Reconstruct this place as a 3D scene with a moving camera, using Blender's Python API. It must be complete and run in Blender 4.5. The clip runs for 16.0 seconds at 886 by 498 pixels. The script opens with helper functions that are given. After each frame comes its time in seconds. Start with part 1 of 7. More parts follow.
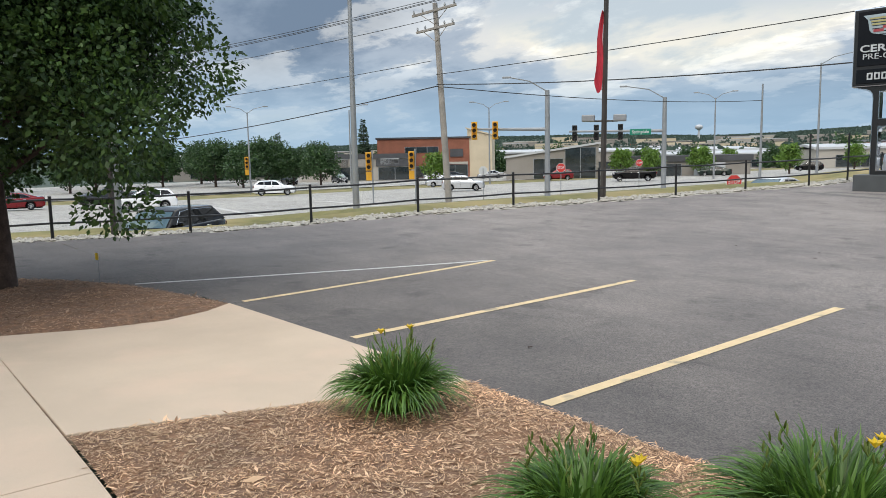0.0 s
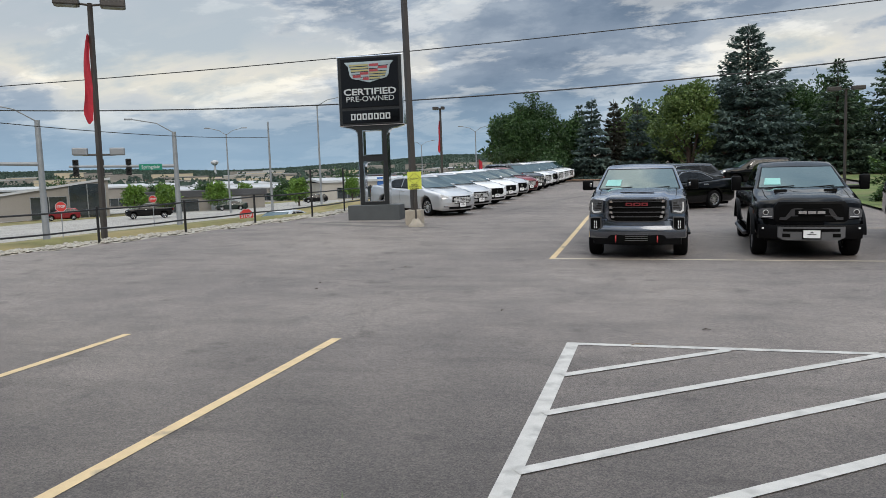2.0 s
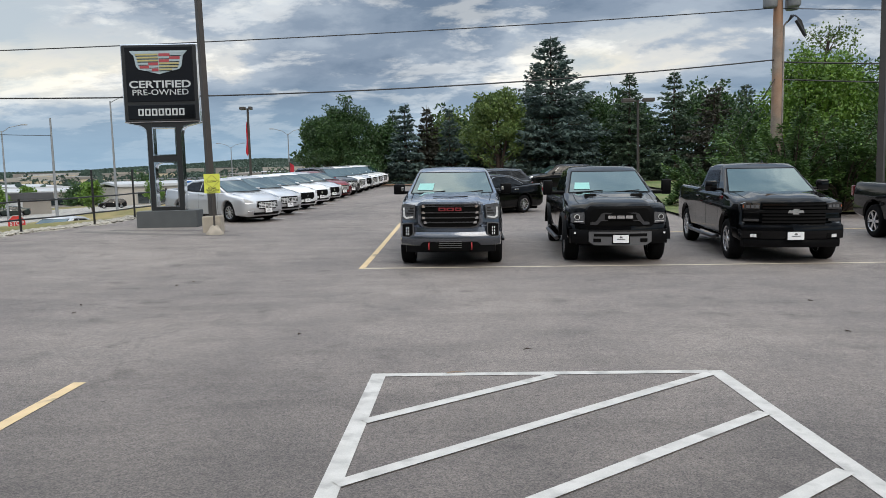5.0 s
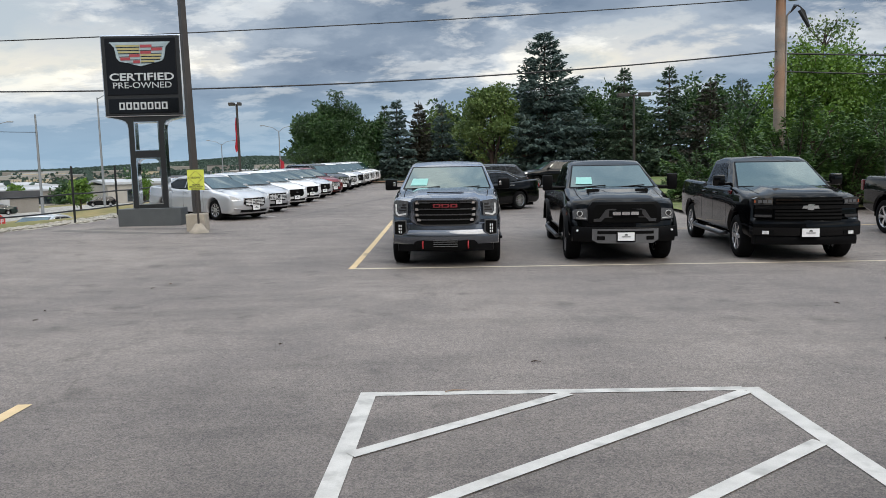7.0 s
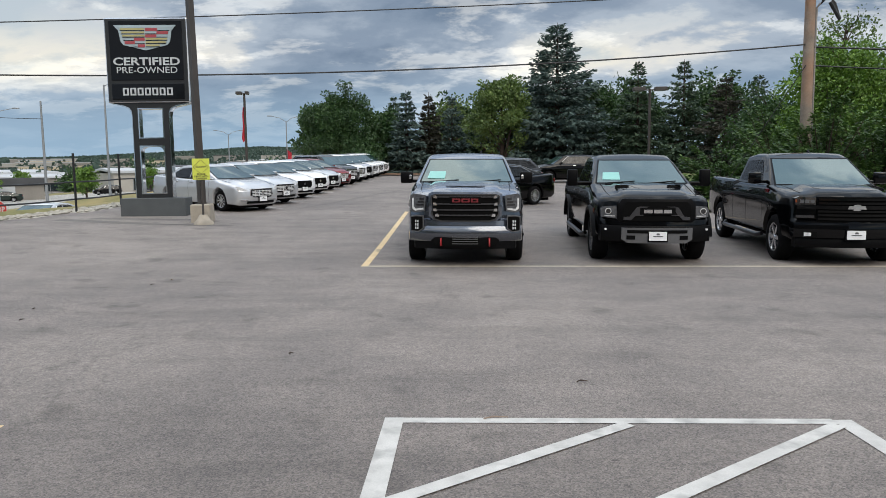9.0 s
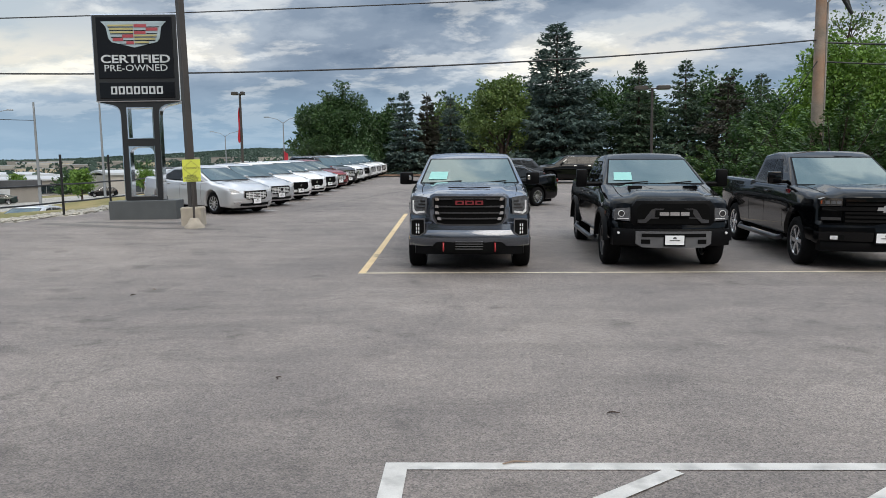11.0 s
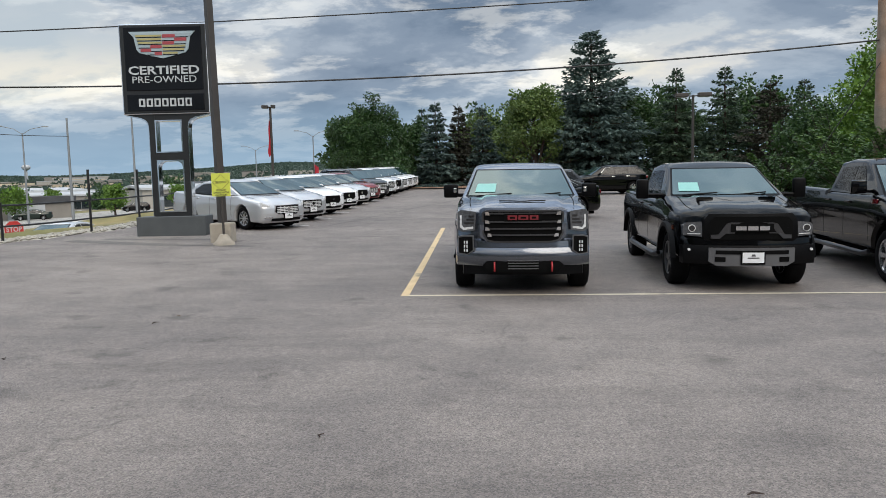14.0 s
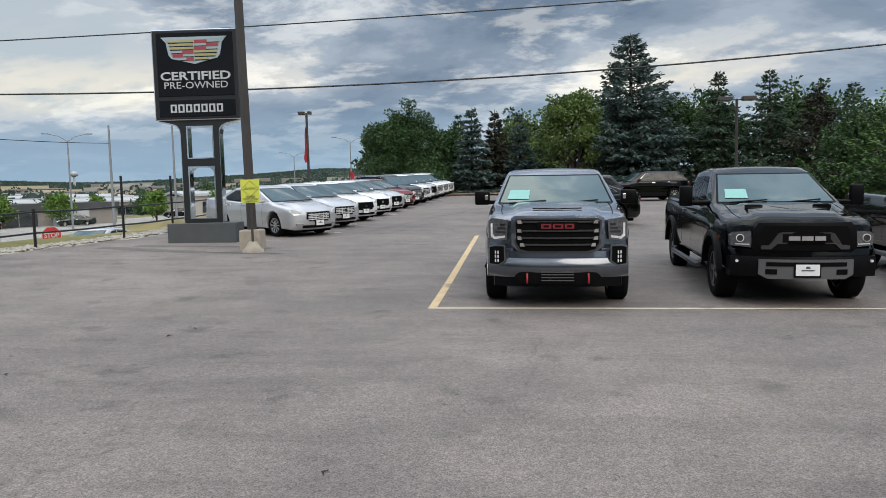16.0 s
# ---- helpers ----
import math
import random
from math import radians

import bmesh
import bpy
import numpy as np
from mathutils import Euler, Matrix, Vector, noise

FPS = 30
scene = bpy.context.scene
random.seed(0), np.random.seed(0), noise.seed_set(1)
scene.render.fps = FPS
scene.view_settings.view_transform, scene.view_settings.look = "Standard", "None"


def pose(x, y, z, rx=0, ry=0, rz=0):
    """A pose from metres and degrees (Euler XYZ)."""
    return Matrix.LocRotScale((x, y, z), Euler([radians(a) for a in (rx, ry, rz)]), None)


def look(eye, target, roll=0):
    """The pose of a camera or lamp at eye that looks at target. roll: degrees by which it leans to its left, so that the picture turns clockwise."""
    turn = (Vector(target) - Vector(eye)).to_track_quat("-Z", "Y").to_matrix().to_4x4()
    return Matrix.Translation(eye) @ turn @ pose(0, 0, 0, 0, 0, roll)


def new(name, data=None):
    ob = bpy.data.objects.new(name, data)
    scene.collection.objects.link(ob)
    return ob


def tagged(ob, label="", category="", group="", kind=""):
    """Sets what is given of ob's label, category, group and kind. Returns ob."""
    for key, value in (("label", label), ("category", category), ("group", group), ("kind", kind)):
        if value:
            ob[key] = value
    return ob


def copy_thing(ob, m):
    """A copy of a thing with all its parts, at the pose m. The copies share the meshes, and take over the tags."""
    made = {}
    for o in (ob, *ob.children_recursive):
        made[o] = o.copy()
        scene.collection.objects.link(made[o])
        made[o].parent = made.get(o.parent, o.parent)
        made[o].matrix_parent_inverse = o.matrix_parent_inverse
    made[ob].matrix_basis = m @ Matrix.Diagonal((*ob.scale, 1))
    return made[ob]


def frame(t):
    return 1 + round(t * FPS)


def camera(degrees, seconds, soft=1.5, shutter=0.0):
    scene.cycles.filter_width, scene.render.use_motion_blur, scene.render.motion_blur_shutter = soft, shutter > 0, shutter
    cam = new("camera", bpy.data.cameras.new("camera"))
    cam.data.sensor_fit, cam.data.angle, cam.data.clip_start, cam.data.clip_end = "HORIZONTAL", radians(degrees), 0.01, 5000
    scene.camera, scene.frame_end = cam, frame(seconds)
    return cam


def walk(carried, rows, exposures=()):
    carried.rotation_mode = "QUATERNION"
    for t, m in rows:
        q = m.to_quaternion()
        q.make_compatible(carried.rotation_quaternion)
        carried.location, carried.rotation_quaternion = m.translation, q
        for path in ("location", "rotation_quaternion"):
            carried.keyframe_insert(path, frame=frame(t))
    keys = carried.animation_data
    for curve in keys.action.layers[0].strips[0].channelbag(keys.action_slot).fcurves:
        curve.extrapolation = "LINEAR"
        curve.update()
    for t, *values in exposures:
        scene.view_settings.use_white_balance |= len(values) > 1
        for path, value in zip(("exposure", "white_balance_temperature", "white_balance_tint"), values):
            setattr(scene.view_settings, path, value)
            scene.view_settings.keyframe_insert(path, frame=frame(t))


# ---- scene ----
cam = camera(61.1, 16.0, 0.8)
PATH = [
    (0, (0.794, -3.302, 1.815), (-0.778, -2.09, 1.567), -1.1),
    (0.5, (0.753, -3.083, 1.806), (-0.6, -1.629, 1.573), -2.3),
    (1, (0.76, -2.773, 1.817), (-0.329, -1.108, 1.609), -2.0),
    (1.5, (0.719, -2.582, 1.802), (-0.11, -0.773, 1.605), -1.5),
    (2, (0.604, -2.418, 1.811), (0.022, -0.514, 1.622), -1.9),
    (2.5, (0.562, -2.207, 1.79), (0.127, -0.265, 1.595), -2.5),
    (3, (0.634, -1.927, 1.784), (0.278, 0.031, 1.581), -2.6),
    (3.5, (0.637, -1.748, 1.784), (0.379, 0.225, 1.578), -2.2),
    (4, (0.537, -1.521, 1.769), (0.397, 0.464, 1.571), -1.3),
    (4.5, (0.504, -1.309, 1.76), (0.419, 0.68, 1.566), -1.2),
    (5, (0.548, -1.057, 1.757), (0.442, 0.931, 1.567), -1.5),
    (7.5, (0.382, -0.048, 1.706), (0.304, 1.94, 1.5), -1.5),
    (8, (0.232, 0.135, 1.711), (0.157, 2.121, 1.491), -0.8),
    (8.5, (0.176, 0.333, 1.688), (0.099, 2.318, 1.459), -0.6),
    (9, (0.187, 0.605, 1.697), (0.087, 2.591, 1.482), -0.8),
    (9.2, (0.181, 0.676, 1.698), (0.072, 2.662, 1.484), -0.8),
    (11.5, (-0.031, 1.597, 1.684), (-0.117, 3.584, 1.473), -1.0),
    (12, (-0.179, 1.769, 1.689), (-0.256, 3.757, 1.49), -1.0),
    (12.5, (-0.217, 1.94, 1.692), (-0.307, 3.928, 1.493), -1.5),
    (13, (-0.174, 2.167, 1.698), (-0.319, 4.153, 1.511), -1.7),
    (13.5, (-0.186, 2.326, 1.689), (-0.363, 4.31, 1.504), -1.9),
    (14, (-0.3, 2.493, 1.688), (-0.47, 4.478, 1.509), -1.5),
    (14.5, (-0.372, 2.609, 1.685), (-0.502, 4.596, 1.498), -1.4),
    (15, (-0.321, 2.741, 1.673), (-0.489, 4.725, 1.489), -1.6),
    (15.5, (-0.243, 2.973, 1.695), (-0.487, 4.952, 1.541), -1.5),
    (16, (-0.244, 3.066, 1.689), (-0.512, 5.041, 1.529), -1.5),
]
# the camera darkens its picture a little as it turns to the bright sky
EXPOSURE = [(0, 0.33), (0.5, 0.25), (1.0, 0.10), (2.0, 0.08), (3.0, 0.14), (5.0, 0.23), (12.0, 0.22), (16.0, 0.15)]
walk(cam, [(t, look(eye, target, roll)) for t, eye, target, roll in PATH], EXPOSURE)

# ---- world, sun, exposure ----
SUN_ELEV, SUN_AZ = 40.0, 150.0
world = bpy.data.worlds.new("sky")
scene.world = world
world.use_nodes = True


def build_sky():
    nt = world.node_tree
    nt.nodes.clear()
    ln = nt.links.new
    sky = nt.nodes.new("ShaderNodeTexSky")
    sky.sky_type, sky.sun_disc = "NISHITA", False
    sky.sun_elevation, sky.sun_rotation = radians(SUN_ELEV), radians(SUN_AZ)
    sky.air_density, sky.dust_density = 1.2, 1.5
    co = nt.nodes.new("ShaderNodeTexCoord")
    sep = nt.nodes.new("ShaderNodeSeparateXYZ")
    ln(co.outputs["Generated"], sep.inputs[0])
    zz = nt.nodes.new("ShaderNodeMath"); zz.operation = "MAXIMUM"; zz.inputs[1].default_value = 0.0
    ln(sep.outputs["Z"], zz.inputs[0])
    za = nt.nodes.new("ShaderNodeMath"); za.operation = "ADD"; za.inputs[1].default_value = 0.25
    ln(zz.outputs[0], za.inputs[0])
    dx = nt.nodes.new("ShaderNodeMath"); dx.operation = "DIVIDE"
    dy = nt.nodes.new("ShaderNodeMath"); dy.operation = "DIVIDE"
    ln(sep.outputs["X"], dx.inputs[0]); ln(za.outputs[0], dx.inputs[1])
    ln(sep.outputs["Y"], dy.inputs[0]); ln(za.outputs[0], dy.inputs[1])
    comb = nt.nodes.new("ShaderNodeCombineXYZ")
    ln(dx.outputs[0], comb.inputs[0]); ln(dy.outputs[0], comb.inputs[1])

    def cloud(scale, detail, rough, shift, stretch, distort):
        mp = nt.nodes.new("ShaderNodeMapping")
        mp.inputs["Location"].default_value = shift
        mp.inputs["Scale"].default_value = stretch
        mp.inputs["Rotation"].default_value = (0, 0, radians(-20))
        ln(comb.outputs[0], mp.inputs["Vector"])
        nz = nt.nodes.new("ShaderNodeTexNoise")
        nz.inputs["Scale"].default_value, nz.inputs["Detail"].default_value = scale, detail
        nz.inputs["Roughness"].default_value, nz.inputs["Distortion"].default_value = rough, distort
        ln(mp.outputs[0], nz.inputs["Vector"])
        return nz.outputs["Fac"]

    def ramp(fac, *stops):
        r = nt.nodes.new("ShaderNodeValToRGB")
        r.color_ramp.interpolation = "EASE"
        while len(r.color_ramp.elements) < len(stops):
            r.color_ramp.elements.new(0.5)
        for e, (p, c) in zip(r.color_ramp.elements, stops):
            e.position, e.color = p, (*c, 1)
        ln(fac, r.inputs[0])
        return r.outputs[0]

    def mix(fac, a, b, blend="MIX"):
        m = nt.nodes.new("ShaderNodeMix"); m.data_type = "RGBA"; m.blend_type = blend
        for sock, val in ((m.inputs[0], fac), (m.inputs[6], a), (m.inputs[7], b)):
            if isinstance(val, (int, float)):
                sock.default_value = val
            elif isinstance(val, tuple):
                sock.default_value = (*val, 1)
            else:
                ln(val, sock)
        return m.outputs[2]

    def shift(fac, by):
        m = nt.nodes.new("ShaderNodeMath"); m.operation = "ADD"
        ln(fac, m.inputs[0]); ln(by, m.inputs[1])
        return m.outputs[0]

    big = cloud(0.95, 10, 0.58, (3.1, 1.4, 0.0), (0.95, 1.1, 1), 0.15)
    fine = cloud(2.9, 9, 0.62, (7.7, 2.0, 3.0), (0.9, 1.2, 1), 0.2)
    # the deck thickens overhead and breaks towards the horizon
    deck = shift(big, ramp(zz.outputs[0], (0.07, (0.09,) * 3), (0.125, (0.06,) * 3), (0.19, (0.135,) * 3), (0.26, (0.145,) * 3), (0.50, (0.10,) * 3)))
    body = ramp(deck, (0.47, (1.0, 0.93, 0.78)), (0.53, (0.72, 0.73, 0.72)), (0.575, (0.40, 0.47, 0.56)), (0.65, (0.255, 0.325, 0.425)), (0.73, (0.17, 0.235, 0.33)))
    lit = ramp(fine, (0.51, (0, 0, 0)), (0.61, (0.46, 0.42, 0.34)))
    clear = mix(1.0, sky.outputs[0], (0.105, 0.115, 0.125), "MULTIPLY")
    blue = mix(0.7, clear, (0.20, 0.335, 0.50))
    cover = ramp(big, (0.33, (0.35,) * 3), (0.46, (1.0,) * 3))
    up = mix(cover, blue, mix(0.62, body, lit, "ADD"))
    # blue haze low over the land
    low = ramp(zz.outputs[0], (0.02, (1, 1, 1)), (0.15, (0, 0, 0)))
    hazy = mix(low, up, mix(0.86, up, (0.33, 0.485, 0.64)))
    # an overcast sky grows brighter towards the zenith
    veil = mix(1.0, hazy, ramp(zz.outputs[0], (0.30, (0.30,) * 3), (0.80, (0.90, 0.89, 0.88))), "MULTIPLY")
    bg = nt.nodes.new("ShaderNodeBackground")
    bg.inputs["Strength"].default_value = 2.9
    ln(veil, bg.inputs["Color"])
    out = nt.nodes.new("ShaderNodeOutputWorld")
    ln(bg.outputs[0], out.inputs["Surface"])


build_sky()
sun_data = bpy.data.lights.new("sun", "SUN")
sun_data.energy, sun_data.angle, sun_data.color = 1.5, radians(40), (1.0, 0.90, 0.76)
sun = new("sun", sun_data)
sun.rotation_euler = (radians(90 - SUN_ELEV), 0, radians(180 - SUN_AZ))


# ---- materials ----
def material(name, color, rough=0.6, metal=0.0, vary=0.12, scale=3.0, fine=60.0, bump=0.15, bump_scale=None, coat=0.0,
             second=None, second_scale=0.6, second_range=(0.45, 0.65), per_object=0.0, transmission=0.0, emit=None, emit_strength=0.0, spec=0.5):
    """A principled surface: broad and fine variation of colour, fine relief, and an optional second colour in patches."""
    m = bpy.data.materials.new(name)
    m.use_nodes = True
    nt = m.node_tree
    ln = nt.links.new
    bsdf = nt.nodes["Principled BSDF"]
    bsdf.inputs["Roughness"].default_value = rough
    bsdf.inputs["Metallic"].default_value = metal
    bsdf.inputs["Coat Weight"].default_value = coat
    bsdf.inputs["Coat Roughness"].default_value = 0.04
    bsdf.inputs["Specular IOR Level"].default_value = spec
    bsdf.inputs["Transmission Weight"].default_value = transmission
    if emit:
        bsdf.inputs["Emission Color"].default_value = (*emit, 1)
        bsdf.inputs["Emission Strength"].default_value = emit_strength
    if vary == 0 and bump == 0:
        bsdf.inputs["Base Color"].default_value = (*color, 1)
        return m
    co = nt.nodes.new("ShaderNodeTexCoord")

    def noise_of(s, detail=4.0):
        n = nt.nodes.new("ShaderNodeTexNoise")
        n.inputs["Scale"].default_value, n.inputs["Detail"].default_value = s, detail
        ln(co.outputs["Object"], n.inputs["Vector"])
        return n.outputs["Fac"]

    def shade(fac, lo, hi, at=(0.3, 0.7)):
        r = nt.nodes.new("ShaderNodeValToRGB")
        r.color_ramp.elements[0].position, r.color_ramp.elements[1].position = at
        r.color_ramp.elements[0].color, r.color_ramp.elements[1].color = (*lo, 1), (*hi, 1)
        ln(fac, r.inputs[0])
        return r.outputs[0]

    def mul(a, b):
        x = nt.nodes.new("ShaderNodeMix"); x.data_type = "RGBA"; x.blend_type = "MULTIPLY"
        x.inputs[0].default_value = 1.0
        ln(a, x.inputs[6]); ln(b, x.inputs[7])
        return x.outputs[2]

    col = shade(noise_of(scale), [c * (1 - vary) for c in color], [min(1, c * (1 + vary)) for c in color])
    grain = noise_of(fine, 3.0)
    col = mul(col, shade(grain, (1 - vary,) * 3, (1.0,) * 3))
    if second:
        x = nt.nodes.new("ShaderNodeMix"); x.data_type = "RGBA"
        ln(shade(noise_of(second_scale, 7.0), (0,) * 3, (1,) * 3, second_range), x.inputs[0])
        ln(col, x.inputs[6]); x.inputs[7].default_value = (*second, 1)
        col = x.outputs[2]
    if per_object:
        info = nt.nodes.new("ShaderNodeObjectInfo")
        col = mul(col, shade(info.outputs["Random"], (1 - per_object,) * 3, (1.0,) * 3, (0, 1)))
    ln(col, bsdf.inputs["Base Color"])
    if bump:
        b = nt.nodes.new("ShaderNodeBump")
        b.inputs["Strength"].default_value, b.inputs["Distance"].default_value = bump, 0.01
        ln(grain if bump_scale is None else noise_of(bump_scale, 4.0), b.inputs["Height"])
        ln(b.outputs[0], bsdf.inputs["Normal"])
    return m


def leaf_material(name, lo, hi, rough=0.55):
    """Foliage whose leaves differ one by one, and let a little light through."""
    m = bpy.data.materials.new(name)
    m.use_nodes = True
    nt = m.node_tree
    ln = nt.links.new
    bsdf = nt.nodes["Principled BSDF"]
    geo = nt.nodes.new("ShaderNodeNewGeometry")
    r = nt.nodes.new("ShaderNodeValToRGB")
    r.color_ramp.elements[0].color, r.color_ramp.elements[1].color = (*lo, 1), (*hi, 1)
    ln(geo.outputs["Random Per Island"], r.inputs[0])
    co = nt.nodes.new("ShaderNodeTexCoord")
    n = nt.nodes.new("ShaderNodeTexNoise")
    n.inputs["Scale"].default_value = 0.7
    ln(co.outputs["Object"], n.inputs["Vector"])
    r2 = nt.nodes.new("ShaderNodeValToRGB")
    r2.color_ramp.elements[0].position, r2.color_ramp.elements[1].position = 0.35, 0.65
    r2.color_ramp.elements[0].color, r2.color_ramp.elements[1].color = (0.7, 0.72, 0.7, 1), (1.15, 1.1, 1.0, 1)
    ln(n.outputs["Fac"], r2.inputs[0])
    x = nt.nodes.new("ShaderNodeMix"); x.data_type = "RGBA"; x.blend_type = "MULTIPLY"; x.inputs[0].default_value = 1
    ln(r.outputs[0], x.inputs[6]); ln(r2.outputs[0], x.inputs[7])
    ln(x.outputs[2], bsdf.inputs["Base Color"])
    bsdf.inputs["Roughness"].default_value = rough
    tr = nt.nodes.new("ShaderNodeBsdfTranslucent")
    ln(x.outputs[2], tr.inputs["Color"])
    ms = nt.nodes.new("ShaderNodeMixShader"); ms.inputs[0].default_value = 0.22
    ln(bsdf.outputs[0], ms.inputs[1]); ln(tr.outputs[0], ms.inputs[2])
    ln(ms.outputs[0], nt.nodes["Material Output"].inputs["Surface"])
    return m


def asphalt_material(name, base, patch, crack=0.25, rough=0.75, sealed=False):
    """Worn asphalt: aggregate speckle, drifting pale and dark patches, tyre scuffs, fine cracks and dark spots."""
    m = bpy.data.materials.new(name)
    m.use_nodes = True
    nt = m.node_tree
    ln = nt.links.new
    bsdf = nt.nodes["Principled BSDF"]
    co = nt.nodes.new("ShaderNodeTexCoord")

    def nz(scale, detail=5.0, rough_=0.55, stretch=None, distort=0.0):
        n = nt.nodes.new("ShaderNodeTexNoise")
        n.inputs["Scale"].default_value, n.inputs["Detail"].default_value = scale, detail
        n.inputs["Roughness"].default_value, n.inputs["Distortion"].default_value = rough_, distort
        if stretch:
            mp = nt.nodes.new("ShaderNodeMapping"); mp.inputs["Scale"].default_value = stretch
            mp.inputs["Rotation"].default_value = (0, 0, 0.35)
            ln(co.outputs["Object"], mp.inputs[0]); ln(mp.outputs[0], n.inputs["Vector"])
        else:
            ln(co.outputs["Object"], n.inputs["Vector"])
        return n.outputs["Fac"]

    def ramp(fac, a, b, lo, hi):
        r = nt.nodes.new("ShaderNodeValToRGB")
        r.color_ramp.elements[0].position, r.color_ramp.elements[1].position = a, b
        r.color_ramp.elements[0].color, r.color_ramp.elements[1].color = (*lo, 1), (*hi, 1)
        ln(fac, r.inputs[0])
        return r.outputs[0]

    def mix(fac, a, b, blend="MIX"):
        x = nt.nodes.new("ShaderNodeMix"); x.data_type = "RGBA"; x.blend_type = blend
        for sock, v in ((x.inputs[0], fac), (x.inputs[6], a), (x.inputs[7], b)):
            if isinstance(v, (int, float)): sock.default_value = v
            elif isinstance(v, tuple): sock.default_value = (*v, 1)
            else: ln(v, sock)
        return x.outputs[2]

    g = (1.0,) * 3
    col = mix(ramp(nz(0.16, 6), 0.38, 0.62, (0,) * 3, g), base, patch)
    if sealed:
        # the stalls by the walk carry a newer, darker seal coat with a ragged edge
        sp = nt.nodes.new("ShaderNodeSeparateXYZ")
        ln(co.outputs["Object"], sp.inputs[0])
        ma = nt.nodes.new("ShaderNodeMath"); ma.operation = "MULTIPLY_ADD"; ma.inputs[1].default_value = 0.1
        ln(sp.outputs["Y"], ma.inputs[0])
        off = nt.nodes.new("ShaderNodeMath"); off.operation = "MULTIPLY"; off.inputs[1].default_value = 0.5
        ln(nz(0.5, 6), off.inputs[0]); ln(off.outputs[0], ma.inputs[2])
        col = mix(1.0, col, ramp(ma.outputs[0], 0.35, 0.95, (0.56,) * 3, (1.12,) * 3), "MULTIPLY")
    col = mix(1.0, col, ramp(nz(0.9, 7, 0.65), 0.36, 0.64, (0.82,) * 3, (1.10, 1.09, 1.07)), "MULTIPLY")
    col = mix(1.0, col, ramp(nz(1.3, 6, 0.6, (0.25, 1.6, 1)), 0.34, 0.5, (0.86,) * 3, g), "MULTIPLY")
    vo = nt.nodes.new("ShaderNodeTexVoronoi"); vo.inputs["Scale"].default_value = 105
    ln(co.outputs["Object"], vo.inputs["Vector"])
    col = mix(1.0, col, ramp(vo.outputs["Color"], 0.05, 0.95, (0.50,) * 3, (1.50, 1.47, 1.40)), "MULTIPLY")
    col = mix(1.0, col, ramp(nz(16.0, 6, 0.7), 0.34, 0.64, (0.83,) * 3, (1.09,) * 3), "MULTIPLY")
    # oil spots
    col = mix(1.0, col, ramp(nz(1.5, 4, 0.5), 0.61, 0.72, g, (0.64,) * 3), "MULTIPLY")
    col = mix(1.0, col, ramp(nz(11.0, 2, 0.5), 0.71, 0.75, g, (0.55,) * 3), "MULTIPLY")
    # cracks along the edges of large cells
    vc = nt.nodes.new("ShaderNodeTexVoronoi"); vc.feature = "DISTANCE_TO_EDGE"; vc.inputs["Scale"].default_value = crack
    wob = nt.nodes.new("ShaderNodeTexNoise"); wob.inputs["Scale"].default_value = 1.2; wob.inputs["Detail"].default_value = 8
    ln(co.outputs["Object"], wob.inputs["Vector"])
    add = nt.nodes.new("ShaderNodeMix"); add.data_type = "RGBA"; add.blend_type = "ADD"; add.inputs[0].default_value = 0.9
    ln(co.outputs["Object"], add.inputs[6]); ln(wob.outputs["Color"], add.inputs[7])
    ln(add.outputs[2], vc.inputs["Vector"])
    gate = ramp(nz(0.35, 3), 0.46, 0.56, (0,) * 3, (0.45,) * 3)
    col = mix(gate, col, mix(1.0, col, ramp(vc.outputs["Distance"], 0.0, 0.006, (0.45,) * 3, g), "MULTIPLY"))
    ln(col, bsdf.inputs["Base Color"])
    bsdf.inputs["Roughness"].default_value = rough
    b = nt.nodes.new("ShaderNodeBump"); b.inputs["Strength"].default_value = 0.5; b.inputs["Distance"].default_value = 0.006
    ln(vo.outputs["Distance"], b.inputs["Height"])
    ln(b.outputs[0], bsdf.inputs["Normal"])
    return m


M = {}
M["asphalt"] = asphalt_material("lot_asphalt", (0.160, 0.142, 0.138), (0.216, 0.191, 0.181), sealed=True)
M["road"] = asphalt_material("road_concrete", (0.33, 0.32, 0.305), (0.39, 0.378, 0.36), crack=0.12)
M["seam"] = asphalt_material("dark_seam_asphalt", (0.085, 0.080, 0.078), (0.16, 0.15, 0.14))
M["concrete"] = material("walk_concrete", (0.555, 0.435, 0.322), 0.85, vary=0.10, scale=0.8, fine=140, second=(0.62, 0.46, 0.34), second_scale=0.9, second_range=(0.5, 0.75))
M["curb"] = material("pole_base_concrete", (0.42, 0.37, 0.30), 0.9, vary=0.15, scale=3, fine=60, bump=0.3, second=(0.28, 0.25, 0.21), second_scale=2)
M["mulch"] = material("mulch_bed", (0.30, 0.17, 0.10), 0.95, vary=0.4, scale=14, fine=90, bump=0.9, second=(0.20, 0.12, 0.08), second_scale=6)
M["yellow_line"] = material("yellow_line_paint", (0.66, 0.50, 0.29), 0.8, vary=0.10, scale=6, fine=160, second=(0.30, 0.25, 0.18), second_scale=3.0, second_range=(0.58, 0.70), bump=0.2)
M["pale_line"] = material("pale_line_paint", (0.62, 0.55, 0.42), 0.8, vary=0.10, scale=6, fine=160, second=(0.34, 0.30, 0.25), second_scale=3.0, second_range=(0.58, 0.70), bump=0.2)
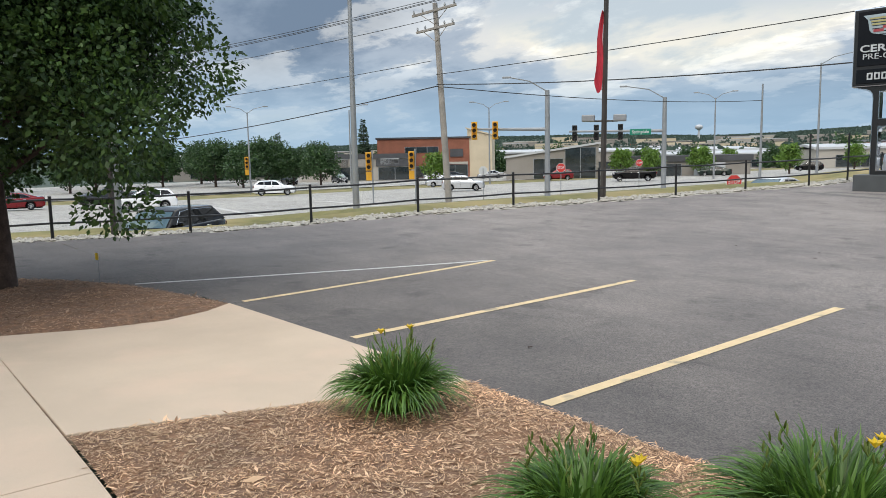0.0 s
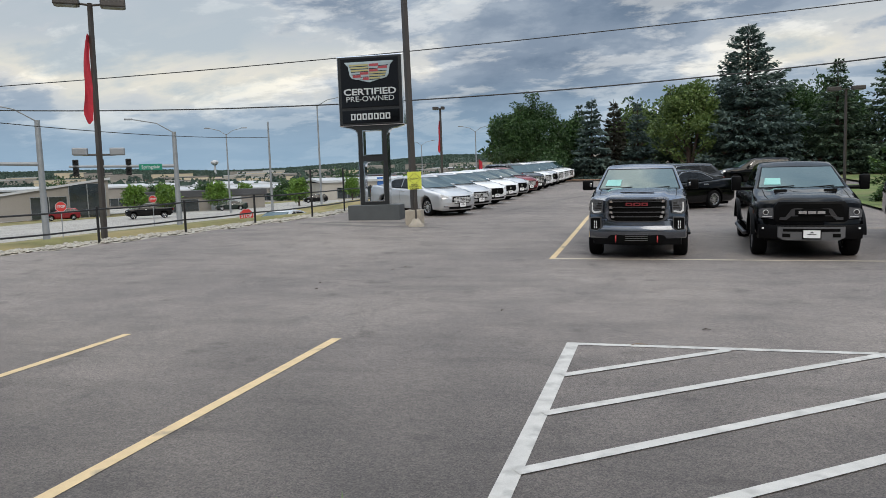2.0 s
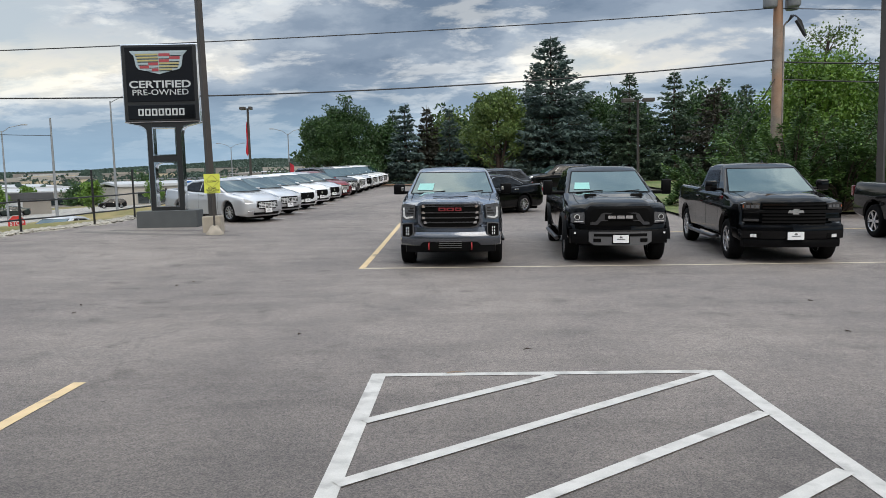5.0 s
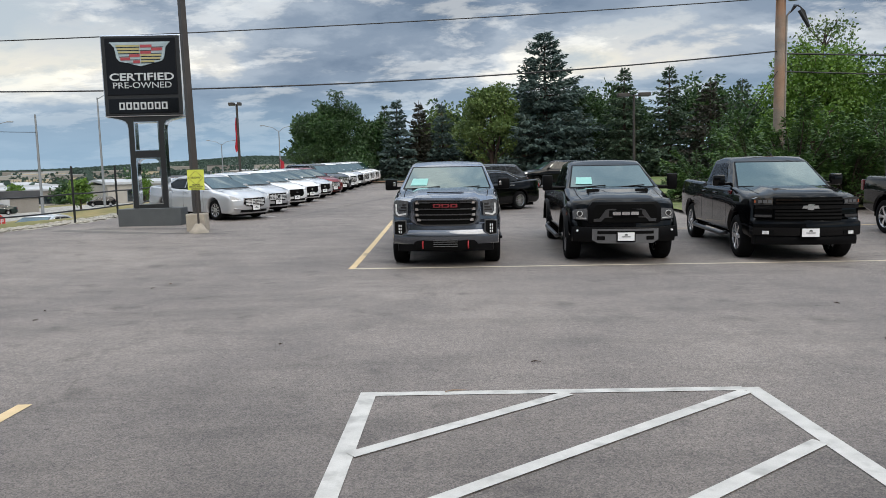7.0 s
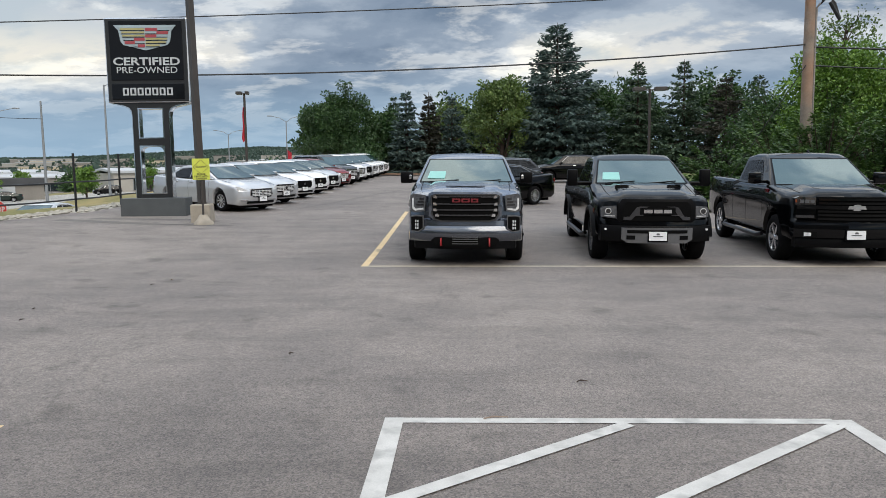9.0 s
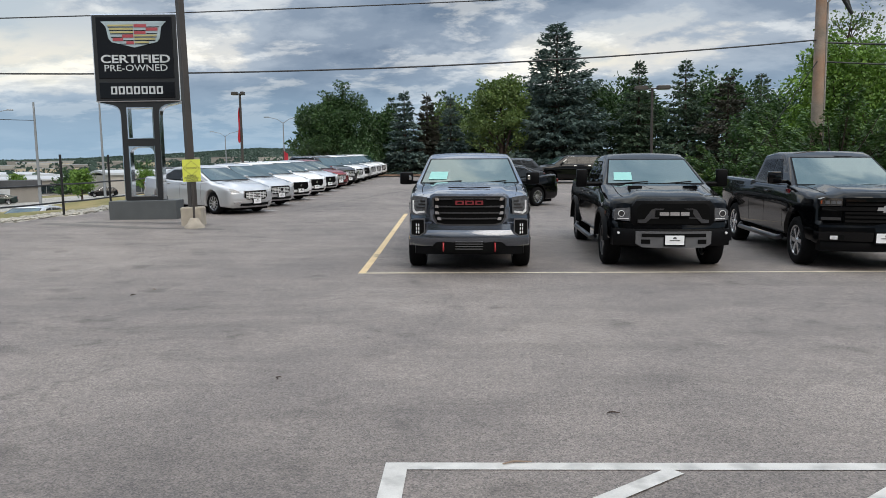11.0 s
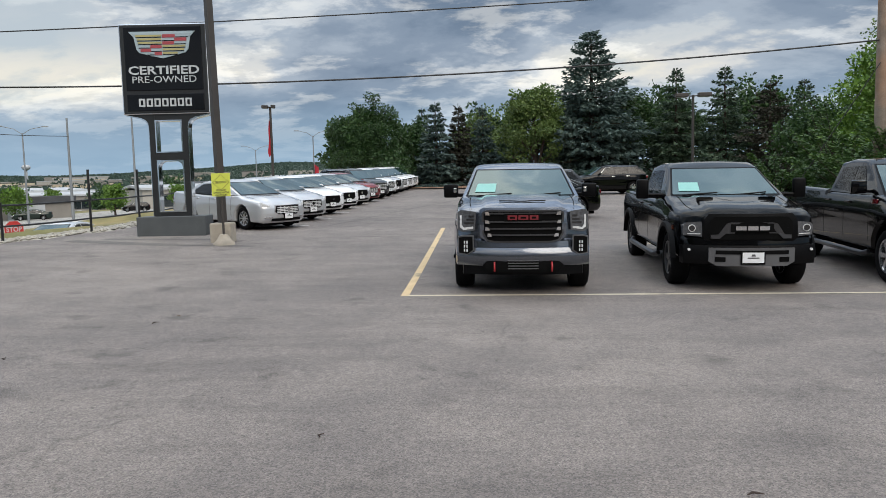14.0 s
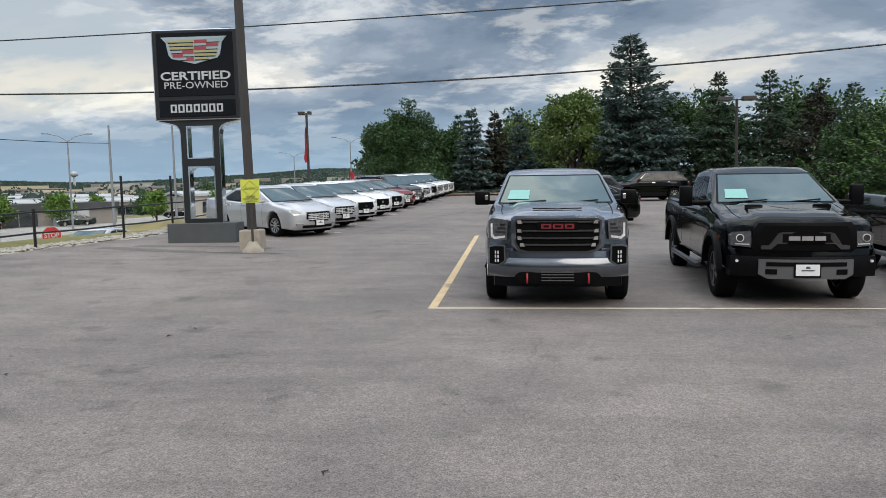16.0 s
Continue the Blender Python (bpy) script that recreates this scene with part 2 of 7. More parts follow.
M["white_line"] = material("white_line_paint", (0.53, 0.515, 0.49), 0.8, vary=0.12, scale=6, fine=120, second=(0.34, 0.33, 0.315), second_scale=5.0, second_range=(0.54, 0.70), bump=0.2)
M["grass"] = material("dry_grass", (0.17, 0.16, 0.055), 0.95, vary=0.25, scale=0.9, fine=25, bump=0.6, second=(0.28, 0.22, 0.10), second_scale=0.35)
M["lawn"] = material("green_lawn", (0.12, 0.17, 0.045), 0.95, vary=0.25, scale=1.2, fine=25, bump=0.6, second=(0.17, 0.17, 0.07), second_scale=0.5)
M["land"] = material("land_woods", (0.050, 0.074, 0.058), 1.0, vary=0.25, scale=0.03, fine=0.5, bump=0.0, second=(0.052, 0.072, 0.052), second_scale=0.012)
M["building_wall"] = material("grey_render", (0.16, 0.155, 0.15), 0.8, vary=0.1, scale=0.5, fine=20, bump=0.1)
M["stone"] = material("pale_stone", (0.44, 0.41, 0.35), 0.9, vary=0.30, scale=5, fine=40, bump=0.3)
M["black_metal"] = material("black_painted_metal", (0.010, 0.010, 0.011), 0.45, vary=0.15, scale=4, fine=40, bump=0.05)
M["bronze"] = material("bronze_pole_paint", (0.055, 0.047, 0.042), 0.45, vary=0.15, scale=2, fine=30, bump=0.05)
M["galv"] = material("galvanised_steel", (0.27, 0.285, 0.30), 0.55, metal=0.35, vary=0.10, scale=2, fine=30, bump=0.05)
M["wood_pole"] = material("weathered_pole_wood", (0.26, 0.213, 0.172), 0.9, vary=0.25, scale=3, fine=30, bump=0.5, second=(0.36, 0.20, 0.12), second_scale=0.5)
M["gray_pole"] = material("grey_weathered_pole", (0.30, 0.28, 0.26), 0.9, vary=0.2, scale=2, fine=30, bump=0.4)
M["wire"] = material("wire_black", (0.02, 0.02, 0.02), 0.6, vary=0, bump=0)
M["sign_black"] = material("gloss_black_sign_face", (0.004, 0.004, 0.005), 0.12, vary=0.1, scale=1, fine=10, bump=0.0, spec=0.3)
M["sign_frame"] = material("charcoal_sign_frame", (0.016, 0.017, 0.018), 0.4, vary=0.1, scale=2, fine=30, bump=0.03)
M["sign_base"] = material("grey_painted_base", (0.075, 0.082, 0.086), 0.6, vary=0.12, scale=2, fine=30, bump=0.1)
M["chrome"] = material("chrome", (0.72, 0.73, 0.75), 0.12, metal=1.0, vary=0.03, scale=3, fine=20, bump=0.0)
M["letter"] = material("silver_white_letter", (0.50, 0.52, 0.53), 0.4, vary=0.03, scale=3, fine=20, bump=0.0)
M["white_plastic"] = material("white_plate", (0.78, 0.79, 0.80), 0.5, vary=0.03, scale=3, fine=20, bump=0.0)
M["red_cloth"] = material("red_flag_cloth", (0.46, 0.025, 0.045), 0.8, vary=0.15, scale=4, fine=60, bump=0.2)
M["red_sign"] = material("red_sign_face", (0.50, 0.03, 0.025), 0.5, vary=0.06, scale=4, fine=40, bump=0.0)
M["green_sign"] = material("green_sign_face", (0.0, 0.19, 0.12), 0.5, vary=0.05, scale=4, fine=40, bump=0.0)
M["lime_sign"] = material("lime_sign_face", (0.62, 0.66, 0.09), 0.5, vary=0.05, scale=3, fine=40, bump=0.0)
M["amber"] = material("signal_yellow", (0.62, 0.32, 0.02), 0.5, vary=0.06, scale=4, fine=40, bump=0.0)
M["bark"] = material("bark", (0.075, 0.052, 0.042), 0.95, vary=0.35, scale=8, fine=40, bump=0.8, bump_scale=25)
M["leaf_near"] = leaf_material("dark_pear_leaves", (0.013, 0.040, 0.009), (0.060, 0.125, 0.023), 0.6)
M["leaf_dec"] = leaf_material("deciduous_leaves", (0.018, 0.054, 0.016), (0.060, 0.122, 0.036))
M["leaf_bright"] = leaf_material("bright_leaves", (0.070, 0.150, 0.018), (0.165, 0.290, 0.045))
M["leaf_yel"] = leaf_material("yellow_green_leaves", (0.065, 0.120, 0.026), (0.145, 0.210, 0.058))
M["needle_blue"] = leaf_material("blue_spruce_needles", (0.046, 0.082, 0.077), (0.125, 0.182, 0.170), 0.7)
M["needle"] = leaf_material("spruce_needles", (0.036, 0.072, 0.046), (0.100, 0.150, 0.096), 0.7)
M["needle_brown"] = leaf_material("browned_spruce_needles", (0.035, 0.036, 0.026), (0.075, 0.075, 0.060), 0.7)
M["juniper"] = leaf_material("juniper_sprays", (0.032, 0.085, 0.022), (0.115, 0.205, 0.052), 0.6)
M["lily"] = leaf_material("daylily_blades", (0.045, 0.115, 0.018), (0.155, 0.290, 0.052), 0.4)
M["lily_bud"] = leaf_material("daylily_buds", (0.12, 0.20, 0.04), (0.26, 0.28, 0.07), 0.5)
M["lily_flower"] = leaf_material("daylily_flowers", (0.78, 0.50, 0.02), (0.85, 0.62, 0.04), 0.5)
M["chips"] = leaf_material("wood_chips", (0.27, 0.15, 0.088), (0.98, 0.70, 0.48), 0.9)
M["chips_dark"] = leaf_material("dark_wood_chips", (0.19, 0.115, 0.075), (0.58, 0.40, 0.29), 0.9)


# ---- builders ----
def thing(name, label, category, m=None, group="", kind=""):
    ob = new(name)
    ob.empty_display_size = 0.2
    if m is not None:
        ob.matrix_basis = m
    return tagged(ob, label, category, group, kind)


def finish(bm, smooth=False):
    me = bpy.data.meshes.new("mesh")
    bmesh.ops.recalc_face_normals(bm, faces=bm.faces)
    bm.to_mesh(me)
    bm.free()
    if smooth:
        for p in me.polygons:
            p.use_smooth = True
        me.set_sharp_from_angle(angle=radians(smooth if smooth is not True else 40))
    return me


def part(name, bm, mat, parent=None, label="", smooth=False, m=None, kind=""):
    me = bm if isinstance(bm, bpy.types.Mesh) else finish(bm, smooth)
    if not me.materials:
        me.materials.append(mat)
    ob = new(name, me)
    if parent is not None:
        ob.parent = parent
    if m is not None:
        ob.matrix_basis = m
    return tagged(ob, label, kind=kind)


def box(bm, x0, x1, y0, y1, z0, z1, bevel=0.0):
    r = bmesh.ops.create_cube(bm, size=1.0)
    for v in r["verts"]:
        v.co = Vector(((x0 + x1) / 2 + v.co.x * (x1 - x0), (y0 + y1) / 2 + v.co.y * (y1 - y0), (z0 + z1) / 2 + v.co.z * (z1 - z0)))
    if bevel:
        es = {e for v in r["verts"] for e in v.link_edges}
        bmesh.ops.bevel(bm, geom=list(es), offset=bevel, segments=2, affect="EDGES", profile=0.5)
    return bm


def tube(bm, pts, radii, seg=8, cap=True):
    """A round bar through pts, with a radius at each."""
    pts = [Vector(p) for p in pts]
    if isinstance(radii, (int, float)):
        radii = [radii] * len(pts)
    rings = []
    for i, p in enumerate(pts):
        d = (pts[min(i + 1, len(pts) - 1)] - pts[max(i - 1, 0)]).normalized()
        a = d.orthogonal().normalized() if abs(d.z) < 0.95 else Vector((1, 0, 0)).cross(d).normalized()
        b = d.cross(a)
        rings.append([bm.verts.new(p + radii[i] * (math.cos(k * math.tau / seg) * a + math.sin(k * math.tau / seg) * b)) for k in range(seg)])
    for r0, r1 in zip(rings, rings[1:]):
        best = min(range(seg), key=lambda s: sum((r0[k].co - r1[(k + s) % seg].co).length for k in range(0, seg, 2)))
        for k in range(seg):
            bm.faces.new((r0[k], r0[(k + 1) % seg], r1[(k + 1 + best) % seg], r1[(k + best) % seg]))
    if cap:
        bm.faces.new(rings[0][::-1]); bm.faces.new(rings[-1])
    return bm


def plate(bm, pts, a, b, axis="y"):
    """A flat polygon given in the two other axes, thick from a to b along axis."""
    def at(p, d):
        return {"y": (p[0], d, p[1]), "x": (d, p[0], p[1]), "z": (p[0], p[1], d)}[axis]
    lo = [bm.verts.new(at(p, a)) for p in pts]
    hi = [bm.verts.new(at(p, b)) for p in pts]
    bm.faces.new(lo); bm.faces.new(hi[::-1])
    for i in range(len(pts)):
        j = (i + 1) % len(pts)
        bm.faces.new((lo[i], lo[j], hi[j], hi[i]))
    return bm


def B():
    return bmesh.new()


def letters(name, body, size, mat, parent, m, depth=0.006, label="", width=None, bold=0.0):
    """Raised letters in the built-in font, centred, as a mesh; they face the local +z."""
    cu = bpy.data.curves.new("text", "FONT")
    cu.body, cu.size, cu.align_x, cu.align_y, cu.extrude, cu.offset = body, size, "CENTER", "CENTER", depth, bold
    cu.resolution_u = 3
    tmp = bpy.data.objects.new("text", cu)
    scene.collection.objects.link(tmp)
    bpy.context.view_layer.update()
    me = bpy.data.meshes.new_from_object(tmp.evaluated_get(bpy.context.evaluated_depsgraph_get()))
    bpy.data.objects.remove(tmp)
    if width:
        xs = [v.co.x for v in me.vertices]
        k = width / (max(xs) - min(xs))
        for v in me.vertices:
            v.co.x *= k
    me.materials.clear()
    return part(name, me, mat, parent, label, m=m)


def leaf_mesh(pts, dirs, length, width, up=0.3):
    """Many small pointed leaves: pts and dirs are n x 3, sizes n."""
    n = len(pts)
    dirs = dirs / (np.linalg.norm(dirs, axis=1, keepdims=True) + 1e-9)
    rnd = np.random.normal(size=(n, 3)) + np.array([0, 0, up])
    side = np.cross(dirs, rnd)
    side /= np.linalg.norm(side, axis=1, keepdims=True) + 1e-9
    L, W = length[:, None], width[:, None]
    v = np.empty((n, 4, 3))
    v[:, 0] = pts
    v[:, 1] = pts + dirs * L * 0.5 + side * W * 0.5
    v[:, 2] = pts + dirs * L
    v[:, 3] = pts + dirs * L * 0.5 - side * W * 0.5
    me = bpy.data.meshes.new("leaves")
    me.vertices.add(n * 4); me.vertices.foreach_set("co", v.reshape(-1))
    me.loops.add(n * 4); me.loops.foreach_set("vertex_index", np.arange(n * 4, dtype=np.int32))
    me.polygons.add(n); me.polygons.foreach_set("loop_start", np.arange(0, n * 4, 4, dtype=np.int32))
    me.update(calc_edges=True)
    return me


# ---- the lie of the land ----
def smooth_pos(v, k=2.0):
    """Zero below 0, v above it, rounded over about k."""
    return 0.5 * (v + np.sqrt(v * v + k * k)) - 0.0


def fence_x(y):
    return -18.93 + 0.245 * np.minimum(y, 24.5)


def lot_z(x, y):
    x, y = np.asarray(x, float), np.asarray(y, float)
    rise = smooth_pos(y - 4, 1.0) - smooth_pos(y - 12, 3.0)
    return -0.0019 * np.clip(x, -20, 8) * rise + 0.0235 * smooth_pos(y - 14.0, 2.0) - 0.004


def land_z(x, y):
    """The lot's own surface, and the land that falls away beyond the fence to the road, the valley and the hills."""
    x, y = np.asarray(x, float), np.asarray(y, float)
    d = np.maximum(fence_x(np.minimum(y, 75)) - x - 1.0, 0)
    dn = np.maximum(y - 75, 0)
    inner = lot_z(np.clip(x, fence_x(np.minimum(y, 75)) - 1, 40), np.clip(y, -8, 66))
    f = np.clip(d / 24.0, 0, 1); f = f * f * (3 - 2 * f)
    cut = np.exp(-((d - 4.2) / 2.0) ** 2) * np.clip((10 - y) / 4, 0, 1) * np.clip((y + 30) / 20, 0, 1)
    out = -1.75 - 1.2 * np.clip((d - 20) / 90, 0, 1)
    cut = cut + 0.81 * np.exp(-((d - 4.2) / 2.2) ** 2) * np.exp(-((y - 30.5) / 5.0) ** 4)
    z = inner * (1 - f) + out * f - 1.80 * cut - 0.10 * np.clip(d / 4, 0, 1)
    g = np.clip(dn / 60, 0, 1)
    z = z * (1 - g) + np.minimum(z, -2.0) * g
    r = np.hypot(x + 20, y - 20)
    a = np.arctan2(y - 20, x + 20)
    ridge = 70 + 24 * np.cos(a - 1.6) + 16 * np.sin(3.1 * a + 0.6) + 9 * np.sin(7.3 * a + 2.0) + 5 * np.sin(17 * a) + 3 * np.sin(31 * a + 1)
    turn = np.where(a < 0, a + 2 * np.pi, a)
    ridge = ridge * (1 - 0.30 * np.clip((turn - 1.85) / 0.2, 0, 1) - 0.30 * np.clip((turn - 2.4) / 0.3, 0, 1))
    s = np.clip((r - 700) / 2300, 0, 1)
    return z + ridge * 0.90 * s * s * (3 - 2 * s) - 8 * np.clip((r - 160) / 300, 0, 1) * (1 - s)


def sheet(name, xs, ys, zfun, mat, parent=None, label="", drop=0.0, keep=None, kind=""):
    xs, ys = np.asarray(xs, float), np.asarray(ys, float)
    X, Y = np.meshgrid(xs, ys)
    Z = zfun(X, Y) - drop
    n, k = len(xs), len(ys)
    idx = np.arange(n * k).reshape(k, n)
    q = np.stack([idx[:-1, :-1], idx[:-1, 1:], idx[1:, 1:], idx[1:, :-1]], -1).reshape(-1, 4)
    if keep is not None:
        c = np.stack([X, Y], -1).reshape(-1, 2)[q].mean(1)
        q = q[keep(c[:, 0], c[:, 1])]
    me = bpy.data.meshes.new(name)
    me.from_pydata(np.stack([X, Y, Z], -1).reshape(-1, 3).tolist(), [], q.tolist())
    for p in me.polygons:
        p.use_smooth = True
    return part(name, me, mat, parent, label, kind=kind)


def radial_land():
    rad = np.concatenate([np.linspace(0, 120, 61), 120 * (4300 / 120) ** np.linspace(0, 1, 50)[1:]])
    ang = np.linspace(0, math.tau, 161)[:-1]
    R, A = np.meshgrid(rad, ang, indexing="ij")
    X, Y = -20 + R * np.cos(A), 20 + R * np.sin(A)
    Z = land_z(X, Y) - 0.12 - 0.35 * np.clip((85 - R) / 30, 0, 1) * (X < fence_x(Y) + 0.2)
    n, k = len(rad), len(ang)
    faces = []
    for i in range(n - 1):
        for j in range(k):
            a, b = i * k + j, i * k + (j + 1) % k
            faces.append((a, a + k, b + k, b))
    me = bpy.data.meshes.new("ground")
    me.from_pydata(np.stack([X, Y, Z], -1).reshape(-1, 3).tolist(), [], faces)
    for p in me.polygons:
        p.use_smooth = True
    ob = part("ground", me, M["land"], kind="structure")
    return tagged(ob, "wooded land falling to a valley and low hills", "ground")


radial_land()

# the plain wall of the building behind the walk
bm = bmesh.new()
box(bm, -16, 12, -8.6, -8.05, -0.3, 5.6, 0.02)
tagged(part("wall_south", bm, M["building_wall"], kind="structure"), "plain grey rendered wall behind the walk", "wall")

# the lot: asphalt from the walk's edge back to the trees
EDGE = 0.46
lot = sheet("parking_lot", np.arange(-21, 40.1, 0.5), np.concatenate([[0.2], np.arange(0.5, 64.1, 0.5)]), lot_z, M["asphalt"],
            keep=lambda x, y: (x > fence_x(y) + 0.35) & ((y < 60) | (x < 9)) & ((x < 14) | (y < 26)), kind="structure")
tagged(lot, "worn grey asphalt car park with patches and cracks", "car park")
west = sheet("parking_lot_edge", np.arange(-30, -8.7, 0.5), np.array([-14, -10, -6, -3, 0, 0.2]), lot_z, M["asphalt"], drop=0.004,
             keep=lambda x, y: (x > fence_x(y) + 0.35) & (x < -8.9), kind="structure")
tagged(west, "asphalt drive running on past the planting bed", "car park")


def strip_on(bm, p, q, width, zfun, lift=0.004, step=0.5):
    """A painted strip lying on the ground from p to q."""
    p, q = Vector(p), Vector(q)
    n = max(1, int((q - p).length / step))
    d = (q - p).normalized()
    s = Vector((-d.y, d.x)) * width / 2
    rows = []
    for i in range(n + 1):
        c = p.lerp(q, i / n)
        rows.append([bm.verts.new((c.x + k * s.x, c.y + k * s.y, float(zfun(c.x + k * s.x, c.y + k * s.y)) + lift)) for k in (-1, 1)])
    for a, b in zip(rows, rows[1:]):
        bm.faces.new((a[0], b[0], b[1], a[1]))


def painted(p, q, width, mat, parent, zfun=lot_z, lift=0.005):
    bm = B()
    strip_on(bm, p, q, width, zfun, lift)
    return part("painted_line", bm, mat, parent)


stall_lines = thing("stall_lines", "faded yellow parking stall lines on the asphalt", "road marking", kind="structure")
for p, q, w in (((-2.95, 0.5), (-3.09, 5.36), 0.115), ((-5.66, 0.5), (-5.84, 5.2), 0.11), ((-8.3, 0.45), (-8.72, 5.12), 0.11), ((-10.75, -0.2), (-8.80, 5.05), 0.10),
                ((-1.80, 13.26), (-2.2, 25.0), 0.12), ((2.45, 20.4), (13.5, 20.4), 0.10)):
    painted(p, q, w, M["white_line"] if p[0] < -10 else M["yellow_line"], stall_lines)
painted((-1.86, 13.28), (20.0, 14.2), 0.10, M["pale_line"], stall_lines)
aisle = thing("hatched_aisle", "white hatched access aisle painted on asphalt", "road marking", kind="structure")
for p, q, w in (((-0.31, 0.55), (-0.41, 5.56), 0.13), ((2.83, 0.55), (2.57, 5.56), 0.13), ((-0.36, 5.51), (2.51, 5.53), 0.10),
                ((-0.34, 4.22), (1.15, 5.45), 0.105), ((-0.33, 3.10), (2.50, 5.45), 0.105), ((-0.31, 1.95), (2.56, 4.35), 0.105), ((-0.30, 0.83), (2.62, 3.26), 0.105), ((0.9, 0.72), (2.68, 2.2), 0.105)):
    painted(p, q, w, M["white_line"], aisle, lift=0.005 if abs(p[0] - q[0]) < 0.3 or abs(p[1] - q[1]) < 0.1 else 0.009)

# the walk: slabs of concrete with joints, set flush
walk_slabs = thing("concrete_walk", "tan concrete walk of large slabs with joints", "walk", kind="structure")


def slab(pts, name="slab"):
    bm = B()
    plate(bm, pts, -0.10, 0.012, "z")
    es = [e for e in bm.edges if all(v.co.z > 0 for v in e.verts)]
    bmesh.ops.bevel(bm, geom=es, offset=0.008, segments=2, affect="EDGES", profile=0.5)
    return part(name, bm, M["concrete"], walk_slabs)


slab([(-4.58, -2.37), (-3.72, EDGE - 0.02), (-8.28, 0.26), (-7.95, -0.15), (-7.76, -0.7), (-7.85, -1.4), (-8.2, -2.3), (-8.9, -2.45)][::-1])
for i in range(8):
    x0 = -16 + i * 3.05
    slab([(x0, -4.6), (x0 + 3.04, -4.6), (x0 + 3.04, -2.375 - 0.018 * max(0, -4.6 - x0 - 3.04)), (x0, -2.375 - 0.018 * max(0, -4.6 - x0))])
slab([(-0.45, -2.34), (2.85, -2.34), (2.85, EDGE - 0.02), (-0.45, EDGE - 0.02)])
slab([(-16, -8), (8.4, -8), (8.4, -4.62), (-16, -4.62)])


def bed(name, pts, mat, chip_mat, n_chips, label, height=0.05, size=0.036):
    """A low mound of mulch inside a polygon, with loose chips over it."""
    poly = np.array(pts)

    def inside(x, y):
        c = np.zeros(x.shape, bool)
        j = len(poly) - 1
        for i in range(len(poly)):
            (xi, yi), (xj, yj) = poly[i], poly[j]
            c ^= ((yi > y) != (yj > y)) & (x < (xj - xi) * (y - yi) / (yj - yi + 1e-12) + xi)
            j = i
        return c

    def dist(x, y):
        best = np.full(x.shape, 9.0)
        for i in range(len(poly)):
            a, b = poly[i], poly[(i + 1) % len(poly)]
            ab = b - a
            t = np.clip(((x - a[0]) * ab[0] + (y - a[1]) * ab[1]) / (ab @ ab), 0, 1)
            best = np.minimum(best, np.hypot(x - a[0] - t * ab[0], y - a[1] - t * ab[1]))
        return best

    def top(x, y):
        e = np.clip(dist(x, y) / 0.5, 0, 1)
        return 0.004 + height * e * (2 - e) + 0.012 * np.sin(x * 9.1 + np.sin(y * 7)) * np.sin(y * 8.3) * e

    bm = B()
    bmesh.ops.contextual_create(bm, geom=[bm.verts.new((x, y, 0)) for x, y in pts])
    bmesh.ops.triangulate(bm, faces=bm.faces)
    for _ in range(5):
        long = [e for e in bm.edges if e.calc_length() > 0.16]
        if long:
            bmesh.ops.subdivide_edges(bm, edges=long, cuts=1)
            bmesh.ops.triangulate(bm, faces=[f for f in bm.faces if len(f.verts) > 3])
    co = np.array([v.co[:] for v in bm.verts])
    zz = top(co[:, 0], co[:, 1])
    for v, z in zip(bm.verts, zz):
        v.co.z = z
    ob = part(name, bm, mat, kind="structure", smooth=True)
    tagged(ob, label, "planting bed")
    lo, hi = poly.min(0), poly.max(0)
    p = np.random.uniform(lo, hi, (n_chips * 3, 2))
    p = p[inside(p[:, 0], p[:, 1])][:n_chips]
    n = len(p)
    z = top(p[:, 0], p[:, 1]) + np.random.uniform(0.0, 0.016, n)
    a = np.random.uniform(0, math.tau, n)
    d = np.stack([np.cos(a), np.sin(a), np.random.normal(0, 0.22, n)], 1)
    ln_ = size * np.random.lognormal(0, 0.45, n)
    me = leaf_mesh(np.stack([p[:, 0], p[:, 1], z], 1), d, ln_, ln_ * np.random.uniform(0.10, 0.26, n), up=4.0)
    part("wood_chips", me, chip_mat, ob, "loose shredded wood chips", kind="stuff")
    return ob


bed("mulch_bed_1", [(-4.55, -2.36), (-0.47, -2.33), (-0.47, EDGE - 0.03), (-3.72, EDGE - 0.03)], M["mulch"], M["chips"], 64000, "brown shredded wood mulch bed beside the walk", size=0.029)
bed("mulch_bed_3", [(2.88, -2.33), (8.4, -2.33), (8.4, EDGE - 0.03), (2.88, EDGE - 0.03)], M["mulch"], M["chips"], 9000, "brown shredded wood mulch bed past the access walk")
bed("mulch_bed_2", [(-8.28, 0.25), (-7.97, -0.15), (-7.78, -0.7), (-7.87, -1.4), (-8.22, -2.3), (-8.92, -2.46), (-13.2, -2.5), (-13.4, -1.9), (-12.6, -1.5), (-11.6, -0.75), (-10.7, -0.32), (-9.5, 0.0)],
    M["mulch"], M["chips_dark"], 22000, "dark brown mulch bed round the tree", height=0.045)

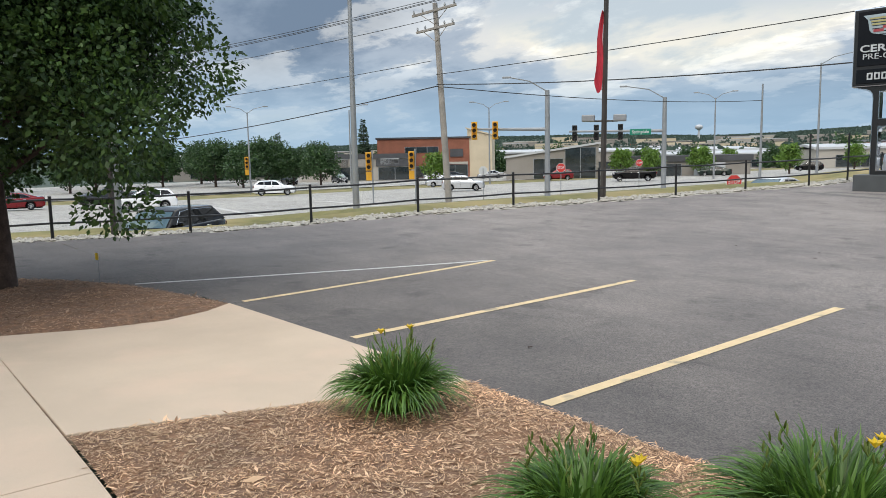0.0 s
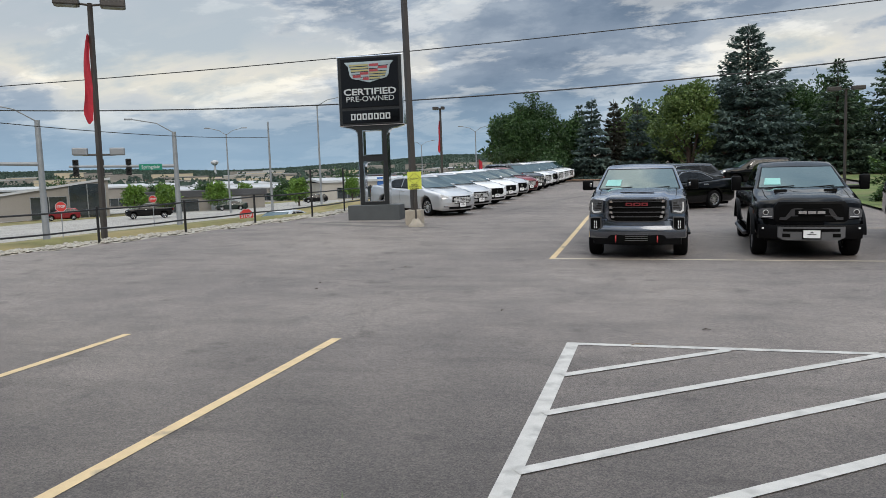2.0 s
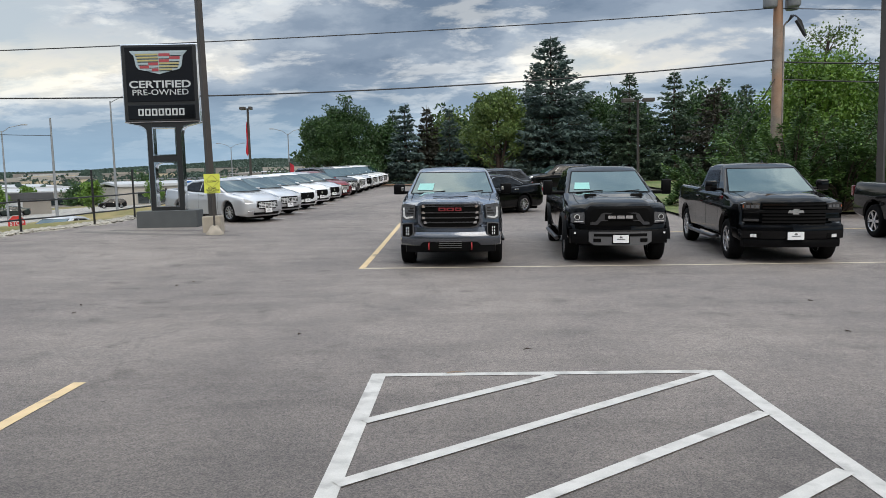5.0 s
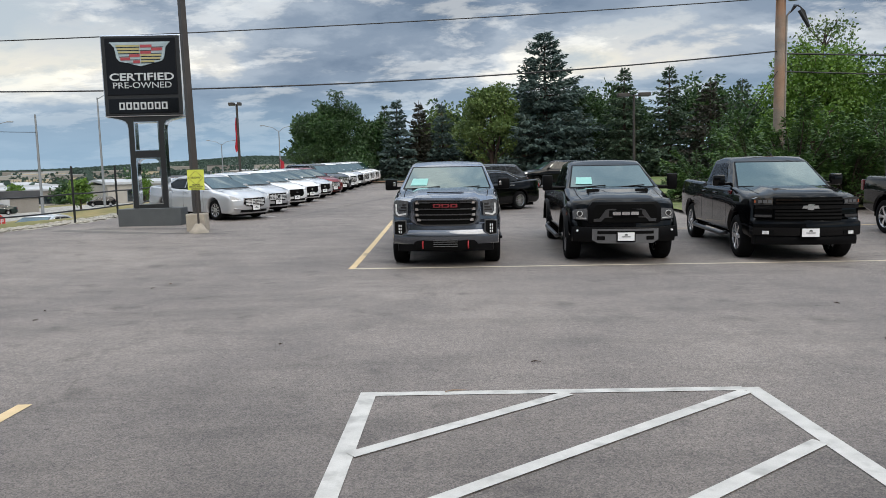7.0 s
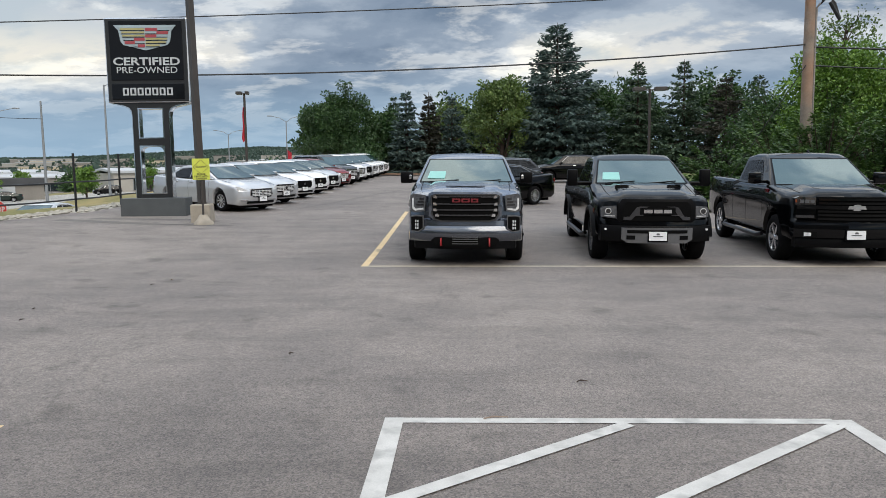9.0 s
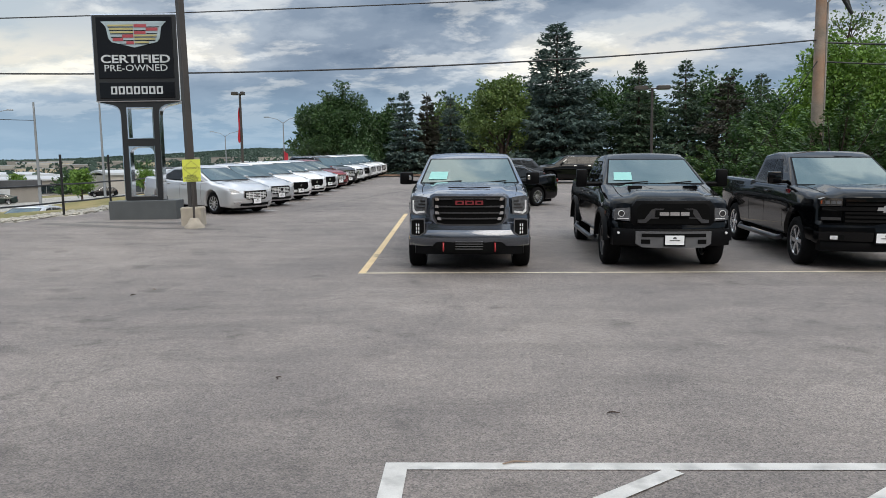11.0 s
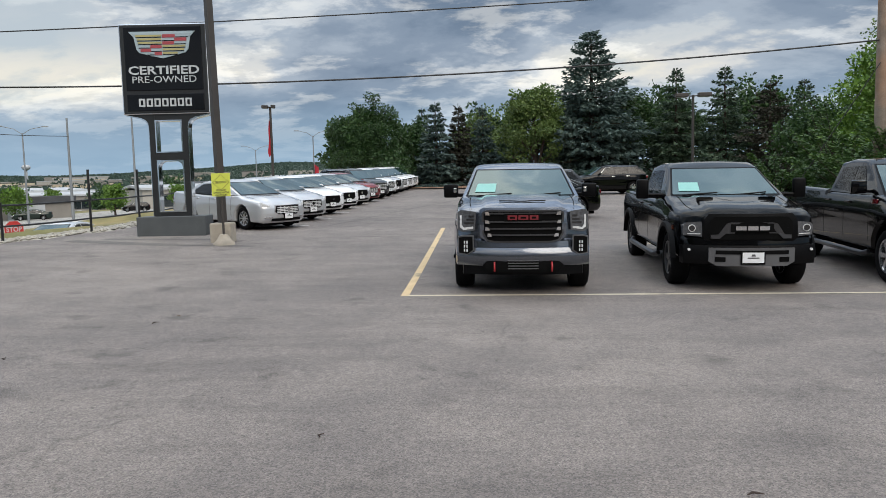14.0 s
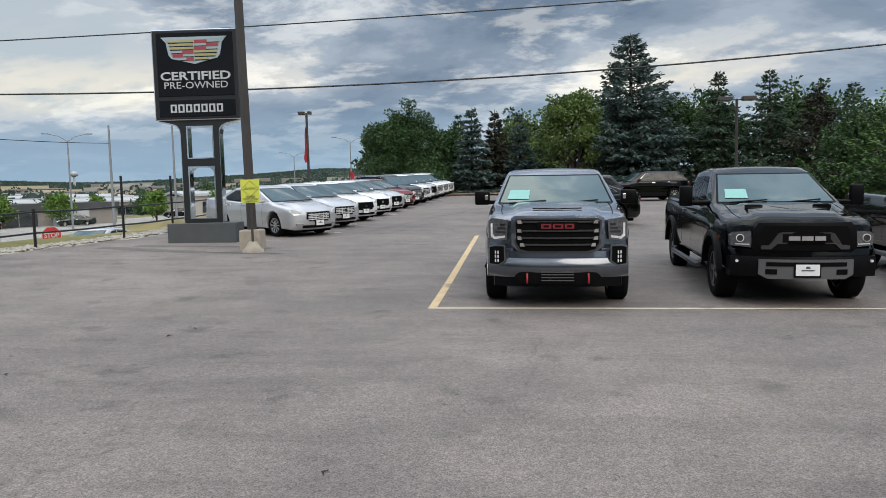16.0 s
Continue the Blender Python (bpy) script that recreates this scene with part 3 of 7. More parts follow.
# ---- vehicles ----
M["glass"] = material("tinted_car_glass", (0.016, 0.036, 0.036), 0.015, vary=0, bump=0, spec=0.8)
M["glass"].node_tree.nodes["Principled BSDF"].inputs["IOR"].default_value = 1.75
M["glass"].node_tree.nodes["Principled BSDF"].inputs["Specular Tint"].default_value = (0.80, 1.0, 1.0, 1)
M["side_glass"] = material("privacy_car_glass", (0.004, 0.005, 0.0055), 0.01, vary=0, bump=0, spec=0.45)
M["side_glass"].node_tree.nodes["Principled BSDF"].inputs["IOR"].default_value = 1.7
M["tyre"] = material("tyre_rubber", (0.006, 0.006, 0.0065), 0.85, spec=0.1, vary=0.2, scale=8, fine=60, bump=0.3)
M["under"] = material("black_underbody", (0.004, 0.004, 0.004), 0.95, spec=0.1, vary=0.1, scale=5, fine=40, bump=0.1)
M["trim"] = material("black_plastic_trim", (0.0035, 0.0035, 0.004), 0.42, spec=0.09, vary=0.15, scale=6, fine=80, bump=0.1)
M["alloy"] = material("bright_alloy", (0.62, 0.63, 0.65), 0.22, metal=0.9, vary=0.04, scale=5, fine=40, bump=0.0)
M["dark_alloy"] = material("dark_alloy", (0.10, 0.10, 0.105), 0.3, metal=0.8, vary=0.05, scale=5, fine=40, bump=0.0)
M["lamp_lens"] = material("headlamp_lens", (0.80, 0.82, 0.84), 0.10, metal=0.15, vary=0.25, scale=18, fine=60, bump=0.0, coat=1.0)
M["lamp_dark"] = material("smoked_headlamp", (0.014, 0.0145, 0.016), 0.1, vary=0.3, scale=14, fine=50, bump=0.0, coat=1.0)
M["lamp_clear"] = material("clear_headlamp", (0.11, 0.115, 0.125), 0.12, metal=0.3, vary=0.35, scale=22, fine=70, bump=0.0, coat=1.0)
M["led"] = material("white_daytime_lamp", (0.60, 0.61, 0.63), 0.2, vary=0, bump=0, emit=(1, 1, 1), emit_strength=0.05)
M["red_lens"] = material("red_tail_lens", (0.12, 0.006, 0.010), 0.15, vary=0.05, scale=5, fine=30, bump=0, coat=1.0)
M["amber_lens"] = material("amber_side_lens", (0.30, 0.06, 0.015), 0.2, vary=0.05, scale=5, fine=30, bump=0, coat=1.0)
M["badge_red"] = material("dull_red_badge", (0.20, 0.022, 0.028), 0.3, vary=0.05, scale=5, fine=30, bump=0)
M["red_paint"] = material("red_hook_paint", (0.34, 0.012, 0.015), 0.4, vary=0.05, scale=5, fine=30, bump=0)
M["sheet"] = material("pale_teal_window_sheet", (0.24, 0.50, 0.46), 0.5, vary=0.04, scale=5, fine=30, bump=0)
M["skid"] = material("silver_bumper_insert", (0.13, 0.13, 0.135), 0.4, metal=0.4, vary=0.06, scale=5, fine=60, bump=0.05)


def paint(name, color, metal=0.3, rough=0.28, coat_ior=1.45):
    m = material(name, color, rough, metal, vary=0.04, scale=1.2, fine=300, bump=0.0, coat=1.0, spec=0.05)
    m.node_tree.nodes["Principled BSDF"].inputs["Coat IOR"].default_value = coat_ior
    m.node_tree.nodes["Principled BSDF"].inputs["Coat Roughness"].default_value = 0.015
    return m


PAINT = {"grey": paint("satin_steel_paint", (0.165, 0.185, 0.225), 0.85, 0.18), "grey_low": paint("grey_bumper_paint", (0.115, 0.125, 0.145), 0.8, 0.20),
         "black": paint("gloss_black_paint", (0.0012, 0.0013, 0.0017), 0.0, 0.2, 1.33), "silver": paint("silver_paint", (0.58, 0.59, 0.605), 0.5, 0.26),
         "white": paint("white_paint", (0.80, 0.81, 0.82), 0.0, 0.3), "red": paint("deep_red_paint", (0.20, 0.012, 0.016), 0.3, 0.25),
         "dark": paint("dark_grey_paint", (0.035, 0.037, 0.042), 0.4, 0.25), "green": paint("dark_green_paint", (0.012, 0.022, 0.018), 0.3, 0.3)}


def inset(poly, d):
    n = len(poly)
    out = []
    area = sum(poly[i][0] * poly[(i + 1) % n][1] - poly[(i + 1) % n][0] * poly[i][1] for i in range(n))
    s = 1 if area > 0 else -1
    for i in range(n):
        p, q, r = Vector(poly[i - 1]), Vector(poly[i]), Vector(poly[(i + 1) % n])
        a, b = (q - p).normalized(), (r - q).normalized()
        nrm = Vector((-(a.y + b.y), a.x + b.x))
        if nrm.length < 1e-6:
            nrm = Vector((-a.y, a.x))
        nrm.normalize()
        out.append((q.x + s * d * nrm.x, q.y + s * d * nrm.y))
    return out


def hull(bm, prof, half, warp, rim=0.05):
    """A body swept across the car's width from a side profile in (y, z), with rounded shoulders, then shaped by warp."""
    st = [(-half, rim), (-half + 0.03, rim * 0.35), (-half + 0.09, 0.0), (-half * 0.80, 0), (-half * 0.64, 0), (-half * 0.58, 0), (-half * 0.50, 0), (-half * 0.25, 0), (0, 0)]
    st += [(-x, i) for x, i in st[-2::-1]]
    rings = []
    for x, i in st:
        pr = inset(prof, i) if i else prof
        rings.append([bm.verts.new((x, y, z)) for y, z in pr])
    n = len(prof)
    for a, b in zip(rings, rings[1:]):
        for k in range(n):
            j = (k + 1) % n
            bm.faces.new((a[k], a[j], b[j], b[k]))
    for ring in (rings[0], rings[-1]):
        bm.faces.new(ring)
    ys, zs = [p[0] for p in prof], [p[1] for p in prof]
    for lo, hi, step, axis in ((min(zs), max(zs), 0.06, (0, 0, 1)), (min(ys), max(ys), 0.24, (0, 1, 0))):
        v = lo + step
        while v < hi - 0.03:
            bmesh.ops.bisect_plane(bm, geom=bm.verts[:] + bm.edges[:] + bm.faces[:], dist=0.004, plane_co=[v * a for a in axis], plane_no=axis)
            v += step
    for v in bm.verts:
        v.co = warp(*v.co)
    return bm


def arch(yc, zc, r, zb, n=9):
    """Points round a wheel arch from front to back along the sill at height zb."""
    a0 = math.asin(max(-1, min(1, (zb - zc) / r)))
    return [(yc - r * math.cos(a0 + (math.pi - 2 * a0) * k / n), zc + r * math.sin(a0 + (math.pi - 2 * a0) * k / n)) for k in range(n + 1)]


def tyre_mesh(r, w, block=False):
    bm = B()
    prof = [(r * 0.62, -w * 0.42), (r * 0.72, -w * 0.5), (r * 0.90, -w * 0.5), (r * 0.985, -w * 0.40), (r, -w * 0.25), (r, w * 0.25), (r * 0.985, w * 0.40), (r * 0.90, w * 0.5), (r * 0.72, w * 0.5), (r * 0.62, w * 0.42)]
    n = 28
    rings = []
    for k in range(n):
        a = k * math.tau / n
        up = 1.0 + (0.012 if block and k % 2 else 0.0)
        rings.append([bm.verts.new((x, q * math.cos(a) * (up if q > r * 0.95 else 1), q * math.sin(a) * (up if q > r * 0.95 else 1))) for q, x in prof])
    for k in range(n):
        a, b = rings[k], rings[(k + 1) % n]
        for i in range(len(prof) - 1):
            bm.faces.new((a[i], a[i + 1], b[i + 1], b[i]))
    return finish(bm, 50)


def rim_mesh(r, w, spokes):
    """A wheel disc on both faces: barrel, lip, hub and tapering spokes."""
    bm = B()
    n = 28
    R = r * 0.64
    prof = [(R, -w * 0.46), (R * 0.93, -w * 0.44), (R * 0.90, -w * 0.2), (R * 0.90, w * 0.2), (R * 0.93, w * 0.44), (R, w * 0.46)]
    rings = [[bm.verts.new((x, q * math.cos(k * math.tau / n), q * math.sin(k * math.tau / n))) for q, x in prof] for k in range(n)]
    for k in range(n):
        a, b = rings[k], rings[(k + 1) % n]
        for i in range(len(prof) - 1):
            bm.faces.new((a[i], a[i + 1], b[i + 1], b[i]))
    for side in (-1, 1):
        for k in range(spokes):
            a = k * math.tau / spokes
            d, t = Vector((0, math.cos(a), math.sin(a))), Vector((0, -math.sin(a), math.cos(a)))
            x = Vector((side, 0, 0))
            w0, w1 = R * 1.3 / spokes, R * 1.75 / spokes
            p = [d * R * 0.12 - t * w0 * 0.5, d * R * 0.12 + t * w0 * 0.5, d * R * 0.95 + t * w1 * 0.5, d * R * 0.95 - t * w1 * 0.5]
            front = [bm.verts.new(q + x * w * 0.40) for q in p]
            back = [bm.verts.new(q + x * w * 0.30) for q in p]
            bm.faces.new(front); bm.faces.new(back[::-1])
            for i in range(4):
                bm.faces.new((front[i], front[(i + 1) % 4], back[(i + 1) % 4], back[i]))
        tube(bm, [(side * w * 0.30, 0, 0), (side * w * 0.44, 0, 0)], [R * 0.24, R * 0.20], 14)
    return finish(bm, 35)


def disc_mesh(r, w):
    bm = B()
    tube(bm, [(-w * 0.22, 0, 0), (w * 0.22, 0, 0)], r * 0.58, 20)
    return finish(bm, 35)


WHEELS = {}


def wheel(parent, x, y, r, w, spokes, rim_mat, block=False):
    key = (r, w, spokes, rim_mat.name, block)
    if key not in WHEELS:
        a, b, c = tyre_mesh(r, w, block), rim_mesh(r, w, spokes), disc_mesh(r, w)
        a.materials.append(M["tyre"]); b.materials.append(rim_mat); c.materials.append(M["under"])
        WHEELS[key] = (a, b, c)
    a, b, c = WHEELS[key]
    t = part("tyre", a, None, parent, m=pose(x, y, r))
    part("rim", b, None, t, "spoked alloy rim")
    part("brake_disc", c, None, t)


# half-width of a car's flank from the sill up to the belt: tucked sill, hollow door, crisp shoulder
SECTION = [(-1.0, 0.94), (0.0, 0.965), (0.10, 0.984), (0.22, 0.994), (0.38, 0.998), (0.56, 0.998), (0.66, 1.004), (0.71, 0.999), (0.82, 0.985), (1.0, 0.948), (1.15, 0.925), (3.0, 0.90)]


class Shape:
    """The dimensions of one kind of vehicle; y runs from the front bumper back, z up."""

    def __init__(self, half, length, body, cab, waist, hood_z, cowl_y, crown, nose_taper, tail_taper, bow_front, cab_half, roof_half, roof_z, windows, sill, belt, axles, tyre_r, tyre_w, mirror, mirror_w, mirror_h, mirror_mat, handles, seams, bright):
        self.half, self.length, self.body, self.cab, self.waist = half, length, body, cab, waist
        self.hood_z, self.cowl_y, self.crown, self.nose_taper, self.tail_taper = hood_z, cowl_y, crown, nose_taper, tail_taper
        self.bow_front, self.cab_half, self.roof_half, self.roof_z, self.windows = bow_front, cab_half, roof_half, roof_z, windows
        self.sill, self.belt, self.axles, self.tyre_r, self.tyre_w = sill, belt, axles, tyre_r, tyre_w
        self.mirror, self.mirror_w, self.mirror_h, self.mirror_mat, self.handles = mirror, mirror_w, mirror_h, mirror_mat, handles
        self.seams, self.bright = seams, bright

    def bow(self, x):
        return self.bow_front * (x / self.half) ** 2

    def body_warp(self, x, y, z):
        u = x / self.half
        f = max(0.0, 1 - y / 0.9)
        b = max(0.0, 1 - (self.length - y) / 0.7)
        sx = 1 - self.nose_taper * f * f - self.tail_taper * b * b
        sx -= 0.035 * max(0.0, 1 - y / 1.2) * max(0.0, min(1.0, (z - 0.85) / 0.4))
        q = (z - self.sill) / (self.belt - self.sill)
        for (qa, wa), (qb, wb) in zip(SECTION, SECTION[1:]):
            if qa <= q <= qb:
                sx *= wa + (wb - wa) * (q - qa) / (qb - qa)
                break
        for ax in self.axles:
            k = math.exp(-((y - ax) / 0.50) ** 2) * max(0.0, 1 - abs(z - self.tyre_r * 1.7) / 0.42)
            sx *= 1 + 0.030 * k
        yy = y + self.bow_front * u * u * max(0.0, 1 - y / 1.4) - self.bow_front * 0.6 * u * u * max(0.0, 1 - (self.length - y) / 1.0)
        zz = z
        if z > self.hood_z - 0.12 and y < self.cowl_y + 0.1:
            k = min(1.0, (z - self.hood_z + 0.12) / 0.1)
            b = max(0.0, min(1.0, (0.635 - abs(u)) / 0.055))
            zz = z + (self.crown * (1 - u * u) + 0.036 * b * b * (3 - 2 * b) - 0.016 * max(0.0, 1 - abs(u) / 0.3)) * k * min(1.0, y / 0.35) * max(0.0, min(1.0, (self.cowl_y + 0.02 - y) / 0.45))
        return (x * sx, yy, zz)

    def cab_warp(self, x, y, z):
        s = (z - self.cab[0][1]) / (self.roof_z - self.cab[0][1])
        s = max(0.0, min(1.0, s))
        u = x / self.cab_half
        w = self.cab_half + (self.roof_half - self.cab_half) * s
        front = max(0.0, min(1.0, (self.cab[2][0] - y) / 0.8))
        back = max(0.0, min(1.0, (y - self.cab[-2][0]) / 0.6))
        yy = y - 0.10 * (1 - u * u) * front + 0.05 * (1 - u * u) * back
        zz = z + (0.03 * (1 - u * u) if s > 0.9 else 0)
        return (u * w, yy, zz)


def screen_glass(sh, y0, z0, y1, z1, lift, border=0.0):
    """A curved pane across the cab between two heights, standing a little proud."""
    bm = B()
    rows = []
    n = 10
    for k in range(5):
        s = 0.07 - border * 1.1 + (0.86 + border * 2.0) * k / 4
        y, z = y0 + (y1 - y0) * s, z0 + (z1 - z0) * s
        row = []
        for i in range(n + 1):
            u = (-0.905 + 1.81 * i / n) * (1 + border * 0.75)
            x, yy, zz = sh.cab_warp(u * sh.cab_half, y, z)
            row.append(bm.verts.new((x, yy + lift[0], zz + lift[1])))
        rows.append(row)
    for a, b in zip(rows, rows[1:]):
        for i in range(n):
            bm.faces.new((a[i], a[i + 1], b[i + 1], b[i]))
    return bm


def side_glass(sh, pts, side, proud=0.006):
    bm = B()
    vs = []
    for y, z in pts:
        x, yy, zz = sh.cab_warp(sh.cab_half * side, y, z)
        vs.append(bm.verts.new((x + side * proud, yy, z)))
    bm.faces.new(vs)
    bmesh.ops.solidify(bm, geom=bm.faces[:], thickness=0.012)
    return bm


def side_patch(sh, side, pts, proud):
    """A thin lens on the body's flank: polygon in (y, z)."""
    bm = B()
    bm.faces.new([bm.verts.new((side * (sh.body_warp(sh.half, y, z)[0] + proud), sh.body_warp(sh.half, y, z)[1], z)) for y, z in pts])
    bmesh.ops.solidify(bm, geom=bm.faces[:], thickness=0.02)
    return bm


def face_plate(sh, pts, y, depth=0.03, cuts=True, puff=0.0):
    """A plate on the car's nose: polygon in (x, z) whose face follows the bowed front."""
    bm = B()
    plate(bm, pts, y, y + depth, "y")
    if cuts:
        xs = [p[0] for p in pts]
        for i in range(1, 8):
            x = min(xs) + (max(xs) - min(xs)) * i / 8
            bmesh.ops.bisect_plane(bm, geom=bm.verts[:] + bm.edges[:] + bm.faces[:], plane_co=(x, 0, 0), plane_no=(1, 0, 0))
    zs = [p[1] for p in pts]
    zc, zh = (min(zs) + max(zs)) / 2, (max(zs) - min(zs)) / 2
    if puff:
        for k in (-0.8, -0.4, 0.0, 0.4, 0.8):
            bmesh.ops.bisect_plane(bm, geom=bm.verts[:] + bm.edges[:] + bm.faces[:], plane_co=(0, 0, zc + k * zh), plane_no=(0, 0, 1))
    for v in bm.verts:
        if puff and v.co.y < y + depth * 0.5:
            e = (v.co.z - zc) / zh
            v.co.y += puff * e * e
        x = v.co.x
        f = max(0.0, 1 - max(0.0, v.co.y) / 0.9)
        v.co.x *= 1 - sh.nose_taper * f * f * (x / sh.half) ** 2
        v.co.y += sh.bow(x)
    return bm


def bar(sh, x0, x1, z0, z1, y, depth=0.03, puff=0.0):
    return face_plate(sh, [(x0, z0), (x1, z0), (x1, z1), (x0, z1)], y, depth, True, puff)


def mirrored(pts):
    return [(-x, z) for x, z in pts][::-1]


def hood_top(sh, x, y):
    """The height of the hood at x, y, from the upper line of the side profile."""
    first = max(k for k, p in enumerate(sh.body[:8]) if p[0] <= 0.26 and p[1] >= sh.hood_z - 0.14)
    line = sh.body[first - 1:first + 5]
    z = line[-1][1]
    for (ya, za), (yb, zb) in zip(line, line[1:]):
        if ya <= y <= yb:
            z = za + (zb - za) * (y - ya) / (yb - ya)
            break
    return sh.body_warp(x, y, z)[2]


def base_vehicle(name, label, sh, m, body_mat, rim_mat, spokes, category, group="", block=False, glass_sheet=False, handles=True):
    car = thing(name, label, category, m, group)
    bm = B()
    hull(bm, sh.body, sh.half, sh.body_warp)
    part("body", bm, body_mat, car, smooth=38)
    bm = B()
    hull(bm, sh.cab, sh.cab_half, sh.cab_warp, 0.05)
    part("cab", bm, body_mat, car, smooth=38)
    bm = B()
    box(bm, -sh.half + 0.22, sh.half - 0.22, 0.35, sh.length - 0.35, sh.sill - 0.10, sh.sill + 0.42)
    part("underbody", bm, M["under"], car)
    c = sh.cab
    part("windscreen", screen_glass(sh, *c[0], *c[1], (-0.006, 0.006)), M["glass"], car, smooth=60)
    part("windscreen_edge", screen_glass(sh, *c[0], *c[1], (-0.003, 0.003), 0.05), M["trim"], car, "black edge band of the windscreen", smooth=60)
    part("rear_window", screen_glass(sh, *c[-1], *c[-2], (0.006, 0.006)), M["glass"], car, smooth=60)
    for side in (-1, 1):
        for pts in sh.windows:
            part("side_window", side_glass(sh, pts, side), M["side_glass"], car)
        bm = B()
        mx, my, mz = sh.mirror
        x0, x1 = sorted((side * mx, side * (mx + sh.mirror_w)))
        box(bm, x0, x1, my, my + 0.10, mz, mz + sh.mirror_h, 0.03)
        x0, x1 = sorted((side * (sh.cab_half - 0.06), side * (mx + 0.03)))
        box(bm, x0, x1, my + 0.02, my + 0.08, mz + 0.01, mz + 0.07, 0.015)
        part("side_mirror", bm, sh.mirror_mat or body_mat, car, smooth=40)
        for y, z in sh.handles:
            bm = B()
            xs = sh.body_warp(sh.half, y, z)[0]
            x0, x1 = sorted((side * (xs - 0.02), side * (xs + 0.03)))
            box(bm, x0, x1, y - 0.11, y + 0.11, z - 0.018, z + 0.018, 0.012)
            part("door_handle", bm, M["chrome"] if sh.bright else body_mat, car)
        for y in sh.seams:
            bm = B()
            for k in range(6):
                z0, z1 = sh.sill + 0.06 + (sh.belt - sh.sill - 0.10) * k / 6, sh.sill + 0.06 + (sh.belt - sh.sill - 0.10) * (k + 1) / 6
                xa, xb = sh.body_warp(sh.half, y, z0)[0], sh.body_warp(sh.half, y, z1)[0]
                v = [bm.verts.new((side * (xx + o), yy, zz)) for xx, zz in ((xa, z0), (xb, z1)) for o in (-0.02, 0.0015) for yy in (y - 0.005, y + 0.005)]
                bm.faces.new((v[2], v[3], v[7], v[6]))
            part("door_seam", bm, M["under"], car)
        for yc in sh.axles:
            wheel(car, side * (sh.half - sh.tyre_w / 2 - 0.015), yc, sh.tyre_r, sh.tyre_w, spokes, rim_mat, block)
    for side in (-1, 1):
        bm = B()
        prev = None
        for k in range(9):
            y = 0.20 + (sh.cowl_y - 0.25) * k / 8
            row = [bm.verts.new((*sh.body_warp(side * sh.half * u, y, 0)[:2], hood_top(sh, side * sh.half * u, y) + 0.002)) for u in (0.800, 0.812)]
            if prev:
                bm.faces.new((prev[0], prev[1], row[1], row[0]))
            prev = row
        part("hood_seam", bm, M["under"], car)
    if glass_sheet:
        (y0, z0), (y1, z1) = c[0], c[1]
        bm = B()
        rows = []
        for j in range(4):
            q = 0.17 + 0.28 * j / 3
            row = []
            for i in range(5):
                x, yy, zz = sh.cab_warp((-0.80 + 0.36 * i / 4) * sh.cab_half, y0 + (y1 - y0) * q, z0 + (z1 - z0) * q)
                row.append(bm.verts.new((x, yy - 0.012, zz + 0.012)))
            rows.append(row)
        for a, b in zip(rows, rows[1:]):
            for i in range(4):
                bm.faces.new((a[i], a[i + 1], b[i + 1], b[i]))
        part("window_sheet", bm, M["sheet"], car, "pale teal price sheet behind the windscreen")
        for u in (-0.75, 0.1):
            bm = B()
            pts = []
            for k in range(5):
                uu = u + 0.6 * k / 4
                x, yy, zz = sh.cab_warp(uu * sh.cab_half, y0 + (y1 - y0) * (0.02 + 0.08 * k / 4), z0 + (z1 - z0) * (0.02 + 0.08 * k / 4))
                pts.append((x, yy - 0.02, zz + 0.02))
            tube(bm, pts, 0.012, 5)
            part("wiper", bm, M["trim"], car)
    return car


def pickup_shape(half, hood, cowl, belt, rail, roof, sill, length=5.89, tyre_r=0.41):
    ax = (0.97, 4.70)
    zb = sill
    body = [(0.10, zb - 0.04), (0.03, zb + 0.05), (0.0, zb + 0.20), (0.02, zb + 0.33), (0.09, zb + 0.36), (0.10, hood - 0.22), (0.13, hood - 0.06), (0.24, hood), (0.7, hood + 0.05), (1.5, cowl),
            (2.2, belt), (3.58, belt), (3.60, belt - 0.03), (3.64, belt - 0.03), (3.66, rail), (5.80, rail + 0.01), (5.86, rail - 0.04), (5.84, zb + 0.36), (length, zb + 0.33), (length, zb + 0.12), (5.7, zb + 0.06)]
    body += arch(ax[1], tyre_r, tyre_r + 0.10, zb)[::-1] + arch(ax[0], tyre_r, tyre_r + 0.10, zb)[::-1]
    cab = [(1.42, cowl - 0.03), (2.28, roof - 0.07), (2.50, roof - 0.005), (3.05, roof), (3.50, roof - 0.05), (3.62, belt - 0.03)]
    top = roof - 0.12
    win = [[(1.98, belt + 0.03), (2.42, top), (2.63, top + 0.005), (2.63, belt + 0.03)], [(2.70, belt + 0.03), (2.70, top + 0.005), (3.34, top - 0.02), (3.46, belt + 0.05)]]
    return Shape(half=half, length=length, body=body, cab=cab, waist=0.85, hood_z=hood, cowl_y=1.5, crown=0.06, nose_taper=0.085, tail_taper=0.03, bow_front=0.20,
                 cab_half=half * 0.915, roof_half=half * 0.72, roof_z=roof, windows=win, sill=sill, belt=belt, axles=ax, tyre_r=tyre_r, tyre_w=0.28,
                 mirror=(half * 0.99, 1.72, belt + 0.02), mirror_w=0.24, mirror_h=0.22, mirror_mat=None, handles=[(2.52, belt - 0.14), (3.45, belt - 0.14)], seams=[1.62, 2.66, 3.60], bright=False)


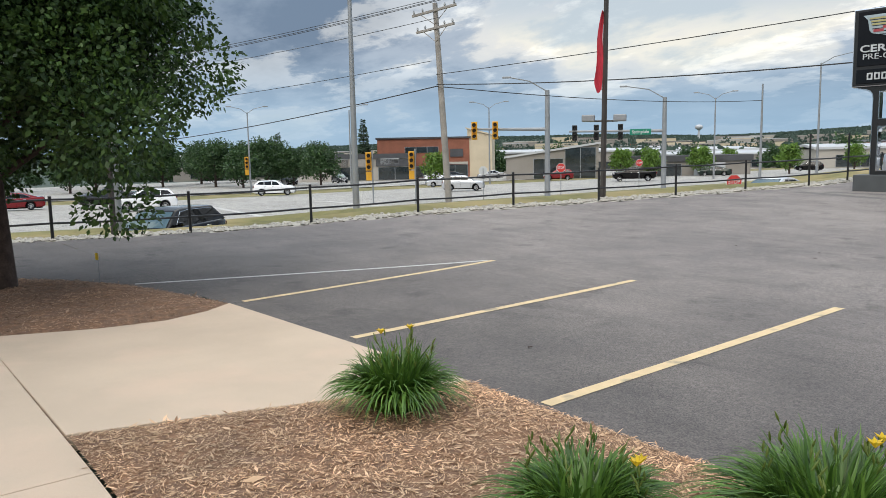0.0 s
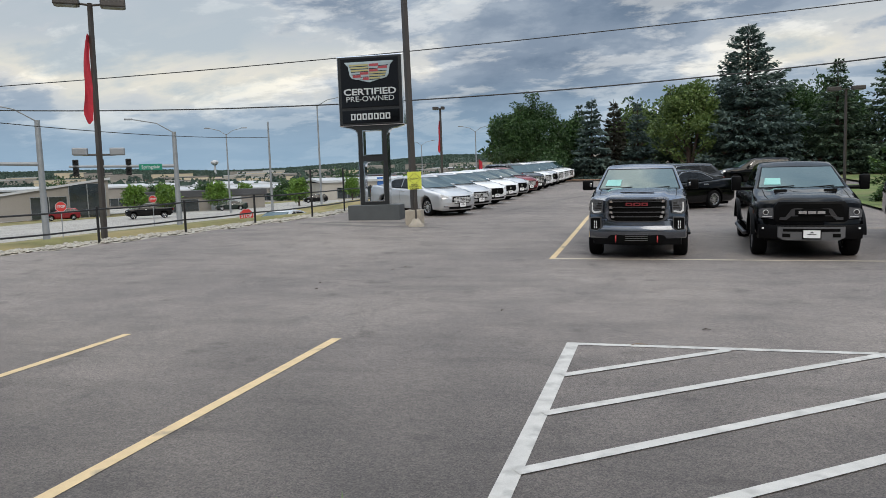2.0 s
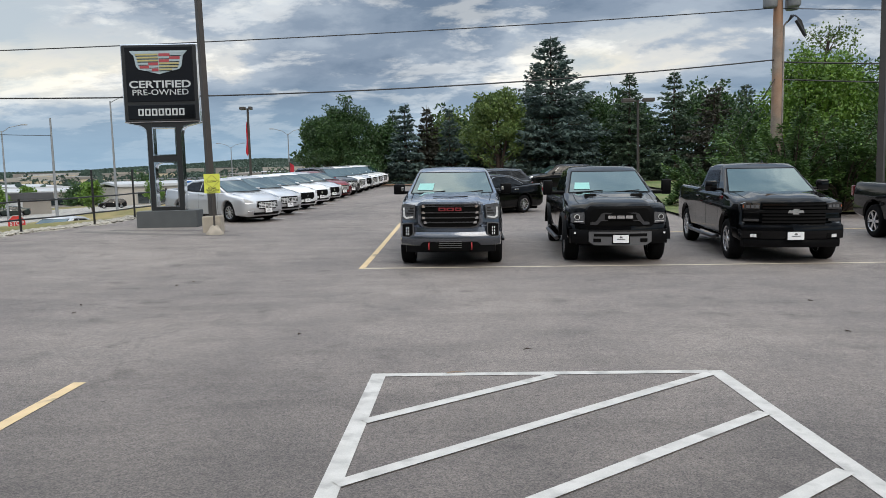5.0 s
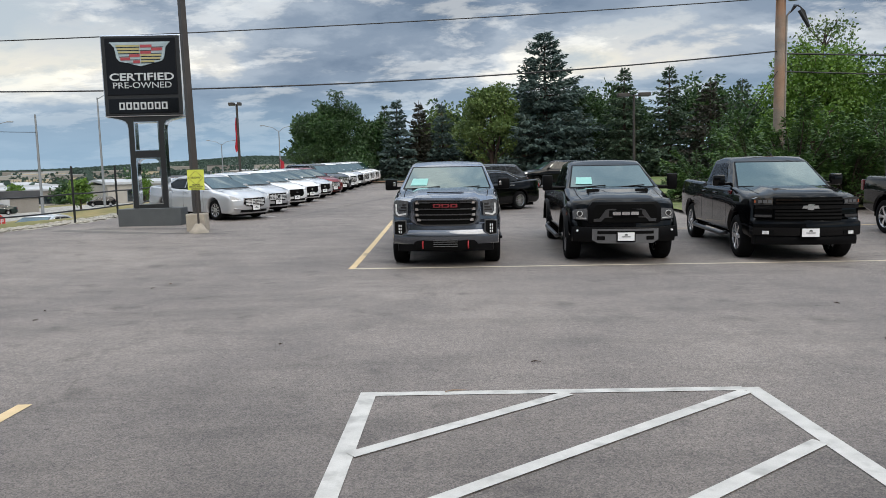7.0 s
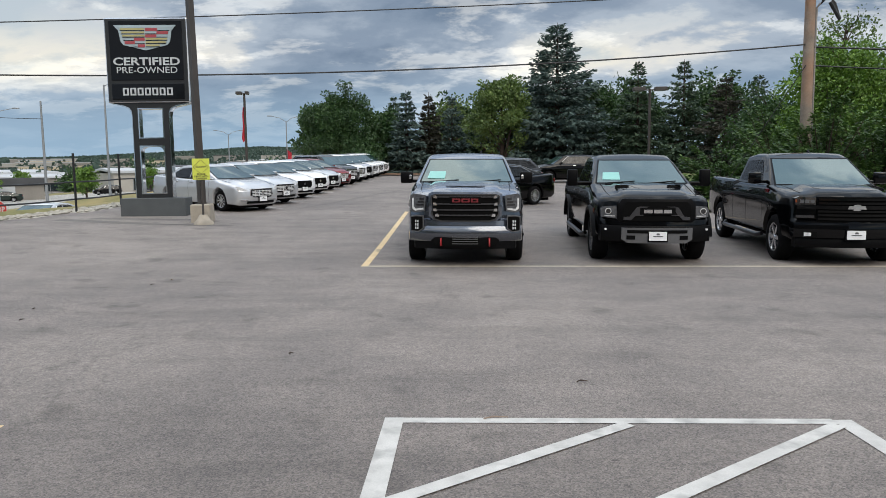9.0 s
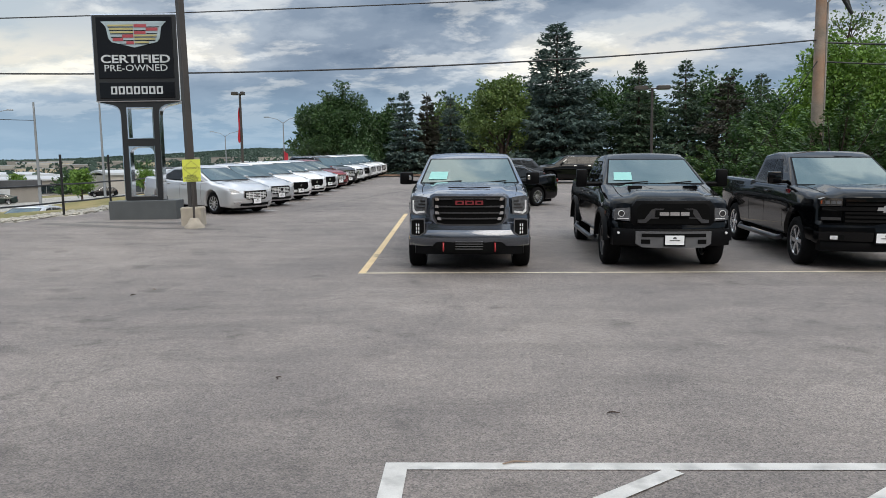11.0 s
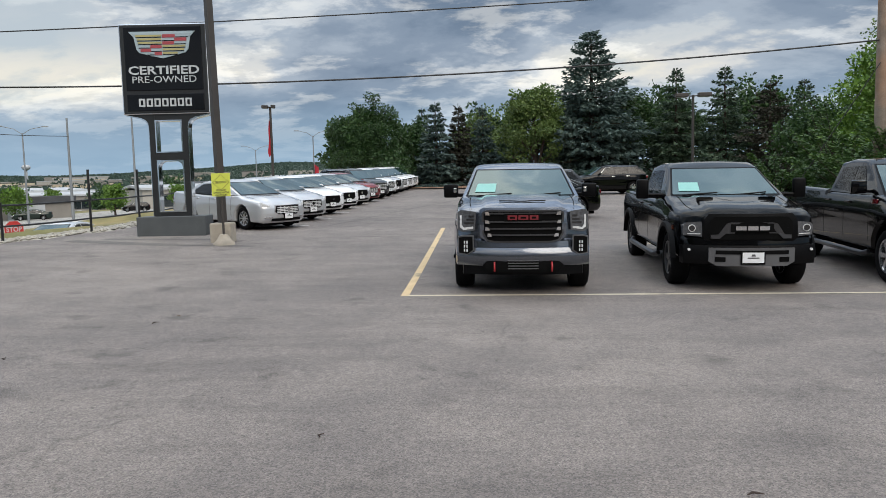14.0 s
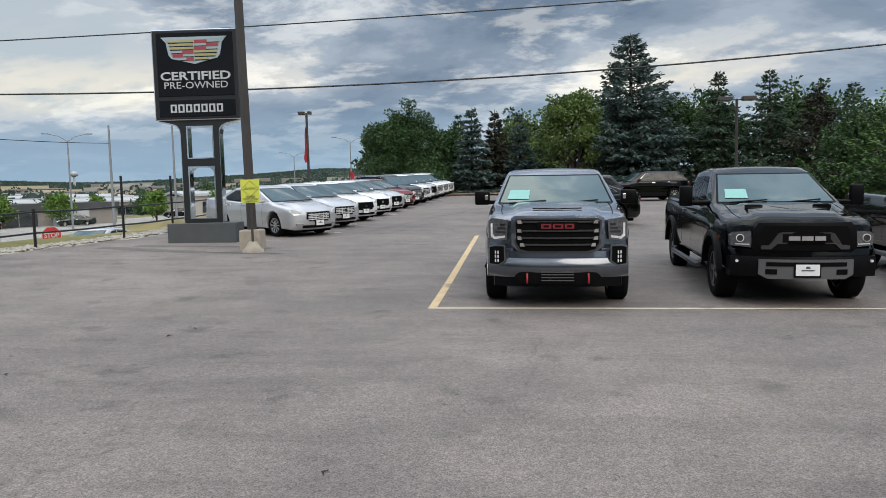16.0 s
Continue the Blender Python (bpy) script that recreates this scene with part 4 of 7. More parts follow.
def licence_plate(sh, car, z, y=0.0, x=0.0):
    part("plate_mount", bar(sh, x - 0.17, x + 0.17, z - 0.10, z + 0.085, y - 0.02, 0.03), M["trim"], car)
    p = part("dealer_plate", bar(sh, x - 0.15, x + 0.15, z - 0.075, z + 0.075, y - 0.026, 0.01), M["white_plastic"], car, "white dealer plate")
    bm = B(); plate(bm, [(x - 0.08, z - 0.012), (x + 0.08, z - 0.012), (x + 0.08, z + 0.004), (x - 0.08, z + 0.004)], y - 0.030, y - 0.026, "y")
    plate(bm, [(x - 0.03, z + 0.02), (x + 0.03, z + 0.02), (x + 0.02, z + 0.05), (x - 0.02, z + 0.05)], y - 0.030, y - 0.026, "y")
    part("plate_print", bm, M["skid"], p)


def grey_pickup(m):
    sh = pickup_shape(1.03, 1.26, 1.40, 1.34, 1.37, 1.90, 0.46)
    sh.mirror_mat = M["trim"]
    car = base_vehicle("pickup_truck", "satin grey crew cab pickup truck with red tow hooks", sh, m, PAINT["grey"], M["dark_alloy"], 6, "pickup truck", "parked pickups", True, True)
    part("front_bumper", bar(sh, -1.05, 1.05, 0.44, 0.70, -0.062, 0.18, 0.045), PAINT["grey_low"], car, smooth=40)
    part("lower_valance", bar(sh, -0.93, 0.93, 0.31, 0.46, 0.0, 0.12), M["trim"], car)
    recess = [(-0.52, 0.36), (0.52, 0.36), (0.60, 0.45), (0.50, 0.545), (-0.50, 0.545), (-0.60, 0.45)]
    part("lower_intake", face_plate(sh, recess, -0.052, 0.03), M["under"], car)
    for z in (0.40, 0.44, 0.48, 0.515):
        part("intake_bar", bar(sh, -0.22, 0.22, z, z + 0.012, -0.062, 0.02), M["skid"], car)
    for s in (-1, 1):
        bm = B(); tube(bm, [(s * 0.41, -0.06, 0.375), (s * 0.41, -0.10, 0.40), (s * 0.41, -0.10, 0.465), (s * 0.41, -0.05, 0.50)], 0.013, 8)
        part("tow_hook", bm, M["red_paint"], car, "red tow hook", smooth=50)
    surround = [(-0.48, 0.745), (0.48, 0.745), (0.645, 0.87), (0.65, 1.245), (0.58, 1.28), (-0.58, 1.28), (-0.65, 1.245), (-0.645, 0.87)]
    part("grille_surround", face_plate(sh, surround, 0.006, 0.12, True, 0.035), PAINT["grey"], car, smooth=40)
    hole = [(-0.42, 0.775), (0.42, 0.775), (0.54, 0.80), (0.60, 0.90), (0.61, 1.21), (0.54, 1.245), (-0.54, 1.245), (-0.61, 1.21), (-0.60, 0.90), (-0.54, 0.80)]
    part("grille_rim", face_plate(sh, hole, 0.010, 0.05), M["dark_alloy"], car, "dark chrome grille rim")
    inner = [(x * 0.955, 1.01 + (z - 1.01) * 0.90) for x, z in hole]
    part("grille", face_plate(sh, inner, 0.004, 0.04), M["under"], car)
    for z, w in ((1.195, 0.555), (1.075, 0.56), (0.975, 0.555), (0.885, 0.52)):
        for s in (-1, 1):
            part("grille_bar", face_plate(sh, [(-s * 0.004, z - 0.009), (s * w, z - 0.009), (s * w, z + 0.012), (-s * 0.004, z + 0.012)][::s], -0.018, 0.03), M["dark_alloy"], car)
            part("grille_bar_end", face_plate(sh, [(s * (w - 0.07), z - 0.022), (s * w, z - 0.022), (s * w, z + 0.026), (s * (w - 0.05), z + 0.024)][::s], -0.024, 0.03), M["chrome"], car)
    bm = face_plate(sh, [(-0.27, 1.085), (0.27, 1.085), (0.27, 1.195), (-0.27, 1.195)], -0.024, 0.03)
    badge = part("badge_panel", bm, M["under"], car)
    for x0, x1 in ((-0.22, -0.085), (-0.065, 0.075), (0.095, 0.22)):
        part("badge", face_plate(sh, [(x0, 1.108), (x1, 1.108), (x1, 1.172), (x0, 1.172)], -0.036, 0.014, False), M["badge_red"], badge, "plain red badge block with dark centre")
        part("badge_core", face_plate(sh, [(x0 + 0.03, 1.126), (x1 - 0.03, 1.126), (x1 - 0.03, 1.154), (x0 + 0.03, 1.154)], -0.040, 0.006, False), M["under"], badge)
    for s in (-1, 1):
        lamp = [(0.72, 0.95), (0.95, 0.92), (1.03, 0.96), (1.03, 1.20), (0.95, 1.245), (0.70, 1.22)]
        pts = lamp if s > 0 else mirrored(lamp)
        h = part("headlamp", face_plate(sh, pts, 0.035, 0.06), M["lamp_clear"], car, "clear headlamp with bright C-shaped strip")
        strip = [(0.75, 0.975), (0.92, 0.95), (0.99, 0.99), (0.99, 1.17), (0.955, 1.17), (0.955, 1.03), (0.915, 0.985), (0.75, 1.005)]
        pts = strip if s > 0 else mirrored(strip)
        part("lamp_strip", face_plate(sh, pts, 0.027, 0.02, False), M["lamp_lens"], h)
        part("lamp_wrap", side_patch(sh, s, [(0.13, 0.94), (0.46, 1.00), (0.52, 1.17), (0.13, 1.20)], 0.008), M["lamp_dark"], h)
        for z in (1.04, 1.09, 1.14):
            x0, x1 = sorted((s * 0.74, s * (0.91 - 0.04 * (z - 1.04) / 0.05)))
            part("lamp_unit", bar(sh, x0, x1, z, z + 0.028, 0.026, 0.02), M["lamp_dark"], h)
        fog = [(0.74, 0.66), (0.85, 0.595), (1.03, 0.61), (1.03, 0.86), (0.92, 0.88), (0.745, 0.88)]
        pts = fog if s > 0 else mirrored(fog)
        f = part("fog_lamp_frame", face_plate(sh, pts, -0.062, 0.06), M["skid"], car, "bright satin fog lamp frame")
        pts = [(0.885 * s + (x - 0.885 * s) * 0.86, 0.735 + (z - 0.735) * 0.88) for x, z in pts]
        part("fog_lamp_recess", face_plate(sh, pts, -0.070, 0.02), M["under"], f)
        for dx in (-0.02, 0.025):
            for k in range(3):
                x0, x1 = sorted((s * 0.885 + dx - 0.011, s * 0.885 + dx + 0.011))
                part("fog_lamp", bar(sh, x0, x1, 0.645 + k * 0.058, 0.685 + k * 0.058, -0.078, 0.02), M["led"], f)
        bm = B(); x0, x1 = sorted((s * 0.99, s * 1.10)); box(bm, x0, x1, 1.55, 3.6, 0.37, 0.43, 0.02)
        part("running_board", bm, M["trim"], car)
        bm = B(); x0, x1 = sorted((s * 1.045, s * 1.095)); box(bm, x0, x1, 1.712, 1.73, 1.44, 1.52, 0.008)
        part("mirror_cap", bm, M["chrome"], car)
    bm = B(); rows = [[bm.verts.new((x, y, hood_top(sh, x, y) + h)) for x in (-0.34, -0.17, 0.0, 0.17, 0.34)] for y, h in ((0.33, 0.003), (0.36, 0.010), (0.375, 0.002))]
    for a, b in zip(rows, rows[1:]):
        for k in range(4):
            bm.faces.new((a[k], a[k + 1], b[k + 1], b[k]))
    part("scoop_slot", bm, M["under"], car)
    bm = B(); plate(bm, [(2.95, 1.88), (3.15, 1.88), (3.12, 1.98)], 0.28, 0.31, "x")
    part("roof_antenna", bm, M["trim"], car)
    return car


def black_pickup_round(m):
    """A black pickup with flares, hood vents, tow mirrors and a grey bumper insert."""
    sh = pickup_shape(1.01, 1.16, 1.37, 1.30, 1.33, 1.88, 0.46)
    sh.mirror_mat, sh.mirror_w, sh.mirror_h, sh.mirror = M["trim"], 0.20, 0.32, (1.16, 1.70, 1.30)
    car = base_vehicle("pickup_truck", "gloss black crew cab pickup with hood vents and tow mirrors", sh, m, PAINT["black"], M["dark_alloy"], 5, "pickup truck", "parked pickups", True, True)
    part("front_bumper", bar(sh, -1.02, 1.02, 0.42, 0.69, -0.06, 0.16, 0.025), M["trim"], car, "black plastic bumper", smooth=40)
    ins = [(-0.50, 0.40), (0.50, 0.40), (0.62, 0.46), (0.62, 0.66), (-0.62, 0.66), (-0.62, 0.46)]
    skid = part("bumper_insert", face_plate(sh, ins, -0.075, 0.05), M["skid"], car, "grey bumper insert")
    part("insert_slot", bar(sh, -0.52, 0.52, 0.57, 0.625, -0.083, 0.02), M["under"], skid)
    for s in (-1, 1):
        x0, x1 = sorted((s * 0.38, s * 0.53))
        part("tow_hook_recess", bar(sh, x0, x1, 0.46, 0.53, -0.083, 0.02), M["under"], skid)
        bm = B(); tube(bm, [(s * 0.86, -0.066 + sh.bow(0.86), 0.63), (s * 0.86, -0.04 + sh.bow(0.86), 0.63)], 0.020, 16)
        part("fog_lamp", bm, M["lamp_lens"], car)
        lamp = [(0.69, 0.81), (0.99, 0.83), (1.0, 0.97), (0.94, 1.01), (0.70, 1.03)]
        h = part("headlamp", face_plate(sh, lamp if s > 0 else mirrored(lamp), 0.03, 0.08), M["lamp_clear"], car, "clear headlamp with round projector")
        bm = B(); cy = sh.bow(0.82)
        tube(bm, [(s * 0.81, 0.02 + cy, 0.935), (s * 0.81, 0.035 + cy, 0.935)], 0.054, 18)
        ring = part("projector_ring", bm, M["lamp_lens"], h)
        bm = B(); tube(bm, [(s * 0.81, 0.012 + cy, 0.935), (s * 0.81, 0.03 + cy, 0.935)], 0.043, 16)
        part("projector", bm, M["lamp_dark"], h)
        part("lamp_wrap", side_patch(sh, s, [(0.16, 0.84), (0.52, 0.88), (0.46, 0.97), (0.16, 0.99)], 0.012), M["lamp_dark"], h)
        part("amber_marker", side_patch(sh, s, [(0.40, 0.885), (0.49, 0.895), (0.45, 0.95), (0.38, 0.95)], 0.018), M["amber_lens"], h)
        x0, x1 = sorted((s * 0.72, s * 0.93))
        part("lamp_strip", bar(sh, x0, x1, 0.845, 0.858, 0.02, 0.02), M["lamp_lens"], h)
        x0, x1 = sorted((s * 0.90, s * 1.17))
        bm = B(); tube(bm, [(s * 0.90, 1.74, 1.36), (s * 1.18, 1.74, 1.36)], 0.03, 8)
        part("mirror_arm", bm, M["trim"], car)
        for yc in sh.axles:
            bm = B()
            n = 14
            a0 = 0.10
            prev = None
            for k in range(n + 1):
                a = a0 + (math.pi - 2 * a0) * k / n
                c, si = math.cos(a), math.sin(a)
                ring = [bm.verts.new((s * xx, yc - rr * c, sh.tyre_r + rr * si)) for xx, rr in ((0.97, 0.49), (1.055, 0.50), (1.055, 0.56), (0.985, 0.60))]
                if prev:
                    for i in range(3):
                        bm.faces.new((prev[i], prev[i + 1], ring[i + 1], ring[i]))
                prev = ring
            part("wheel_flare", bm, M["trim"], car, smooth=40)
        bm = B(); tube(bm, [(s * 1.02, 1.55, 0.42), (s * 1.08, 1.65, 0.38), (s * 1.08, 3.95, 0.38), (s * 1.02, 4.05, 0.42)], 0.045, 8)
        sb = part("side_step", bm, M["chrome"], car, "dark chrome side step", smooth=50)
        sb.data.materials.clear(); sb.data.materials.append(M["dark_alloy"])
        bm = B(); x0, x1 = sorted((s * 0.34, s * 0.59))
        plate(bm, [(x0, 0.86), (x1, 0.86), (x1 - 0.03, 0.95), (x0 + 0.03, 0.95)], 1.15, hood_top(sh, 0.46, 0.92) + 0.012, "z")
        v = part("hood_vent", bm, PAINT["black"], car)
        bm = B(); plate(bm, [(x0 + 0.02, 0.87), (x1 - 0.02, 0.87), (x1 - 0.05, 0.925), (x0 + 0.05, 0.925)], 1.2, hood_top(sh, 0.46, 0.92) + 0.017, "z")
        part("vent_slot", bm, M["under"], v)
    sur = [(-0.62, 0.74), (0.62, 0.74), (0.70, 0.80), (0.68, 1.06), (0.60, 1.15), (-0.60, 1.15), (-0.68, 1.06), (-0.70, 0.80)]
    part("grille_surround", face_plate(sh, sur, -0.008, 0.14, True, 0.03), M["trim"], car, smooth=40)
    hole = [(x * 0.87, 0.93 + (z - 0.93) * 0.80) for x, z in sur]
    g = part("grille", face_plate(sh, hole, -0.008, 0.03), M["under"], car)
    cross = [(-0.58, 0.79), (-0.45, 0.79), (-0.37, 0.865), (0.37, 0.865), (0.45, 0.79), (0.58, 0.79), (0.58, 0.84), (0.47, 0.85), (0.36, 1.005), (0.30, 1.025), (-0.30, 1.025), (-0.36, 1.005), (-0.47, 0.85), (-0.58, 0.84)]
    part("grille_frame", face_plate(sh, cross, -0.022, 0.03, False), M["dark_alloy"], g)
    part("grille_window", bar(sh, -0.30, 0.30, 0.885, 1.0, -0.030, 0.02), M["under"], g)
    for x0, x1 in ((-0.235, -0.09), (-0.07, 0.075), (0.095, 0.235)):
        part("badge", bar(sh, x0, x1, 0.913, 0.972, -0.042, 0.02), M["chrome"], g, "plain bright badge block")
    licence_plate(sh, car, 0.525, -0.075)
    return car


def black_pickup_cross(m):
    """A black pickup with a slotted black grille and bright wheels."""
    sh = pickup_shape(1.03, 1.21, 1.34, 1.33, 1.37, 1.91, 0.45)
    car = base_vehicle("pickup_truck", "gloss black crew cab pickup with bright alloy wheels", sh, m, PAINT["black"], M["alloy"], 6, "pickup truck", "parked pickups", True)
    part("front_bumper", bar(sh, -1.03, 1.03, 0.50, 0.75, -0.06, 0.16, 0.015), PAINT["black"], car, smooth=40)
    part("lower_valance", bar(sh, -0.97, 0.97, 0.33, 0.50, -0.01, 0.14, 0.02), M["trim"], car, smooth=40)
    part("grille", bar(sh, -0.60, 0.60, 0.76, 1.19, 0.02, 0.1), M["under"], car)
    for z in (0.80, 0.865, 0.93, 1.065, 1.13):
        part("grille_bar", bar(sh, -0.60, 0.60, z, z + 0.035, -0.005, 0.04), PAINT["black"], car)
    part("grille_cross_bar", bar(sh, -0.98, 0.98, 0.985, 1.045, -0.02, 0.06), PAINT["black"], car)
    bow = [(-0.15, 0.99), (-0.05, 0.99), (-0.06, 0.965), (0.06, 0.965), (0.05, 0.99), (0.15, 0.99), (0.13, 1.045), (0.055, 1.045), (0.065, 1.068), (-0.045, 1.068), (-0.055, 1.045), (-0.13, 1.045)]
    part("badge", face_plate(sh, bow, -0.04, 0.02, False), M["chrome"], car, "plain bright cross-shaped badge")
    for s in (-1, 1):
        lamp = [(0.64, 1.06), (0.99, 1.05), (1.0, 1.16), (0.92, 1.19), (0.64, 1.175)]
        h = part("headlamp", face_plate(sh, lamp if s > 0 else mirrored(lamp), 0.02, 0.08), M["lamp_dark"], car)
        for k in range(3):
            x0, x1 = sorted((s * (0.66 + 0.09 * k), s * (0.73 + 0.09 * k)))
            part("lamp_unit", bar(sh, x0, x1, 1.085, 1.14, 0.012, 0.02), M["skid"], h)
        x0, x1 = sorted((s * 0.965, s * 0.99))
        part("amber_marker", bar(sh, x0, x1, 1.09, 1.14, 0.012, 0.03), M["amber_lens"], h)
        x0, x1 = sorted((s * 0.66, s * 0.98))
        part("lower_lamp", bar(sh, x0, x1, 0.83, 0.875, 0.0, 0.05), M["lamp_dark"], car)
        x0, x1 = sorted((s * 0.62, s * 0.86))
        f = part("fog_lamp_recess", bar(sh, x0, x1, 0.51, 0.60, -0.058, 0.03), M["under"], car)
        x0, x1 = sorted((s * 0.72, s * 0.84))
        part("fog_lamp", bar(sh, x0, x1, 0.525, 0.585, -0.066, 0.02), M["lamp_lens"], f)
        bm = B(); tube(bm, [(s * 1.03, 1.55, 0.42), (s * 1.09, 1.65, 0.38), (s * 1.09, 3.95, 0.38), (s * 1.03, 4.05, 0.42)], 0.045, 8)
        part("side_step", bm, M["dark_alloy"], car, smooth=50)
        bm = B()
        xs = sh.body_warp(sh.half, 1.5, 1.2)[0]
        x0, x1 = sorted((s * (xs - 0.02), s * (xs + 0.012))); box(bm, x0, x1, 1.36, 1.52, 1.20, 1.27, 0.004)
        part("fender_badge", bm, M["red_lens"], car)
    licence_plate(sh, car, 0.56, -0.06)
    bm = B(); plate(bm, [(2.95, 1.90), (3.15, 1.90), (3.12, 2.0)], 0.28, 0.31, "x")
    part("roof_antenna", bm, M["trim"], car)
    return car


def plain_pickup(m, mat=None):
    sh = pickup_shape(1.01, 1.20, 1.34, 1.33, 1.36, 1.92, 0.46)
    sh.bright = True
    car = base_vehicle("pickup_truck", "gloss black pickup truck with chrome wheels, parked side on", sh, m, mat or PAINT["black"], M["alloy"], 6, "pickup truck", "parked pickups", True)
    for s in (-1, 1):
        bm = B(); x0, x1 = sorted((s * 0.90, s * 0.985)); box(bm, x0, x1, 5.74, 5.872, 1.0, 1.27, 0.02)
        part("tail_lamp", bm, M["red_lens"], car, "red tail lamp")
        x0, x1 = sorted((s * 0.68, s * 0.97))
        part("headlamp", bar(sh, x0, x1, 0.98, 1.12, 0.02, 0.08), M["lamp_lens"], car)
    part("grille", bar(sh, -0.6, 0.6, 0.75, 1.12, 0.02, 0.08), M["trim"], car)
    return car


def car_shape(kind):
    if kind == "sedan":
        L, half, ax, r = 5.13, 0.925, (1.02, 3.86), 0.345
        hood, cowl, belt, roof, sill, deck = 0.87, 1.05, 1.02, 1.49, 0.23, 1.12
        cab = [(1.26, cowl - 0.02), (2.26, roof - 0.05), (2.52, roof - 0.004), (2.95, roof), (3.45, roof - 0.05), (4.45, deck - 0.02)]
        win = [[(1.84, belt + 0.03), (2.42, roof - 0.11), (2.74, roof - 0.08), (2.74, belt + 0.04)], [(2.79, belt + 0.04), (2.79, roof - 0.09), (3.36, roof - 0.13), (3.86, belt + 0.10), (3.75, belt + 0.06)]]
        tail = [(4.2, deck - 0.02), (4.95, deck), (5.07, deck - 0.05), (5.06, 0.75), (L, 0.62), (L - 0.02, 0.34), (4.9, sill)]
        seams = [1.62, 2.75, 3.55]
    else:
        L, half, ax, r = 4.82, 0.945, (0.95, 3.80), 0.37
        hood, cowl, belt, roof, sill, deck = 0.98, 1.12, 1.14, 1.68, 0.28, 1.18
        cab = [(1.22, cowl - 0.02), (1.98, roof - 0.07), (2.25, roof - 0.005), (3.1, roof), (4.15, roof - 0.04), (4.66, deck - 0.02)]
        win = [[(1.75, belt + 0.03), (2.16, roof - 0.13), (2.62, roof - 0.09), (2.62, belt + 0.04)], [(2.69, belt + 0.04), (2.69, roof - 0.09), (3.45, roof - 0.10), (3.45, belt + 0.06)], [(3.52, belt + 0.07), (3.52, roof - 0.10), (4.02, roof - 0.14), (4.32, belt + 0.14)]]
        tail = [(4.4, deck), (4.72, deck - 0.02), (4.76, 0.85), (L, 0.68), (L - 0.02, 0.38), (4.65, sill)]
        seams = [1.55, 2.65, 3.48]
    body = [(0.14, sill - 0.02), (0.05, sill + 0.08), (0.0, 0.50), (0.02, 0.66), (0.08, hood - 0.10), (0.20, hood - 0.03), (0.55, hood + 0.04), (1.0, hood + 0.10), (cab[0][0] + 0.05, cowl), (1.9, belt), (3.2, belt + 0.02)]
    body += tail
    body += arch(ax[1], r, r + 0.06, sill)[::-1] + arch(ax[0], r, r + 0.06, sill)[::-1]
    return Shape(half=half, length=L, body=body, cab=cab, waist=0.62, hood_z=hood, cowl_y=cab[0][0], crown=0.05, nose_taper=0.10, tail_taper=0.10, bow_front=0.22,
                 cab_half=half * 0.90, roof_half=half * 0.66, roof_z=roof, windows=win, sill=sill, belt=belt, axles=ax, tyre_r=r, tyre_w=0.235, mirror=(half * 0.93, 1.66, belt), mirror_w=0.19, mirror_h=0.14,
                 mirror_mat=None, handles=[(2.55, belt - 0.10), (3.42, belt - 0.09)], seams=seams, bright=True)


